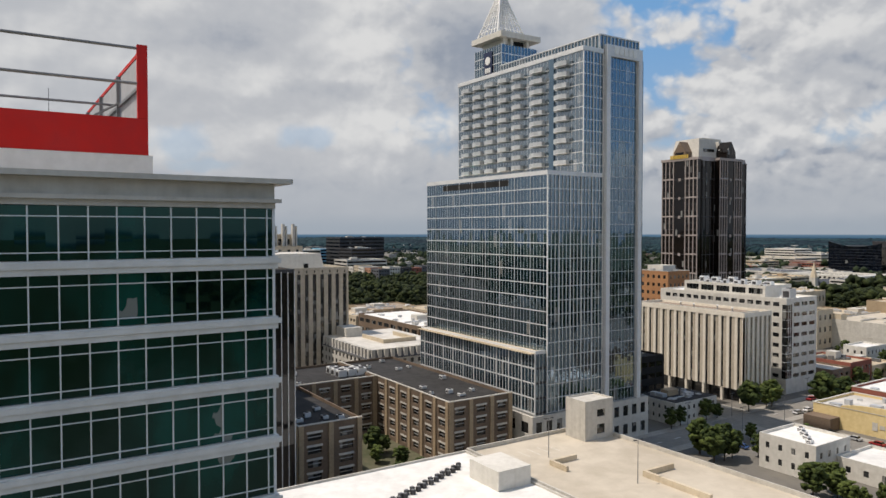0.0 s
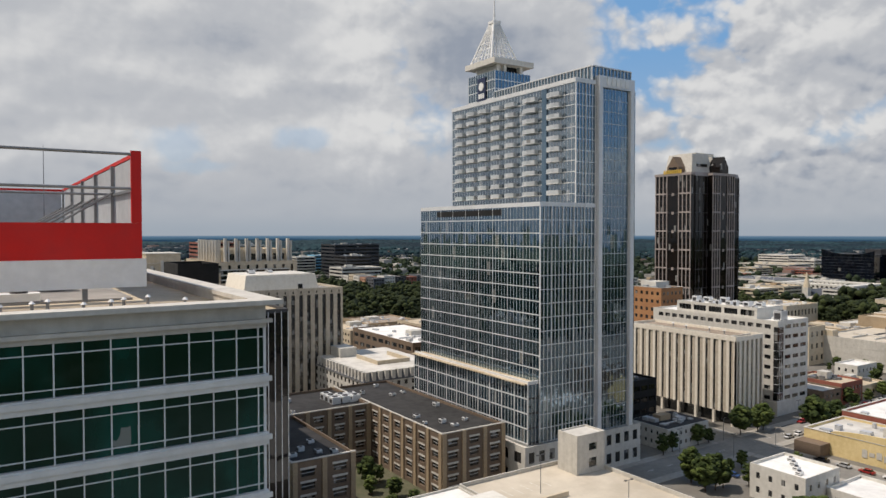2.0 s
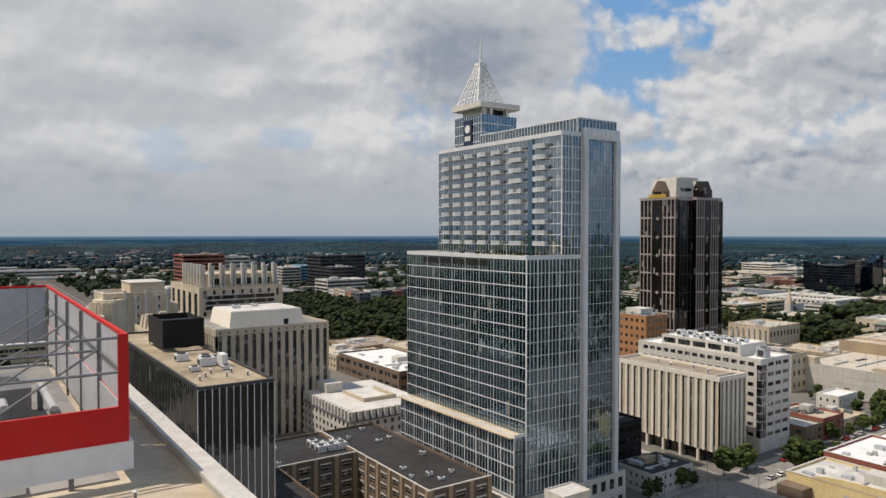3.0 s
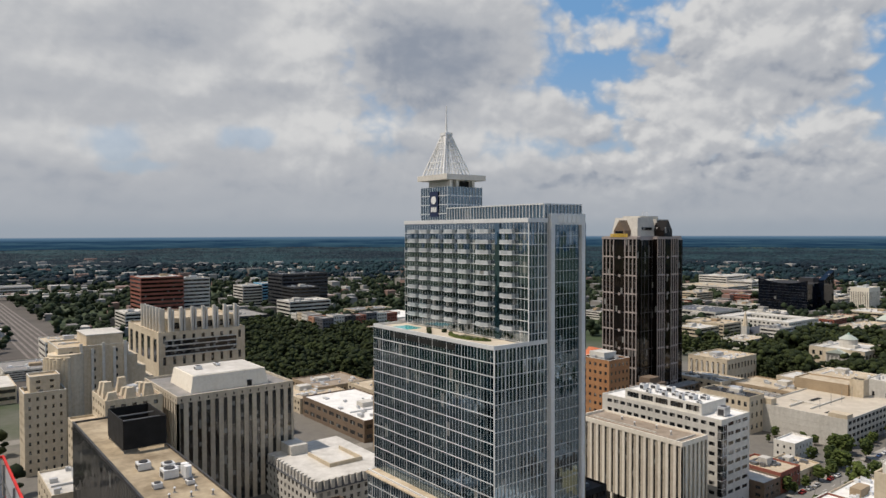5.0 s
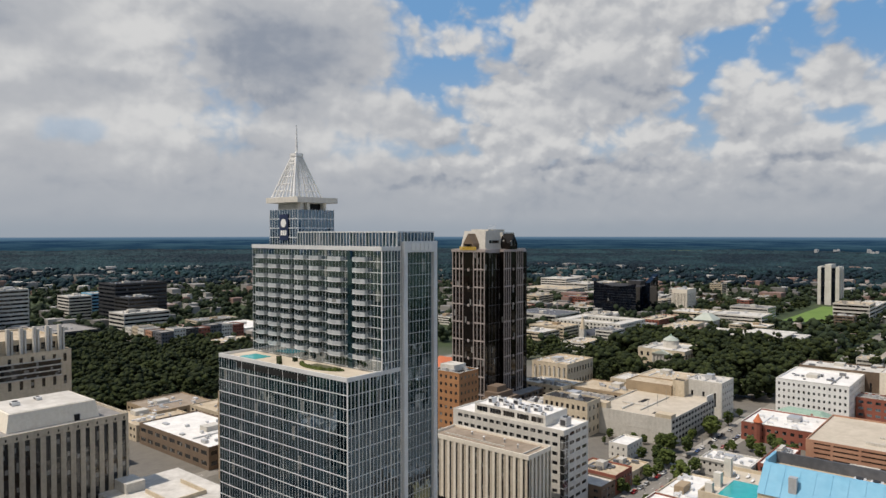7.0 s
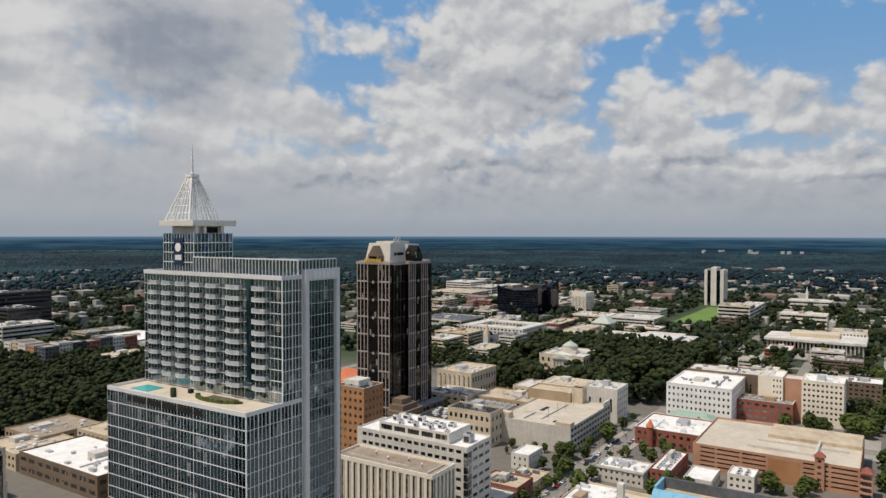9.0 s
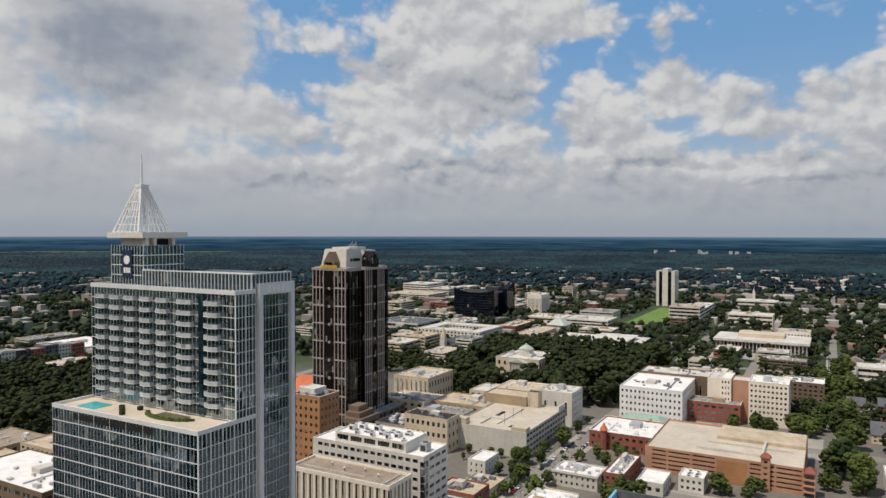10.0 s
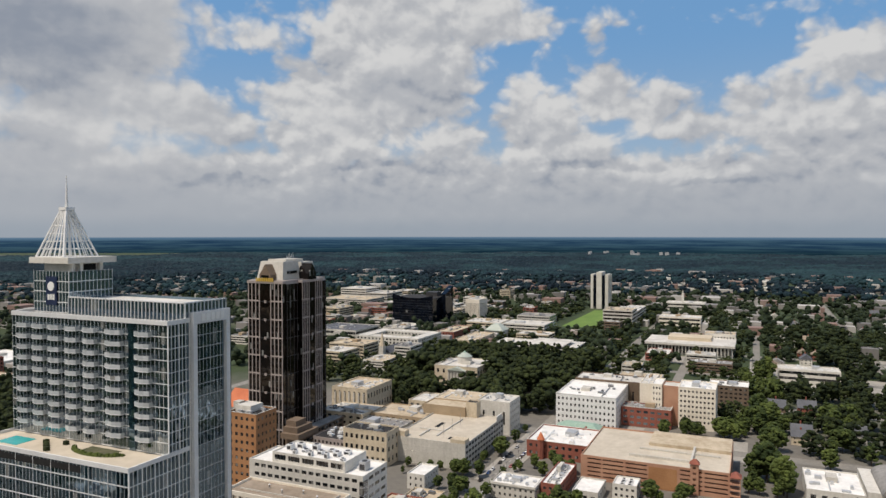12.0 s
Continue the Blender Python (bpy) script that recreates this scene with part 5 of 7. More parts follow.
block("white_shop", "white roofed low shop row with roof units", (372, 98, 410, 109), 9, M_red, M_roof_bright, (3, 2), (9, 2))
block("white_shop", "small white block with a white roof", (388, 60, 402, 73), 8.5, M_whitewall, M_roof_bright, (4, 2), (3, 2))
block("white_shop", "small white roofed annex", (374, 78, 396, 92), 7, M_concrete, M_roof_bright, (3, 1), (4, 1))
for k in range(7):
    part("roof_kerb", box(364.6 + k * 2.4, 110.6, 7.62, 365.4 + k * 2.4, 111.2, 8.1), M_alu, W1)
part("eaves", join(box(363.5, 109.5, 7.3, 382.5, 110.0, 8.6), box(363.5, 110.0, 7.3, 364.0, 135.4, 8.6)), M_whitewall, W1, "white projecting eaves")
for k in range(14):
    unit(376 + (k % 7) * 4.6, 101 + (k // 7) * 4.5, 8.2, 1.8, 1.6, 1.1)
for k in range(4):
    unit(391 + (k % 2) * 5, 64 + (k // 2) * 4, 7.7, 2.2, 2, 1.4)

# ---- the apartment tower with a roof pool beside the avenue ----
PT = building("pool_tower", "pale apartment tower with a roof pool terrace", (156, 6, 178, 60), 67.6, M_tan, M_deck, None, 0, None, 0.8)
PO = thing("swimming_pool", 163, 52, 66.8, "turquoise swimming pool on a roof terrace", "pool")
part("water", box(157.2, 49, 66.82, 169.5, 56.4, 67.0), M_water, PO)
part("edge", join(box(156.7, 48.5, 66.81, 157.2, 56.9, 67.08), box(169.5, 48.5, 66.81, 170, 56.9, 67.08), box(157.2, 48.5, 66.81, 169.5, 49, 67.08), box(157.2, 56.4, 66.81, 169.5, 56.9, 67.08)), M_stone, PO)
for k, (x, y, h) in enumerate(((171.0, 57.7, 71.3), (163.0, 57.4, 70.0), (158.0, 57.6, 69.0))):
    part("post", box(x, y, 66.81, x + 1.6, y + 1.6, h), M_whitewall, PT)
for k in range(6):
    x, y = 171.5 + (k % 2) * 2.4, 49.5 + k * 1.7
    ob = thing("sun_lounger", x, y, 66.8, "white sun lounger beside the roof pool", "sun lounger", "pool loungers")
    part("seat", box(x - 0.9, y - 0.3, 67.05, x + 0.5, y + 0.3, 67.15), M_white, ob)
    part("backrest", frustum(x + 0.5, y - 0.3, x + 0.9, y + 0.3, 67.1, 67.6, 0.1), M_white, ob)
    for dx in (-0.8, 0.7):
        for dy in (-0.25, 0.2):
            part("leg", box(x + dx, y + dy, 66.81, x + dx + 0.05, y + dy + 0.05, 67.05), M_steel, ob)
HB = thing("blue_roof_storey", 160, 27, 66.8, "upper storey with a pale blue metal roof slope", "roof storey")
part("wall", box(156.2, 6.4, 66.82, 177.6, 47.4, 70.0), M_tan, HB)
part("slope", ([(156.0, 6.0, 70.02), (156.0, 47.5, 70.02), (161.0, 47.5, 75.3), (161.0, 6.0, 75.3), (162.0, 47.5, 70.02), (162.0, 6.0, 70.02), (162.0, 47.5, 75.3), (162.0, 6.0, 75.3)], [(0, 3, 2, 1), (1, 2, 6, 4), (0, 5, 7, 3), (3, 7, 6, 2), (4, 6, 7, 5)]), M_blueroof, HB, "pale blue standing seam slope")
for k in range(14):
    y = 7.0 + k * 3.0
    part("seam", ([(155.9, y, 70.1), (155.9, y + 0.08, 70.1), (160.95, y + 0.08, 75.4), (160.95, y, 75.4), (156.1, y, 69.95), (156.1, y + 0.08, 69.95), (161.1, y + 0.08, 75.2), (161.1, y, 75.2)], list(BOXF)), M_blueroof, HB)
part("side_wall", box(162.02, 46.9, 70.02, 169.0, 47.5, 75.9), M_blueroof, HB)
part("rear_wall", box(168.4, 6.0, 70.02, 169.0, 46.88, 76.0), M_slate, HB)
part("recessed_roof", box(162.02, 6.0, 70.02, 168.38, 46.88, 73.6), M_roof_tan, HB)
part("kerb", box(163.2, 30.0, 73.62, 164.0, 44.0, 74.0), M_white, HB)
part("chimney_box", box(157.0, 40.0, 70.1, 158.4, 41.6, 74.4), M_alu, HB)
for k in range(3):
    unit(165.2, 24 + k * 3.0, 73.6, 2.0, 2.2, 0.9)

# ---- the near parking deck, stair tower and white roof ----
PD = block("parking_deck", "parking deck with a pale concrete top level", (96, 42, 136, 137.5), 13.5, M_concrete, M_deck, parapet=1.0)
part("ramp_wall", join(box(106.5, 114, 12.52, 107.2, 119.6, 13.7), box(107.2, 118.9, 12.52, 114.4, 119.6, 13.7)), M_tan, PD)
part("ramp_wall", join(box(118.5, 86, 12.52, 119.3, 103, 13.8), box(119.3, 102.3, 12.52, 128, 103, 13.8)), M_tan, PD)
for k in range(6):
    part("bay_line", box(100.5 + k * 3.0, 126, 12.51, 100.62 + k * 3.0, 131, 12.516), M_line, PD)
SB = (125.7, 127.8, 135.6, 134.9)
ST = thing("stair_tower", 130.6, 131, 12.5, "pale concrete stair tower on the parking deck", "stair tower")
f = {"S": (((4.2, 7.0),), ((13.8, 16.3), (18.2, 20.1)))}
part("wall", shell(SB, 12.51, 22.6, f, 0.4, 0.3, 0.4), M_concrete, ST)
glaze(SB, f, M_glass_dark, ST, 0.4)
part("roof", box(126, 128.1, 21.9, 135.3, 134.6, 22.2), M_roof_white, ST)
WR = block("white_roof_block", "low block with a bright white membrane roof", (38, 54.5, 95.7, 137.5), 13.1, M_concrete, M_roof_bright, parapet=0.5)
part("roof_hut", box(86.5, 112.5, 12.62, 95, 122.7, 16.7), M_whitewall, WR, "white plaster roof hut")
for k in range(26):
    x, y = 63 + k * 1.0 + (k % 3) * 0.15, 117.5 + k * 0.44 + (k % 2) * 0.95
    ob = thing("condenser", x, y, 12.6, "small dark condenser unit on a white roof", "air conditioner", "condenser row")
    part("casing", box(x - 0.42, y - 0.42, 12.6, x + 0.42, y + 0.42, 13.55), M_alu_dark, ob)
    part("fan", tube((x, y, 13.55), (x, y, 13.67), 0.35, 10), M_steel, ob)


def lamp(x, y, z, h, label="tall grey lamp pole with twin heads"):
    ob = thing("street_lamp", x, y, z, label, "street lamp", "lamp poles")
    part("pole", tube((x, y, z), (x, y, z + h), 0.11, 8, 0.07), M_steel, ob)
    part("arm", tube((x - 0.9, y, z + h - 0.05), (x + 0.9, y, z + h - 0.05), 0.05, 6), M_steel, ob)
    part("head", join(box(x - 1.3, y - 0.2, z + h - 0.1, x - 0.6, y + 0.2, z + h + 0.06), box(x + 0.6, y - 0.2, z + h - 0.1, x + 1.3, y + 0.2, z + h + 0.06)), M_alu_dark, ob)
    return ob


lamp(114.4, 100.7, 12.5, 9.3)
lamp(110, 123.8, 12.5, 9.3)
for k in range(12):
    lamp(196 + k * 24, 151.2, 0.16, 8, "grey street lamp on the pavement")
    lamp(206 + k * 24, 137.6, 0.16, 8, "grey street lamp on the pavement")


# ---- the brown brick flats ----
FL = thing("brick_flats", 95, 195, 0, "brown brick apartment house round a court with dark roof", "apartment building")
for wing in ((105.5, 159.5, 127.5, 231), (62, 202, 105.3, 231), (62, 159.5, 79, 201.8)):
    f = {"W": (even(span("W", wing), max(2, round(span("W", wing) / 7.5)), 0.42), floors(0.4, 17.0, 5, 0.28, 0.82)),
         "S": (even(span("S", wing), max(2, round(span("S", wing) / 7.5)), 0.42), floors(0.4, 17.0, 5, 0.28, 0.82))}
    part("wall", shell(wing, 0, 18.4, f, 0.8, 0.4, 0.5), M_brown, FL)
    part("roof", box(wing[0] + 0.35, wing[1] + 0.35, 17.3, wing[2] - 0.35, wing[3] - 0.35, 17.6), M_roof_dark, FL, "black bitumen roof")
    glaze(wing, f, M_glass_dark, FL, 0.5)
    for face in "WS":
        L = span(face, wing)
        n = max(2, round(L / 7.5))
        for k in range(n + 1):
            u = min(max(L * k / n, 0.7), L - 0.7)
            part("pier", slab_on(face, wing, u - 0.65, u + 0.65, 0, 18.6, -0.35, -0.004), M_tanbrick, FL)
        for u0, u1 in f[face][0]:
            for z0, z1 in f[face][1]:
                part("lintel", slab_on(face, wing, u0 - 0.3, u1 + 0.3, z1 + 0.02, z1 + 0.55, -0.12, -0.004), M_stone, FL)
                part("blind", slab_on(face, wing, u0, u1, z0 + (z1 - z0) * 0.45, z0 + (z1 - z0) * 0.52, 0.2, 0.4), M_alu, FL)
    part("coping", join(box(wing[0] - 0.1, wing[1] - 0.1, 18.61, wing[2] + 0.1, wing[1] + 0.4, 18.85), box(wing[0] - 0.1, wing[1] + 0.4, 18.61, wing[0] + 0.4, wing[3], 18.85)), M_stone, FL)
tagged(part("court_lawn", box(79.2, 159.5, 0, 105.3, 201.8, 0.2), M_court), "planted green court between brick wings", "lawn", kind="structure")
rng = random.Random(5)
for k in range(26):
    x, y = rng.choice([(rng.uniform(108, 125), rng.uniform(164, 227)), (rng.uniform(66, 104), rng.uniform(206, 227)), (rng.uniform(65, 76), rng.uniform(163, 197))])
    unit(x, y, 17.6, rng.uniform(1.0, 2.0), rng.uniform(1.0, 2.0), rng.uniform(0.8, 1.4))
for k in range(7):
    unit(97 + (k % 3) * 3.6, 211 + (k // 3) * 3.6, 17.6, 3.0, 2.6, 2.4, "large white rooftop air handler on a dark roof")

# ---- behind, to the west ----
MN = thing("mansard_block", 146, 275, 0, "stone block with dark toothed mansard and white roof", "building")
mb = (127, 249, 166, 302)
f = {"W": grid(mb, "W", 14, 0.45, 0.5, 14, 4), "S": grid(mb, "S", 11, 0.45, 0.5, 14, 4)}
part("wall", shell(mb, 0, 14, f, 0.3), M_stone, MN)
glaze(mb, f, M_glass_dark, MN)
part("mansard", frustum(126.6, 248.6, 166.4, 302.4, 14.02, 17.6, 1.6), M_slate, MN)
part("roof", box(128.1, 250.1, 17.61, 164.9, 300.9, 17.9), M_roof_white, MN)
for face, nn in (("W", 17), ("S", 13)):
    L = span(face, mb)
    for k in range(nn):
        u = L * (k + 0.5) / nn
        part("dormer", slab_on(face, mb, u - 0.8, u + 0.8, 14.5, 18.1, -0.2, 1.5), M_stone, MN)
part("roof_pit", join(box(140, 262, 17.91, 156, 262.5, 19.6), box(140, 262.5, 17.91, 140.5, 282, 19.6), box(155.5, 262.5, 17.91, 156, 282, 19.6)), M_tan, MN)
part("roof_hut", box(134, 286, 17.91, 142, 297, 22), M_stone, MN)
block("low_store", "low block with dark walls and white roof", (200, 333, 238, 408), 12.5, M_brown, M_roof_bright, (9, 2, 0.7), (7, 2, 0.7))
block("low_store", "low tan block with a parapet roof", (200, 412, 236, 452), 10, M_tan, M_roof_tan, (9, 2), (7, 2))
block("low_store", "low tan brick block", (140, 375, 178, 425), 9, M_tan, M_roof_brown, (9, 2), (7, 2))
block("low_store", "low brown block with a brown roof", (222, 430, 262, 470), 11, M_tanbrick, M_roof_brown, (9, 2), (7, 2))
block("low_store", "low tan block with a white roof hut", (242, 380, 280, 424), 13, M_tan, M_roof_tan, (9, 3), (7, 3))
block("tan_tower", "slim tan brick tower behind the glass tower", (197, 303, 222, 319), 45, M_tanbrick, M_roof_tan, (5, 10), (7, 10))
block("grey_store", "grey stone block with a brown roof", (232, 292, 268, 344), 18, M_stone, M_roof_brown, (10, 4), (8, 4))
DT = block("deco_tower", "cream art deco tower with stepped blocks", (62, 408, 96, 440), 57, M_tan, M_roof_tan, None, (3, 12, 0.14), cap=M_stone)
part("upper_stage", box(76, 411, 56.3, 94, 436, 62), M_tan, DT)
part("stage_cap", box(75.6, 410.6, 62.004, 94.4, 436.4, 62.5), M_stone, DT)
for k in range(8):
    a, c = math.pi * (1.0 + 0.5 * k / 8), math.pi * (1.0 + 0.5 * (k + 1) / 8)
    part("curved_bay", tube((66 + 9 * math.cos((a + c) / 2), 411 + 9 * math.sin((a + c) / 2), 0), (66 + 9 * math.cos((a + c) / 2), 411 + 9 * math.sin((a + c) / 2), 52 + (k % 2)), 1.75, 8), M_tan, DT)
part("bay_core", tube((66, 411, 0), (66, 411, 54), 8.6, 20), M_tan, DT)
for k in range(5):
    part("rib", box(72 + k * 5.4, 406.9, 10, 73.4 + k * 5.4, 407.98, 58.5 - k % 2 * 3), M_stone, DT)
for k in range(3):
    part("setback", box(96.2 + k * 5, 410 + k * 3, 0, 101.2 + k * 5, 438, 50 - k * 7), M_tan, DT)
block("deco_wing", "rounded cream wing of an art deco tower", (44, 386, 62, 404), 40, M_tan, M_roof_tan, (4, 9, 0.3), (5, 9, 0.3), cap=M_stone)
block("deco_wing", "stepped cream wing with a small roof", (47, 390, 60, 402), 47, M_tan, M_roof_tan, None, (2, 2, 0.3), z0=39.3, cap=M_stone)
SD = block("stepped_block", "small cream deco tower with crumbling roof units", (62, 302, 84, 326), 50, M_tan, M_roof_brown, (5, 12, 0.4), (5, 12, 0.4))
for k in range(9):
    part("pinnacle", frustum(63 + k % 3 * 7, 304 + k // 3 * 7, 67.5 + k % 3 * 7, 308 + k // 3 * 7, 49.2, 52.5 + (k * 5 % 4), 0.9), M_tan, SD, "crumbling stone roof pinnacle")
block("stepped_block", "cream stepped side block", (52, 296, 61.8, 322), 41, M_tan, M_roof_tan, (5, 10, 0.4), (2, 10, 0.4))
block("stepped_block", "low cream block with white roof", (37, 262, 52, 292), 30, M_tan, M_roof_white, (5, 7, 0.4), (3, 7, 0.4))
CH = block("finned_courthouse", "cream stone courthouse with tall roof fins", (123, 448, 178, 520), 55, M_tan, M_roof_tan, (5, 1, 0.5), (9, 3, 0.3), cap=M_tan, lo=0.55, hi=0.92, sill=14)
part("loggia_glass", box(127.0, 447.6, 40, 172, 447.97, 50), M_glass_dark, CH, "dark banded glass front")
for k in range(4):
    part("loggia_band", box(126.6, 447.2, 40 + k * 3.2, 172.4, 447.58, 40.7 + k * 3.2), M_stone, CH)
part("crown", shell((129, 453, 174, 505), 54.2, 63, {"S": (((3, 12), (16, 30), (34, 42)), ((56, 60),))}, 1.0, 0.5, 1.0), M_tan, CH)
part("crown_glass", box(130, 454.1, 54.3, 173, 454.4, 60.5), M_glass_dark, CH)
part("crown_roof", box(129.4, 453.4, 61.6, 173.6, 504.6, 61.9), M_roof_tan, CH)
for k in range(7):
    x = 130 + k * 7
    part("fin", join(box(x, 450.4, 46, x + 1.6, 452.9, 70), box(x + 2.3, 450.4, 46, x + 3.3, 452.9, 68.5)), M_stone, CH, "tall pale stone fin")
    part("fin", join(box(125.6, 455 + k * 7, 50, 128.9, 456.4 + k * 7, 69)), M_stone, CH, "tall pale stone fin")
ANT = thing("antenna_mast", 12, 175, 0, "thin grey guyed antenna mast", "mast")
part("pole", tube((8.5, 128, 68.7), (8.5, 128, 88.5), 0.09, 6, 0.04), M_steel, ANT)

# ---- east of the street, near ----
block("white_flat", "white stucco block with a flat white roof", (180, 99, 197, 115), 9.6, M_whitewall, M_roof_bright, (4, 2, 0.3), (4, 2, 0.3))
for k in range(4):
    unit(184 + k * 3.1, 103 + (k * 5 % 4) * 2.6, 8.8, 1.7, 1.5, 1.0, "small white roof unit on a stucco block", M_white)
block("white_flat", "lower white annex with a white roof", (190, 84, 208, 98.8), 5.5, M_whitewall, M_roof_bright, (3, 1, 0.3), (3, 1, 0.3))
YB = block("yellow_hall", "yellow stucco hall with a curved gable and mural", (236, 86, 262, 131), 7.2, M_yellow, M_roof_white, None, None, cap=M_whitewall)
part("curved_gable", ([(235.9, 100 + 22 * math.cos(a) , 7.4 + 2.2 * math.sin(a)) for a in [math.pi * k / 16 for k in range(17)]] + [(236.4, 100 + 22 * math.cos(a), 7.4 + 2.2 * math.sin(a)) for a in [math.pi * k / 16 for k in range(17)]],
                      [tuple(range(17)), tuple(range(33, 16, -1))] + [(k, k + 17, k + 18, k + 1) for k in range(16)]), M_yellow, YB)
for k in range(7):
    part("mural_bar", box(235.84, 97 + k * 2.2, 2.0 + (k % 3) * 0.4, 235.88, 98.6 + k * 2.2, 4.6 - (k % 2) * 0.6), M_stone, YB, "faded pale mural bar")
part("hut", box(230, 122, 0, 235.8, 131, 4.0), M_brown, YB)
block("red_store", "red brick store with a white roof", (263, 84, 300, 132), 9, M_red, M_roof_bright, (8, 2), (7, 2), cap=M_whitewall)
for k in range(8):
    unit(267 + k % 4 * 8, 92 + k // 4 * 20, 8.2, 2.4, 2.0, 1.2)
block("red_store", "brown brick store with arched bays", (232, 66, 256, 84), 12, M_brown, M_roof_grey, (5, 3), (5, 3))
block("red_store", "white roofed shop row", (302, 112, 340, 134), 7, M_tan, M_roof_bright, (4, 1), (8, 1))


# ---- the civic quarter to the north ----
CP = block("capitol", "pale stone capitol with columns and a small copper dome", (613, 240, 660, 284), 19, M_tan, M_roof_white, (7, 2, 0.4), (7, 2, 0.4), cap=M_stone)
part("portico", box(610, 251, 0, 614.9, 269, 15.5), M_stone, CP)
for k in range(6):
    part("column", tube((609.4, 252.2 + k * 3.1, 1), (609.4, 252.2 + k * 3.1, 13.5), 0.7, 10), M_stone, CP)
part("pediment", gable(608.4, 250.5, 615, 269.5, 15.52, 19.0, "x"), M_copper_pale, CP)
part("drum", tube((636, 262, 18.2), (636, 262, 25), 7.0, 20), M_stone, CP)
part("dome", tube((636, 262, 25), (636, 262, 28.5), 7.4, 20, 2.2), M_copper_pale, CP)
part("finial", tube((636, 262, 28.5), (636, 262, 30.5), 1.4, 10, 0.3), M_copper, CP)
S1 = thing("slab_tower", 1367, 276, 0, "white slab tower with dark vertical window strips", "skyscraper")
part("glass_body", box(1351, 263, 0, 1384, 289, 64), M_glass_navy, S1)
for y0, y1, z in ((260, 264.5, 66), (271, 281, 70), (287, 292, 66)):
    part("white_shaft", box(1349, y0, 0, 1386, y1, z), M_whitewall, S1)
for x0, x1 in ((1349, 1353), (1365, 1370), (1382, 1386)):
    part("white_shaft", box(x0, 258.5, 0, x1, 259.98, 65), M_whitewall, S1)


def banded(name, label, b, z, n, wall, glass, roof=None, lo=0.3, hi=0.8, group=""):
    """A block with window bands all along each storey."""
    return building(name, label, b, z, wall, roof or M_roof_white, {f: (((0.8, span(f, b) - 0.8),), floors(1.0, z - 1.0, n, lo, hi)) for f in "WS"}, 0, glass, 0.8, 0.3, None, "building", group)


banded("terraced_office", "brown and white banded office with flat roof", (1084, 172, 1130, 216), 28, 5, M_stone, M_glass_bronze, M_roof_tan)
banded("terraced_office", "lower pale wing of a banded office", (1132, 172, 1230, 200), 22, 4, M_stone, M_glass_dark, M_roof_white)
LG = banded("legislature", "white columned legislature with wide flat roofs", (781, 198, 862, 256), 9, 1, M_whitewall, M_glass_dark, M_roof_white, 0.15, 0.8)
part("roof_slab", box(777, 194, 9.02, 866, 260, 10.2), M_roof_white, LG)
part("upper_tier", box(800, 208, 10.22, 848, 246, 13.5), M_glass_navy, LG)
part("upper_slab", box(797, 205, 13.52, 851, 249, 14.4), M_roof_white, LG)
for k in range(18):
    part("column", box(778, 196 + k * 3.6, 0, 778.8, 196.8 + k * 3.6, 9.0), M_whitewall, LG)
block("white_annex", "low white wings with flat roofs", (820, 262, 870, 300), 9, M_whitewall, M_roof_white, (9, 2), (9, 2))
MU = building("museum", "long white museum with an overhanging roof and columns", (880, 27, 930, 120), 12.0, M_whitewall, M_roof_white, {"W": (even(93, 24, 0.75), ((2.0, 10.5),))}, 0, M_glass_dark, 0.5, 1.5)
part("roof_slab", box(874, 23, 12.02, 936, 124, 14.5), M_roof_white, MU)
for k in range(25):
    part("column", box(876, 25.5 + k * 3.95, 0, 876.8, 26.3 + k * 3.95, 12.0), M_whitewall, MU)
part("roof_block", box(900, 50, 14.52, 930, 100, 18.5), M_tan, MU)
block("white_hall", "white columned hall with a flat roof", (936, 24, 962, 60), 20, M_whitewall, M_roof_tan, (10, 2), None)
banded("white_hall", "white office hall with window bands", (1105, 76, 1140, 136), 19, 3, M_cream, M_glass_dark)
banded("white_hall", "low white hall with a flat roof", (1387, 88, 1430, 157), 14, 2, M_whitewall, M_glass_dark)
CHP = thing("steeple", 1380, 128, 14, "white pointed church steeple above a hall", "steeple")
part("shaft", box(1400, 126, 13.2, 1404, 130, 24), M_whitewall, CHP)
part("spire", tube((1402, 128, 24), (1402, 128, 38), 2.6, 8, 0.1), M_whitewall, CHP)
WB = block("white_cube_office", "white office cube with vertical slots", (1055, 408, 1092, 432), 38, M_cream, M_roof_white, (10, 1, 0.35), (12, 1, 0.35), lo=0.12, hi=0.86)
NV = thing("navy_glass_office", 1020, 495, 0, "dark navy glass office with a sweeping roofline", "office building")
part("glass_body", box(988, 460, 4, 1050, 530, 43), M_glass_navy, NV)
part("plinth", box(984, 456, 0, 1054, 534, 3.98), M_stone, NV)
part("prow", ([(1020, 452, 4), (1050, 452, 4), (1050, 459.9, 4), (1020, 459.9, 4), (1020, 452, 48), (1050, 452, 60), (1050, 459.9, 60), (1020, 459.9, 48)], list(BOXF)), M_glass_navy, NV, "dark sloped glass prow")
NR = [(y, 43.2 + 7.0 * ((y - 492) / 38) ** 2) for y in [460 + 5 * k for k in range(15)]]
part("sweeping_parapet", ([(987.4, y, 42.0) for y, z in NR] + [(987.4, y, z) for y, z in NR] + [(988.4, y, 42.0) for y, z in NR] + [(988.4, y, z) for y, z in NR],
     [f for k in range(14) for f in ((k, k + 15, k + 16, k + 1), (k + 30, k + 31, k + 46, k + 45), (k + 15, k + 45, k + 46, k + 16))]), M_glass_navy, NV, "dark glass parapet with a dipping edge")
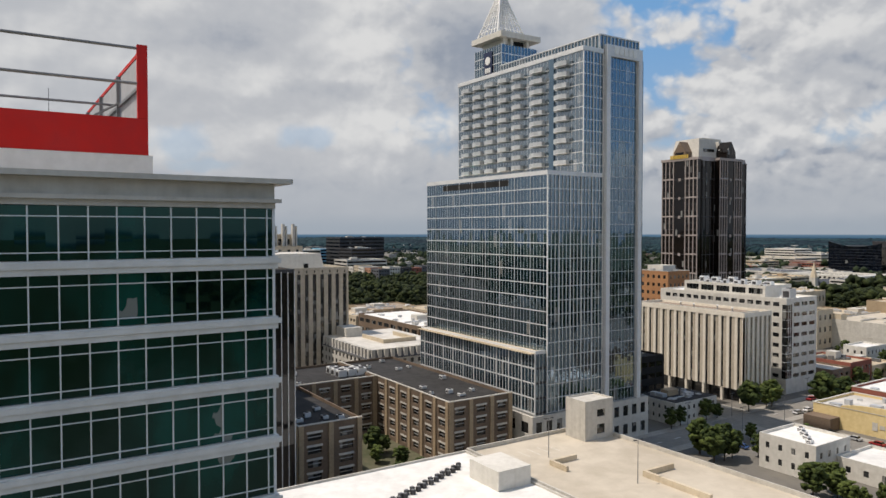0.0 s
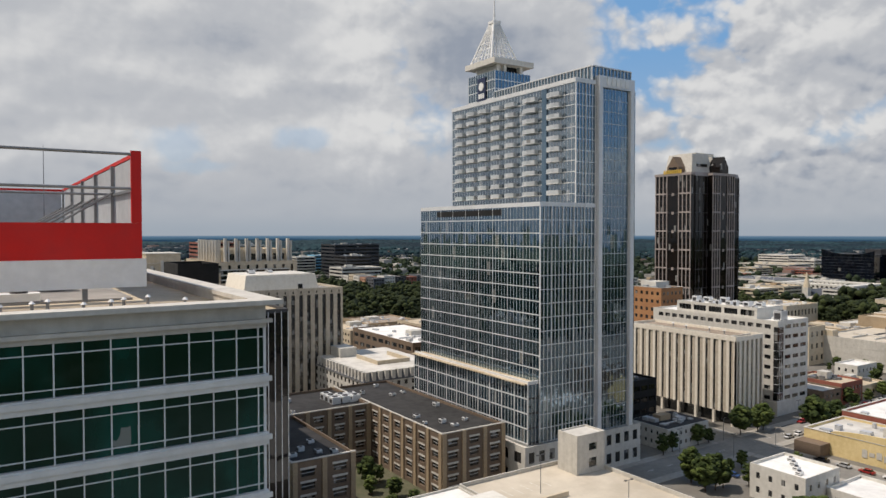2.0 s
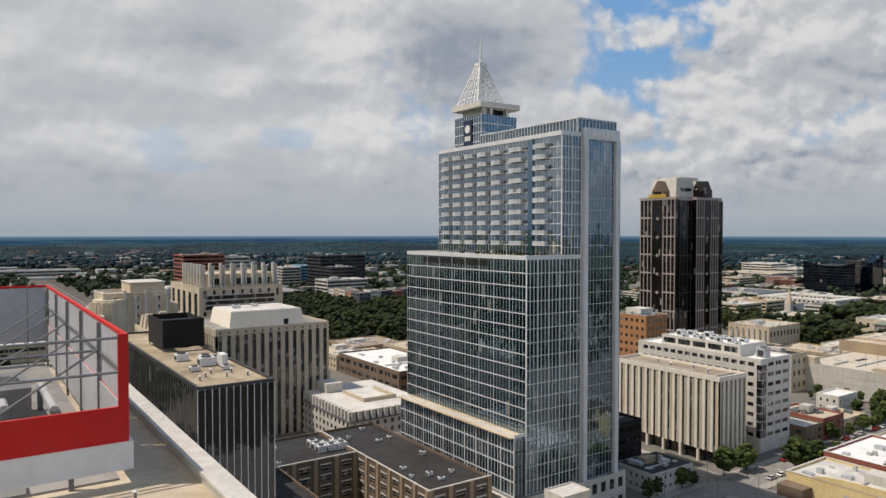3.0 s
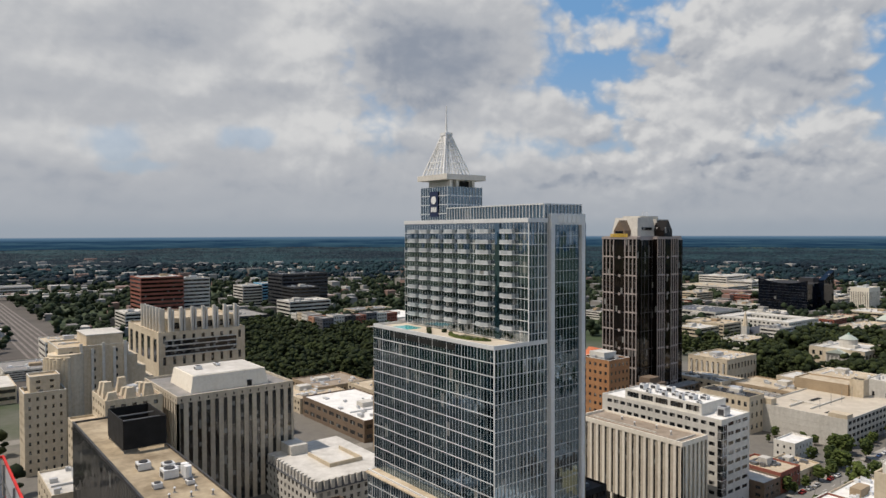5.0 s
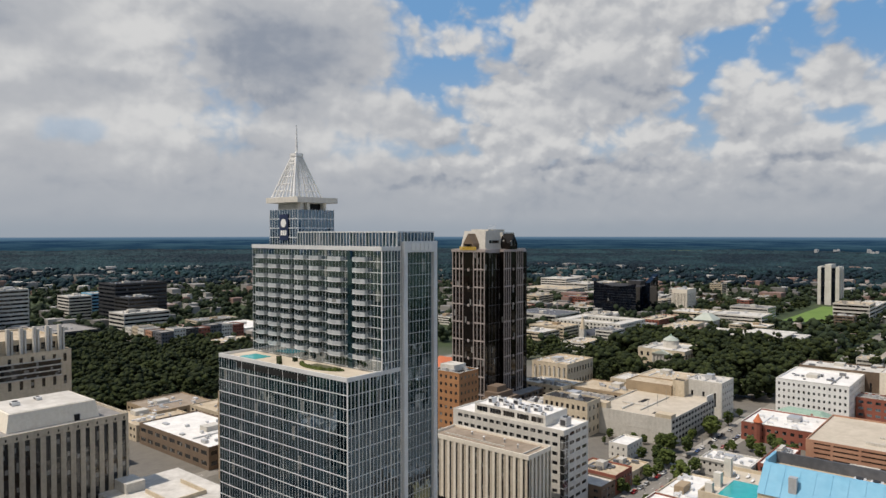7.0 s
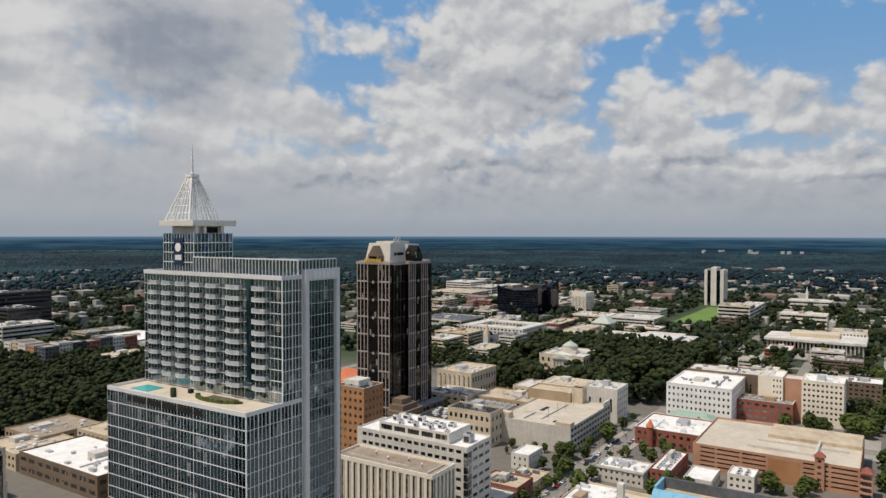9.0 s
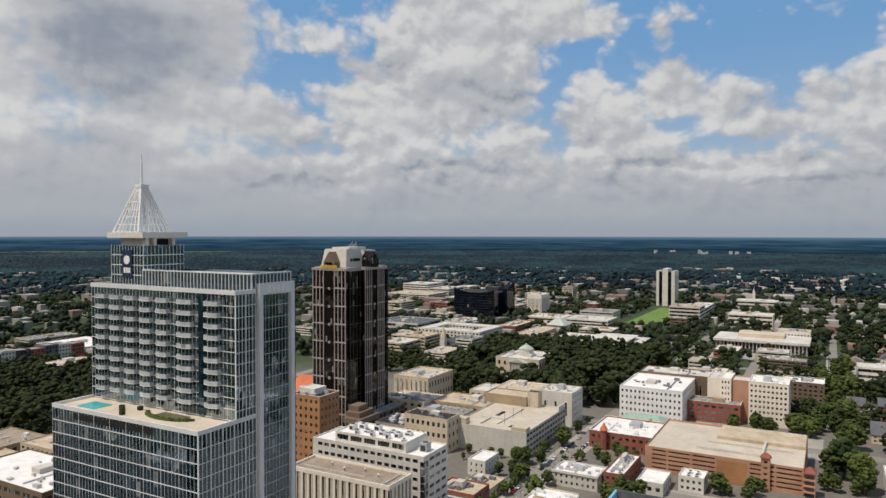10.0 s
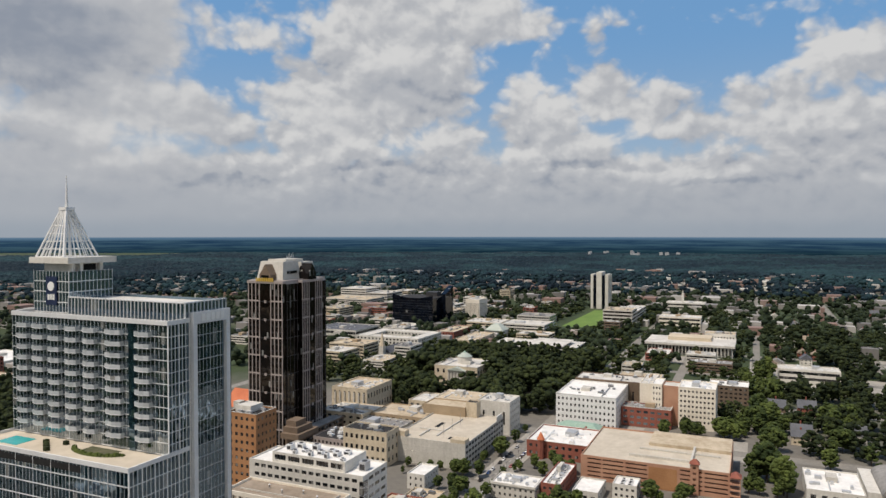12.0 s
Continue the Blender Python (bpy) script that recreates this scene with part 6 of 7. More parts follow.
part("roof", box(988.5, 460.5, 43.004, 1049.5, 529.5, 43.4), M_roof_dark, NV)
part("roof_box", box(1026, 470, 43.41, 1044, 490, 50), M_alu_dark, NV)
for k in range(9):
    part("floor_line", box(987.9, 460, 7 + k * 4, 987.99, 530, 7.25 + k * 4), M_alu_dark, NV)
RG = thing("court_block", 796, 418, 0, "white stone block round an open court", "building")
for bb in ((763, 375, 832, 390), (763, 446, 832, 462), (763, 390.1, 780, 445.9), (815, 390.1, 832, 445.9)):
    f = {"W": grid(bb, "W", max(3, round(span("W", bb) / 5)), 0.5, 0.5, 16, 4), "S": grid(bb, "S", max(3, round(span("S", bb) / 5)), 0.5, 0.5, 16, 4)}
    part("wall", shell(bb, 0, 17, f, 0.6), M_whitewall, RG)
    part("roof", box(bb[0] + 0.3, bb[1] + 0.3, 16, bb[2] - 0.3, bb[3] - 0.3, 16.4), M_roof_white, RG)
    glaze(bb, f, M_glass_dark, RG, limit=0)
CS = thing("church_spire", 700, 372, 0, "pale stone church with a pointed spire", "church")
part("nave", box(700, 380, 0, 730, 394, 10), M_stone, CS)
part("roof", gable(699.5, 379.5, 730.5, 394.5, 10.02, 16, "x"), M_slate, CS)
part("tower", box(692, 384, 0, 698, 390, 18), M_stone, CS)
part("spire", tube((695, 387, 18), (695, 387, 34), 3.6, 8, 0.1), M_tan, CS)
RC = thing("orange_church", 330, 318, 0, "white church with an orange tiled roof", "church")
part("wall", box(420, 350, 0, 446, 372, 14), M_stone, RC)
part("roof", gable(419, 349, 447, 373, 14.02, 25, "y"), M_redroof, RC)
part("tower", box(414, 352, 0, 420, 358, 20), M_stone, RC)
banded("blue_roof_hall", "long hall with a blue-grey metal roof", (808, 490, 872, 560), 15, 2, M_stone, M_glass_dark, M_slate)
block("brick_hall", "red brick institutional block with white trim", (861, 370, 930, 396), 13, M_red, M_roof_tan, (6, 3), (15, 3), cap=M_stone)
block("beige_hall", "beige stone library block", (801, 318, 880, 346), 13, M_tan, M_roof_tan, (6, 3), (16, 3), cap=M_stone)
CD = thing("copper_dome_hall", 905, 330, 0, "stone hall with a green copper roof", "building")
part("wall", box(890, 312, 0, 916, 336, 14), M_stone, CD)
part("roof", frustum(889, 311, 917, 337, 14.02, 22, 9), M_copper_pale, CD)
banded("white_lab", "white laboratory block far behind the woods", (1262, 740, 1320, 800), 30, 6, M_whitewall, M_glass_dark)
banded("white_lab", "pale laboratory wing among far woods", (1262, 690, 1330, 738), 22, 4, M_stone, M_glass_dark)
banded("white_lab", "long pale parking block", (1180, 690, 1250, 790), 16, 4, M_stone, M_glass_dark, M_roof_tan)
banded("state_office", "white office with black bands", (940, 268, 990, 330), 18, 4, M_whitewall, M_glass_dark)
banded("state_office", "grey banded state office", (1010, 280, 1050, 330), 22, 5, M_concrete, M_glass_dark, M_roof_grey)
banded("state_office", "tan banded state office", (960, 340, 1010, 396), 15, 3, M_tan, M_glass_dark, M_roof_white)
banded("white_range", "white low office with flat roof", (762, -73, 786, -19), 13, 2, M_whitewall, M_glass_dark)

# ---- far offices to the west ----
banded("brick_high_rise", "dark red brick high-rise with bands", (238, 940, 292, 990), 60, 11, M_red, M_glass_bronze, M_roof_white)
banded("brick_high_rise", "pale banded side wing", (293, 950, 330, 990), 56, 11, M_stone, M_glass_dark, M_roof_white)
banded("banded_low_rise", "pale low-rise with dark bands", (205, 880, 232, 930), 22, 5, M_stone, M_glass_dark)
banded("blue_glass_office", "blue glass office with pale bands", (416, 1050, 448, 1090), 34, 7, M_stone, M_glass_navy)
banded("blue_glass_office", "bright blue glass office", (450, 1056, 490, 1090), 36, 7, M_blueroof, M_glass_navy)
banded("dark_glass_office", "dark glass office with grey frame", (440, 960, 515, 1010), 55, 10, M_alu_dark, M_glass_navy, M_roof_dark)
banded("dark_glass_office", "black glass office slab", (430, 900, 470, 940), 40, 8, M_alu_dark, M_glass_black, M_roof_dark)
banded("grey_lab", "grey and white banded laboratory", (400, 850, 460, 890), 26, 5, M_stone, M_glass_navy)
banded("grey_lab", "dark grey warehouse with a pale roof", (270, 800, 350, 880), 18, 3, M_alu_dark, M_glass_dark, M_roof_grey)
banded("far_depot", "long pale depot beside the railway", (30, 1500, 190, 1560), 18, 3, M_stone, M_glass_dark, M_roof_grey)
for k, (mt, lb) in enumerate(((M_terracotta, "orange brick"), (M_whitewall, "white panel"), (M_tan, "tan panel"), (M_whitewall, "white panel"))):
    block("apartment_block", "six storey apartment block in " + lb + " with dark windows", (359 - k % 2, 702.2 + k * 14, 376, 716 + k * 14), 23 + k % 3, mt, M_roof_grey, (4, 6, 0.5), None, group="apartment rows")
for k, (mt, lb) in enumerate(((M_slate, "blue slate panel"), (M_whitewall, "white panel"), (M_alu_dark, "dark panel"), (M_red, "red brick"), (M_slate, "blue slate panel"), (M_whitewall, "white panel"), (M_red, "red brick"))):
    block("apartment_block", "six storey apartment block in " + lb + " with dark windows", (360 + k * 14, 684 + k % 2, 373.8 + k * 14, 702), 23 + (k * 2) % 3, mt, M_roof_grey, (3, 6, 0.5), (4, 6, 0.55), group="apartment rows")
block("brick_office", "dark brown brick office with a pale flat roof", (386, 622, 434, 654), 15, M_brown, M_roof_tan, (5, 4, 0.6), (7, 4, 0.6))
block("white_depot", "low depot with a bright white roof", (470, 716, 530, 790), 12, M_whitewall, M_roof_bright, (8, 2), (7, 2))
for k, bb in enumerate(((540, 700, 580, 740), (520, 620, 590, 660), (470, 560, 530, 600), (560, 760, 620, 800), (300, 1010, 350, 1060), (480, 820, 540, 850), (150, 640, 190, 700), (100, 720, 150, 760), (60, 640, 100, 690), (20, 560, 60, 610), (-20, 700, 40, 760))):
    banded("low_office", "low pale office block among trees", bb, 9 + k % 4 * 3, 2 + k % 3, (M_stone, M_tan, M_brown, M_whitewall)[k % 4], M_glass_dark, (M_roof_white, M_roof_tan, M_roof_grey)[k % 3], group="low offices")
for k in range(7):
    tagged(part("rail_track", box(90 + k * 6, 560, 0.02, 92.4 + k * 6, 1900, 0.12), M_rail), "grey railway track bed running into the distance", "railway", kind="structure")
tagged(part("rail_yard", box(60, 556, -0.1, 150, 1900, 0.015), M_ballast), "brown grey ballast of the rail yard", "ground", kind="structure")
tagged(part("rail_bridge", box(60, 1420, 6, 300, 1432, 9), M_concrete), "pale road bridge over the railway", "bridge", kind="structure")

# ---- the many smaller office blocks of the northern quarter ----
rng = random.Random(71)
SEEN = [tuple(v) for v in ((397, 164, 508, 214), (613, 240, 660, 284), (781, 194, 870, 300), (763, 375, 832, 462), (984, 450, 1054, 534), (1055, 408, 1092, 432), (808, 490, 872, 560), (861, 370, 930, 396), (801, 318, 880, 346), (890, 312, 916, 336), (1180, 690, 1330, 800), (940, 268, 1010, 396), (1010, 280, 1050, 330), (1060, 165, 1330, 300), (534, 150, 768, 325), (874, 20, 965, 124), (1105, 76, 1140, 136), (1387, 88, 1430, 157), (1349, 258, 1386, 292))]


def clear_of(x0, y0, x1, y1, gap=8):
    return all(x1 + gap < a or x0 - gap > c or y1 + gap < b or y0 - gap > d for a, b, c, d in SEEN)


def scatter(n, x0, y0, x1, y1, h0, h1):
    for _ in range(n):
        sx, sy, h = rng.uniform(18, 52), rng.uniform(18, 48), rng.uniform(h0, h1)
        x, y = rng.uniform(x0, x1), rng.uniform(y0, y1)
        if not clear_of(x, y, x + sx, y + sy) or any(abs(y + sy / 2 - v[0]) < sy / 2 + v[1] + 3 for v in LONG[:1] + LONG[4:5]):
            continue
        SEEN.append((x, y, x + sx, y + sy))
        wl, lb = rng.choice(((M_whitewall, "white"), (M_stone, "pale stone"), (M_tan, "tan"), (M_red, "red brick"), (M_concrete, "grey concrete"), (M_tan, "tan"), (M_brown, "brown brick")))
        banded("office_block", lb + " low office block with a flat roof", (x, y, x + sx, y + sy), h, max(2, round(h / 4)), wl, M_glass_dark, rng.choice((M_roof_white, M_roof_white, M_roof_tan, M_roof_grey)), group="northern offices")


scatter(60, 640, 330, 1000, 640, 8, 18)
scatter(50, 880, 120, 1340, 480, 8, 22)
scatter(40, 1000, 430, 1500, 760, 8, 20)
scatter(30, 660, 20, 1000, 150, 7, 13)
block("low_hall", "low white roofed bank hall", (506, 214, 536, 258), 11, M_tan, M_roof_white, (8, 2), (6, 2))
block("low_hall", "brown low hall with roof huts", (452, 218, 484, 262), 13, M_tanbrick, M_roof_tan, (8, 3), (6, 3))
block("low_hall", "tan block with a pale roof", (440, 262, 455, 300), 14, M_tan, M_roof_white, (6, 3), (8, 3))

# ---- houses on the east side ----
def house(x, y, sx, sy, h, along, wall, roof, label, near=False):
    ob = thing("house", x, y, 0, label, "house", "houses among trees")
    x0, y0, x1, y1 = x - sx / 2, y - sy / 2, x + sx / 2, y + sy / 2
    f = {"W": (even(sy, 3, 0.35), floors(0.5, h, 2, 0.3, 0.75)), "S": (even(sx, 3, 0.35), floors(0.5, h, 2, 0.3, 0.75))}
    part("wall", shell((x0, y0, x1, y1), 0, h, f, 0.2, 0.2, 0.15), wall, ob)
    glaze((x0, y0, x1, y1), f, M_glass_dark, ob, 0.15, limit=12 if near else 0)
    part("roof", gable(x0 - 0.6, y0 - 0.6, x1 + 0.6, y1 + 0.6, h + 0.01, h + min(sx, sy) * 0.42, along), roof, ob)
    part("chimney", box(x + sx * 0.2, y, h, x + sx * 0.2 + 0.9, y + 0.9, h + min(sx, sy) * 0.55), M_red, ob)
    if near:
        part("porch", box(x0 - 2.4, y0 + 1, 2.9, x0 - 0.02, y1 - 1, 3.2), M_roof_grey, ob)
        for k in range(4):
            part("porch_post", box(x0 - 2.2, y0 + 1.2 + k * (sy - 2.8) / 3, 0, x0 - 2.0, y0 + 1.4 + k * (sy - 2.8) / 3, 2.88), M_whitewall, ob)
    return ob


rng = random.Random(11)
for x, y, wl, rf, lb in ((548, -28, M_stone, M_slate, "large grey house with a porch and slate roof"), (560, -62, M_stone, M_slate, "grey house with a slate roof"), (628, -36, M_red, M_slate, "brick house with a steep slate roof"), (622, -14, M_brown, M_slate, "brown house with a dark roof")):
    house(x, y, 13, 13, 7, "y", wl, rf, lb, True)
for k in range(60):
    x, y = rng.uniform(520, 1500), rng.uniform(-340, -14)
    if abs(y + 120) < 14 or (740 < x < 800 and y > -90):
        continue
    house(x, y, rng.uniform(9, 14), rng.uniform(9, 14), rng.uniform(4.5, 6.5), rng.choice("xy"), rng.choice((M_whitewall, M_stone, M_tan, M_red, M_whitewall)), rng.choice((M_slate, M_roof_grey, M_roof_brown, M_roof_white)), rng.choice(("small house with a gabled roof among trees", "pale timber house among dark trees")))
block("white_hangar", "white flat roofed hall in the street", (424, -52, 462, -24), 8, M_whitewall, M_roof_bright, (5, 1), None)
HG = thing("barrel_hall", 440, -66, 0, "white hall with a grey barrel roof", "hall")
part("wall", box(428, -84, 0, 470, -53, 9), M_whitewall, HG)
part("barrel", ([(xx, -68 + 9 * math.cos(a), 9 + 5 * math.sin(a)) for xx in (424, 466) for a in [math.pi * k / 12 for k in range(13)]], [(k, k + 1, k + 14, k + 13) for k in range(12)] + [tuple(range(12, -1, -1)), tuple(range(13, 26))]), M_roof_grey, HG, smooth=False)
block("white_hangar", "low white roofed workshop", (396, -110, 424, -70), 7, M_whitewall, M_roof_bright, (5, 1), None)


# ---- trees ----
def clump_mesh(rng, n, r, h, lo, size, steps=1):
    """Leaf clumps scattered through an uneven crown; returns places and faces."""
    ico = bmesh.new()
    bmesh.ops.create_icosphere(ico, subdivisions=steps, radius=1.0)
    iv = np.array([v.co[:] for v in ico.verts])
    fi = np.array([[v.index for v in fc.verts] for fc in ico.faces])
    ico.free()
    V, F = [], []
    lobes = [(rng.uniform(0, 6.28), rng.uniform(0.7, 1.15)) for _ in range(5)]
    for k in range(n):
        a, q = rng.uniform(0, 6.283), rng.random() ** 0.42
        z = rng.uniform(-1, 1)
        reach = r * math.sqrt(max(0.05, 1 - z * z)) * q * min(s for t, s in [(a - l[0], l[1]) if abs(math.sin((a - l[0]) / 2)) < 0.4 else (0, 1.0) for l in lobes])
        c = np.array((reach * math.cos(a), reach * math.sin(a), lo + h * (0.5 + 0.5 * z * (0.55 + 0.45 * q))))
        s = size * rng.uniform(0.6, 1.25)
        jig = 1 + 0.30 * np.array([rng.uniform(-1, 1) for _ in range(len(iv))])[:, None]
        V.append(iv * jig * s * np.array((1, 1, rng.uniform(0.6, 0.9))) + c)
        F.append(fi + k * len(iv))
    return np.concatenate(V), np.concatenate(F)


tree_kinds = []
rng = random.Random(21)
for kind in range(6):
    h = (9, 7.5, 11, 8, 12, 6)[kind]
    r = (4.2, 3.6, 5.0, 3.0, 5.6, 2.8)[kind]
    V, F = clump_mesh(rng, 95, r, h, h * 0.28, r * 0.27)
    for mt in (M_leaf, M_leaf_dark):
        crown = as_mesh("crown", [tuple(v) for v in V], [tuple(int(i) for i in q) for q in F], mt)
        limbs = [tube((0, 0, 0), (0.1, 0.05, h * 0.45), 0.28, 7, 0.17)]
        for k in range(5):
            a = k * 1.257 + kind
            limbs.append(tube((0.1, 0.05, h * (0.3 + 0.03 * k)), (r * 0.6 * math.cos(a), r * 0.6 * math.sin(a), h * (0.62 + 0.05 * k)), 0.12, 5, 0.05))
        tv, tf = join(*limbs)
        tree_kinds.append((crown, as_mesh("trunk", tv, tf, M_bark)))


def tree(x, y, s, kind, label, group):
    ob = new("tree")
    ob.location, ob.scale, ob.rotation_euler = (x, y, 0), (s, s, s * (0.9 + 0.2 * ((x * 7 + y) % 1))), (0, 0, (x * 3.7 + y * 1.3) % 6.28)
    for nm, me in zip(("crown", "trunk"), tree_kinds[kind]):
        o = new(nm, me)
        o.parent = ob
    return tagged(ob, label, "tree", group)


TAKEN = []
for ob in list(scene.objects):
    if ob.type == "MESH" and ob.name.split(".")[0] in ("wall", "glass_body", "core", "stone_base", "stone_base", "plinth", "cornice", "nave"):
        ws = [Vector(c) + (ob.parent.location if ob.parent else Vector()) for c in ob.bound_box]
        TAKEN.append((min(w.x for w in ws) - 3, min(w.y for w in ws) - 3, max(w.x for w in ws) + 3, max(w.y for w in ws) + 3))
TAKEN_A = np.array(TAKEN)
ROADS = [(a, y - h - 1, c, y + h + 1) for y, h, a, c in LONG] + [(x - h - 1, a, x + h + 1, c) for x, h, a, c in CROSS]
LOTS = [(482, 6, 530, 57), (500, 62, 538, 92), (822, 26, 872, 122), (790, -78, 866, -12), (655, 40, 700, 96), (980, -60, 1030, -14), (880, -150, 930, -126), (1180, 60, 1240, 130), (722, -84, 761, -12), (740, -140, 800, -90)]
ROADS_A = np.array(ROADS + LOTS + [(1070, 218, 1324, 294), (88, 555, 140, 1900), (584, 236, 612, 290), (1000, 212, 1090, 300), (1320, 215, 1350, 300), (526, -46, 542, -12), (540, -78, 553, -50), (604, -50, 621, -4), (560, 168, 600, 200), (690, 200, 720, 226)])


def free(x, y):
    return not (np.any((TAKEN_A[:, 0] < x) & (x < TAKEN_A[:, 2]) & (TAKEN_A[:, 1] < y) & (y < TAKEN_A[:, 3])) or
                np.any((ROADS_A[:, 0] < x) & (x < ROADS_A[:, 2]) & (ROADS_A[:, 1] < y) & (y < ROADS_A[:, 3])))


rng = random.Random(33)
SPOTS = [  # x0, y0, x1, y1, how many, smallest, largest, dark, label
    (170, 104, 180, 134, 6, 0.5, 0.75, 0, "leafy green street tree in a small car park"), (164, 78, 182, 96, 6, 0.55, 0.8, 0, "full green tree beside a white block"),
    (180, 116, 212, 134, 8, 0.45, 0.75, 0, "leafy green street tree in a small car park"), (186, 150.5, 216, 153, 4, 0.6, 0.8, 0, "small street tree on the pavement"),
    (229, 150.5, 370, 153, 14, 0.5, 0.8, 0, "small street tree on the pavement"), (386, 150.5, 492, 162, 14, 0.6, 0.95, 0, "dark green street tree beside the garage"),
    (232, 135, 492, 138.5, 16, 0.5, 0.85, 0, "small street tree on the pavement"), (345, 156, 396, 172, 6, 0.45, 0.75, 0, "green tree in an alley lot"),
    (376, 172, 396, 206, 5, 0.45, 0.75, 0, "green tree in an alley lot"), (345, 84, 372, 110, 9, 0.7, 1.0, 0, "green leafy tree in a yard"),
    (78, 156, 100, 190, 9, 0.4, 0.6, 0, "small court tree between brick wings"), (384, 30, 408, 58, 8, 0.6, 0.9, 0, "bright green tree in front of the deck"),
    (404, 97, 437, 134, 9, 0.6, 0.9, 0, "dark green tree in a back yard"), (500, 8, 546, 26, 8, 0.7, 1.0, 0, "green car park tree"),
    (505, 30, 540, 56, 8, 0.6, 0.9, 0, "green car park tree"), (484, 60, 536, 92, 12, 0.7, 1.0, 0, "green car park tree"),
    (532, 160, 610, 320, 36, 1.0, 1.5, 1, "tall dark green park tree"), (655, 150, 765, 320, 20, 1.0, 1.5, 1, "tall dark green park tree"), (610, 165, 655, 238, 16, 1.0, 1.4, 1, "tall dark green park tree"),
    (424, -14, 520, 6, 12, 0.9, 1.4, 0, "tall bright green tree along the avenue"), (420, -18, 765, 3, 46, 0.9, 1.5, 0, "tall bright green tree along the avenue"), (490, 6, 760, 12, 14, 0.9, 1.3, 0, "tall bright green tree along the avenue"), (486, -70, 620, -40, 18, 1.0, 1.5, 0, "tall green garden tree"),
    (510, 262, 545, 330, 22, 0.8, 1.2, 1, "dark green tree in a back yard"), (400, 216, 450, 225, 8, 0.6, 0.9, 1, "dark green tree in a back yard"), (180, 260, 196, 310, 6, 0.6, 0.9, 1, "dark green tree in a back yard"), (268, 440, 345, 560, 24, 1.0, 1.6, 1, "tall dark green park tree"),
]
for x0, y0, x1, y1, n, s0, s1, dk, lb in SPOTS:
    for k in range(n):
        for _ in range(6):
            x, y = rng.uniform(x0, x1), rng.uniform(y0, y1)
            if free(x, y) or (y1 - y0 < 4):
                tree(x, y, rng.uniform(s0, s1), rng.randrange(6) * 2 + dk, lb, lb)
                break

# woods and garden trees past counting
rng = random.Random(47)
high = [clump_mesh(rng, 34, 4.8, 9.2, 1.5, 1.25) for _ in range(6)]
low = [clump_mesh(rng, 9, 4.6, 9.5, 1.5, 2.3) for _ in range(5)]
mid = [clump_mesh(rng, 5, 4.8, 9.5, 1.5, 3.1) for _ in range(5)]


def woods(name, label, n, pick, s0, s1, material, kinds):
    Vs, Fs, off = [], [], 0
    for _ in range(n):
        x, y = pick()
        if not free(x, y):
            continue
        V, F = kinds[rng.randrange(len(kinds))]
        s, a = rng.uniform(s0, s1), rng.uniform(0, 6.28)
        c, sn = math.cos(a) * s, math.sin(a) * s
        W_ = np.stack([V[:, 0] * c - V[:, 1] * sn + x, V[:, 0] * sn + V[:, 1] * c + y, V[:, 2] * s], 1)
        Vs.append(W_)
        Fs.append(F + off)
        off += len(V)
    V, F = np.concatenate(Vs), np.concatenate(Fs)
    me = bpy.data.meshes.new(name)
    me.vertices.add(len(V))
    me.vertices.foreach_set("co", V.ravel())
    me.loops.add(F.size)
    me.loops.foreach_set("vertex_index", F.ravel().astype(np.int32))
    me.polygons.add(len(F))
    me.polygons.foreach_set("loop_start", np.arange(0, F.size, 3, dtype=np.int32))
    me.update(calc_edges=True)
    me.materials.append(material)
    return tagged(new(name, me), label, "woods", kind="stuff")


def polar(a0, a1, d0, d1):
    def pick():
        a, d = radians(rng.uniform(a0, a1)), math.sqrt(rng.uniform(d0 * d0, d1 * d1))
        return d * math.sin(a), d * math.cos(a)
    return pick


def rect(x0, y0, x1, y1):
    return lambda: (rng.uniform(x0, x1), rng.uniform(y0, y1))


woods("park_trees", "tall dark trees of the capitol park", 340, rect(534, 150, 768, 325), 1.3, 2.5, M_leaf_dark, high)
woods("east_trees", "dense dark garden trees over the eastern streets", 1150, rect(500, -420, 1100, -9), 1.0, 1.9, M_leaf_dark, high)
# out-of-view trees, added so the tower's south glass reflects something dark
woods("south_trees", "unseen dark trees added to darken the tower's south reflections", 1300, rect(150, -750, 900, -150), 0.8, 1.5, M_leaf_dark, mid)
woods("near_south_trees", "unseen dark trees added for the tower's lower south reflections", 420, rect(140, -210, 395, -40), 0.9, 1.5, M_leaf_dark, mid)
# added mostly out of view, to darken what the west glass reflects
woods("back_trees", "dark trees mostly out of view, added for the tower's western reflections", 1500, rect(-700, 230, 40, 1100), 0.8, 1.5, M_leaf_dark, mid)
woods("north_trees", "dark trees between northern blocks", 800, rect(560, 10, 1300, 420), 0.8, 1.5, M_leaf_dark, high)
woods("west_trees", "dark wood west of the towers", 700, rect(200, 450, 420, 780), 1.2, 2.0, M_leaf_dark, high)
woods("middle_woods", "dark woods behind the town", 5600, polar(-4, 108, 760, 1700), 0.8, 1.5, M_leaf_mid, mid)
woods("outer_woods", "dark woods past the outer streets", 5200, polar(-6, 110, 1650, 2450), 1.0, 1.7, M_leaf_haze, [clump_mesh(rng, 3, 6.0, 9, 1.5, 4.4) for _ in range(4)])


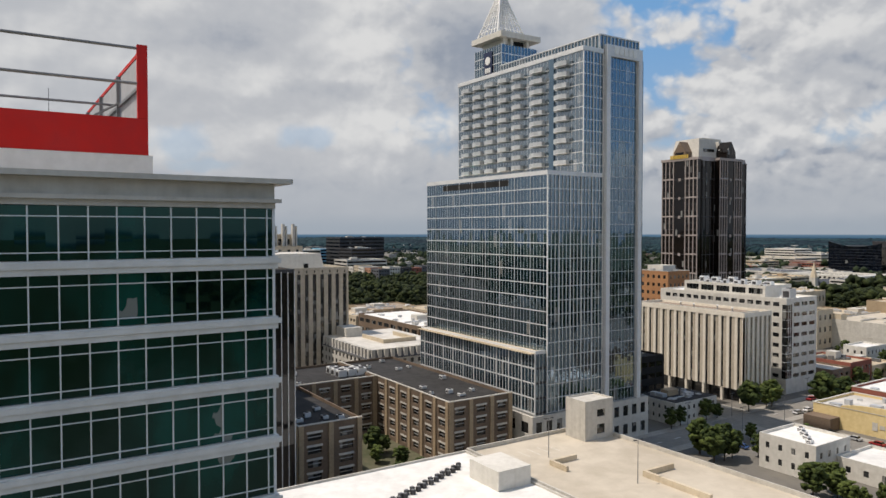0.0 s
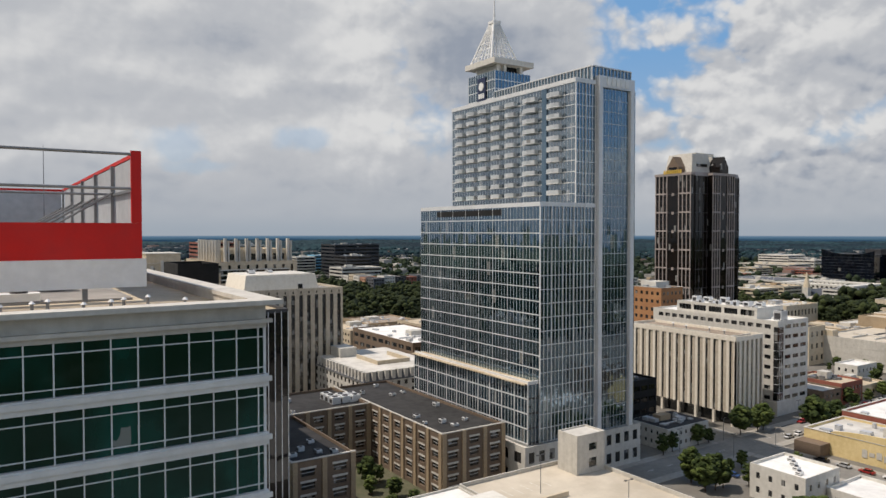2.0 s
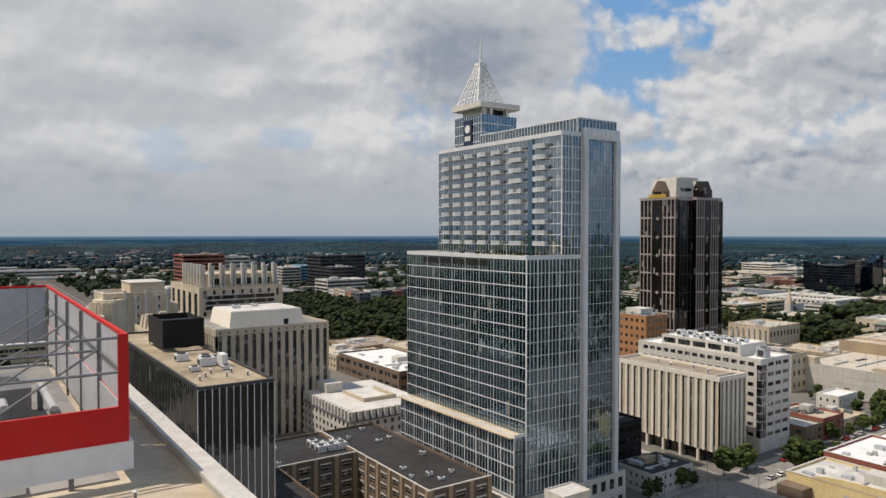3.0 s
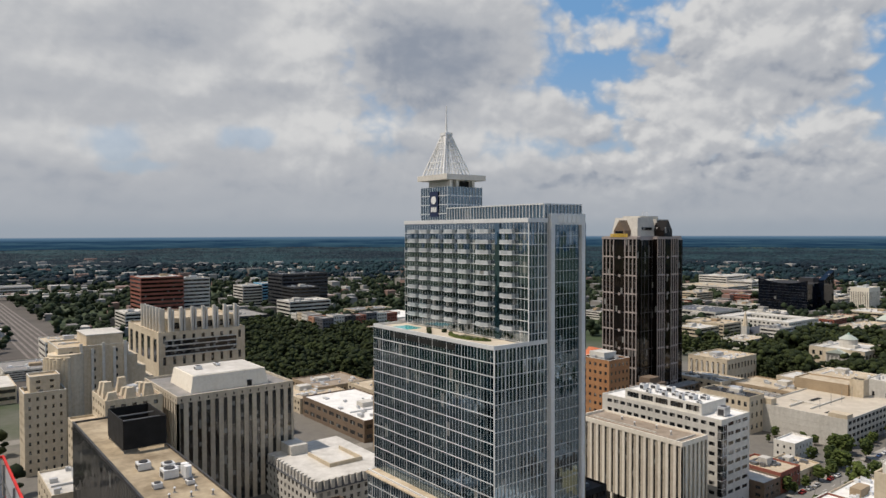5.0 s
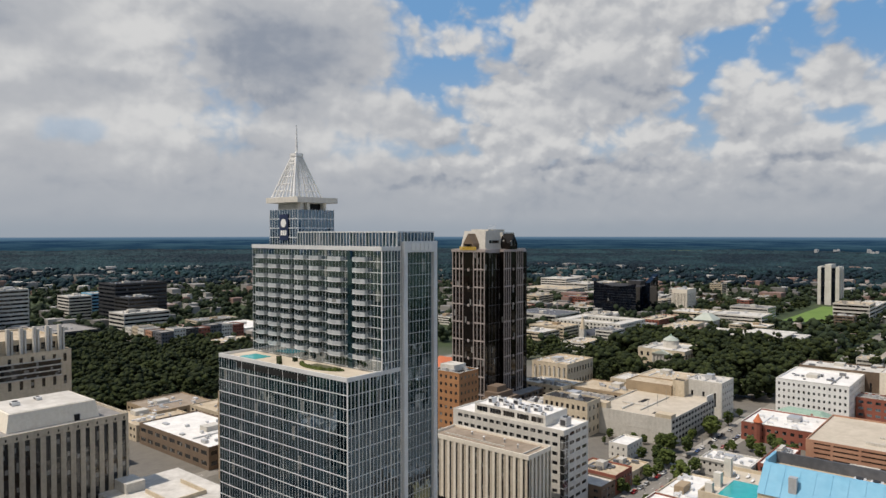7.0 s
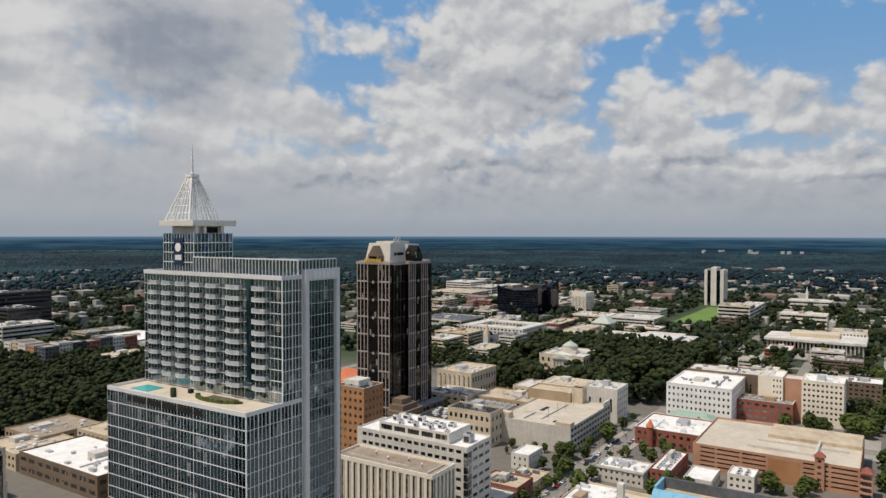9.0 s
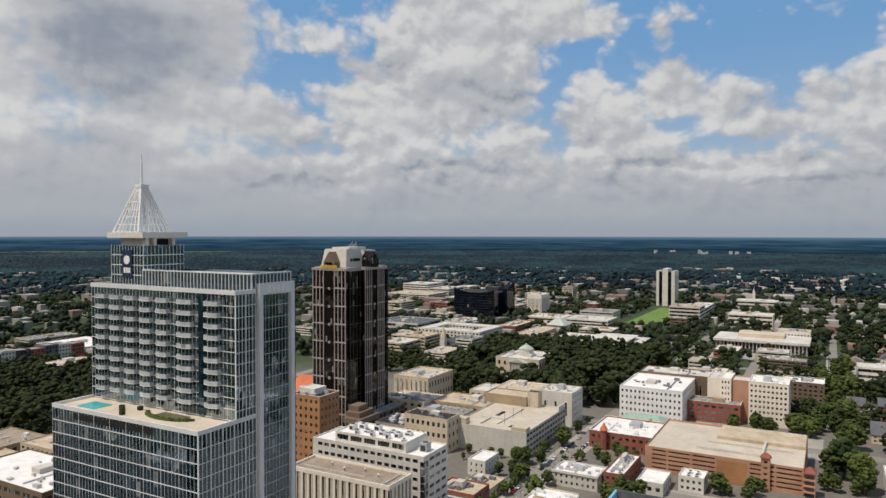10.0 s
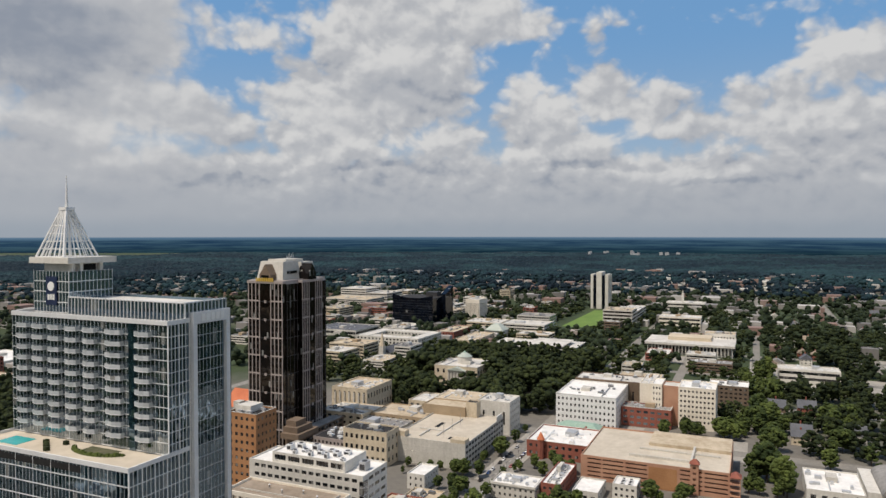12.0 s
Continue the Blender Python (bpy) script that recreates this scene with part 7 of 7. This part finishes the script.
# the far woods: one closed canopy up to the skyline
def canopy(a0, a1, d0, d1, na, nd):
    V, F = [], []
    for i in range(nd + 1):
        d = d0 * (d1 / d0) ** (i / nd)
        for k in range(na + 1):
            a = radians(a0 + (a1 - a0) * k / na)
            x, y = d * math.sin(a), d * math.cos(a)
            h = noise.noise((x / 60, y / 60, 0)) * 6 + noise.noise((x / 15, y / 15, 3)) * 6 + noise.noise((x / 420, y / 420, 7)) * 12 + rng.uniform(-2.5, 2.5)
            V.append((x, y, 9 + h if i else 0))
    for i in range(nd):
        for k in range(na):
            q = i * (na + 1) + k
            F.append((q, q + 1, q + na + 2, q + na + 1))
    return V, F


tagged(part("far_woods", canopy(-8, 112, 2250, 4850, 900, 200), M_leaf_haze), "dark far woods up to the skyline", "woods", kind="stuff")


# scattered pale roofs among the far woods
def far_roofs(name, n, pick, s0, s1, h0, h1, mt):
    bits = []
    for _ in range(n):
        x, y = pick()
        if not free(x, y):
            continue
        sx, sy, h = rng.uniform(s0, s1), rng.uniform(s0, s1), rng.uniform(h0, h1)
        bits.append(box(x, y, 0, x + sx, y + sy, h))
    return tagged(part(name, join(*bits), mt), "many small far roofs scattered in the woods", "far buildings", kind="stuff")


def mixed(name, cols):
    mt = bpy.data.materials.new(name)
    mt.use_nodes = True
    t = Tree(mt.node_tree)
    gn = t.nt.nodes.new("ShaderNodeNewGeometry")
    r = gn.outputs["Random Per Island"]
    col = t.mix(t.ramp(r, 0.2, 0.7), cols[0], cols[1])
    col = t.mix(t.ramp(r, 0.72, 0.78), col, cols[2])
    col = t.mix(t.m("MULTIPLY", t.noise(gn.outputs["Position"], 0.3, 3.0), 0.5), col, cols[3])
    bs = t.nt.nodes.new("ShaderNodeBsdfPrincipled")
    t.nt.links.new(col, bs.inputs["Base Color"])
    bs.inputs["Roughness"].default_value = 0.85
    t.nt.links.new(bs.outputs[0], t.nt.nodes.new("ShaderNodeOutputMaterial").inputs[0])
    return mt


M_far = mixed("far_roofs_mixed", ((0.12, 0.115, 0.11), (0.52, 0.50, 0.47), (0.22, 0.12, 0.09), (0.26, 0.25, 0.24)))
far_roofs("far_houses", 900, polar(-4, 108, 820, 2000), 9, 22, 8, 13, M_far)
far_roofs("far_sheds", 330, polar(-4, 108, 1250, 2600), 12, 42, 11, 17, M_far)
far_roofs("far_town", 70, polar(-2, 24, 1500, 3000), 12, 40, 12, 20, M_far)
far_roofs("far_campus", 14, polar(77, 85, 4300, 4800), 8, 22, 22, 29, M_panel)
far_roofs("far_mills", 40, polar(82, 92, 1750, 2300), 9, 26, 11, 15, M_whitewall)
tagged(part("lawn", box(1075, 224, -0.1, 1320, 278, 0.08), M_lawn), "long bright green mown lawn before the slab tower", "lawn", kind="structure")


# ---- parked cars ----
def car(colour, label):
    ob = new("parked_car")
    tagged(ob, label, "car", "parked cars")
    base[ob.name] = Vector((0, 0, 0))
    prof = [(-2.2, 0.35), (2.2, 0.35), (2.25, 0.75), (1.2, 0.92), (-2.0, 0.95), (-2.25, 0.7)]
    n = len(prof)
    part("body", ([(x, s * 0.88, z) for s in (-1, 1) for x, z in prof], [tuple(range(n)), tuple(range(2 * n - 1, n - 1, -1))] + [(k, n + k, n + (k + 1) % n, (k + 1) % n) for k in range(n)]), colour, ob)
    part("cabin", frustum(-1.75, -0.8, 1.0, 0.8, 0.93, 1.42, 0.45, 0.14), M_glass_black, ob)
    part("top", box(-1.3, -0.62, 1.424, 0.55, 0.62, 1.47), colour, ob)
    for x in (-1.4, 1.4):
        for y in (-0.8, 0.8):
            part("wheel", tube((x, y - 0.1, 0.33), (x, y + 0.1, 0.33), 0.33, 12), M_tyre, ob)
    return ob


protos = [car(plain("car_paint_" + nm, c, 0.3), nm + " parked car at the kerb") for nm, c in (("white", (0.75, 0.75, 0.74)), ("silver", (0.42, 0.43, 0.44)), ("black", (0.02, 0.02, 0.022)), ("red", (0.30, 0.02, 0.02)), ("blue", (0.04, 0.08, 0.2)))]
rng = random.Random(8)
spots = [(190 + k * 6.6, 140.2, 0) for k in range(44)] + [(232 + k * 6.9, 148.8, 180) for k in range(34)]
spots += [(184 + (k % 5) * 3.1, 127.5 + (k // 5) * 0.2, 90) for k in range(5)]
spots += [(505 + (k % 6) * 4.0, 34 + (k // 6) * 14, 90) for k in range(12)]
spots += [(228.6 - 1.6, 92 + k * 7, 90) for k in range(5)] + [(217.6, 96 + k * 8, 90) for k in range(5)]
used = set()
for x, y, a in spots:
    if 214 < x < 230 and 138 < y < 151 or rng.random() < 0.3:
        continue
    k = rng.choice((0, 0, 1, 1, 2, 2, 3, 4))
    m = pose(x, y, 0.065, 0, 0, a)
    if k not in used:
        used.add(k)
        protos[k].matrix_basis = m
    else:
        copy_thing(protos[k], m)
for k in set(range(5)) - used:
    protos[k].matrix_basis = pose(250 + k * 7, 142.5, 0.065)


# ---- pale car parks ----
for x0, y0, x1, y1 in LOTS:
    tagged(part("car_park", box(x0, y0, -0.1, x1, y1, 0.035), M_pave), "pale concrete car park between blocks", "car park", kind="structure")
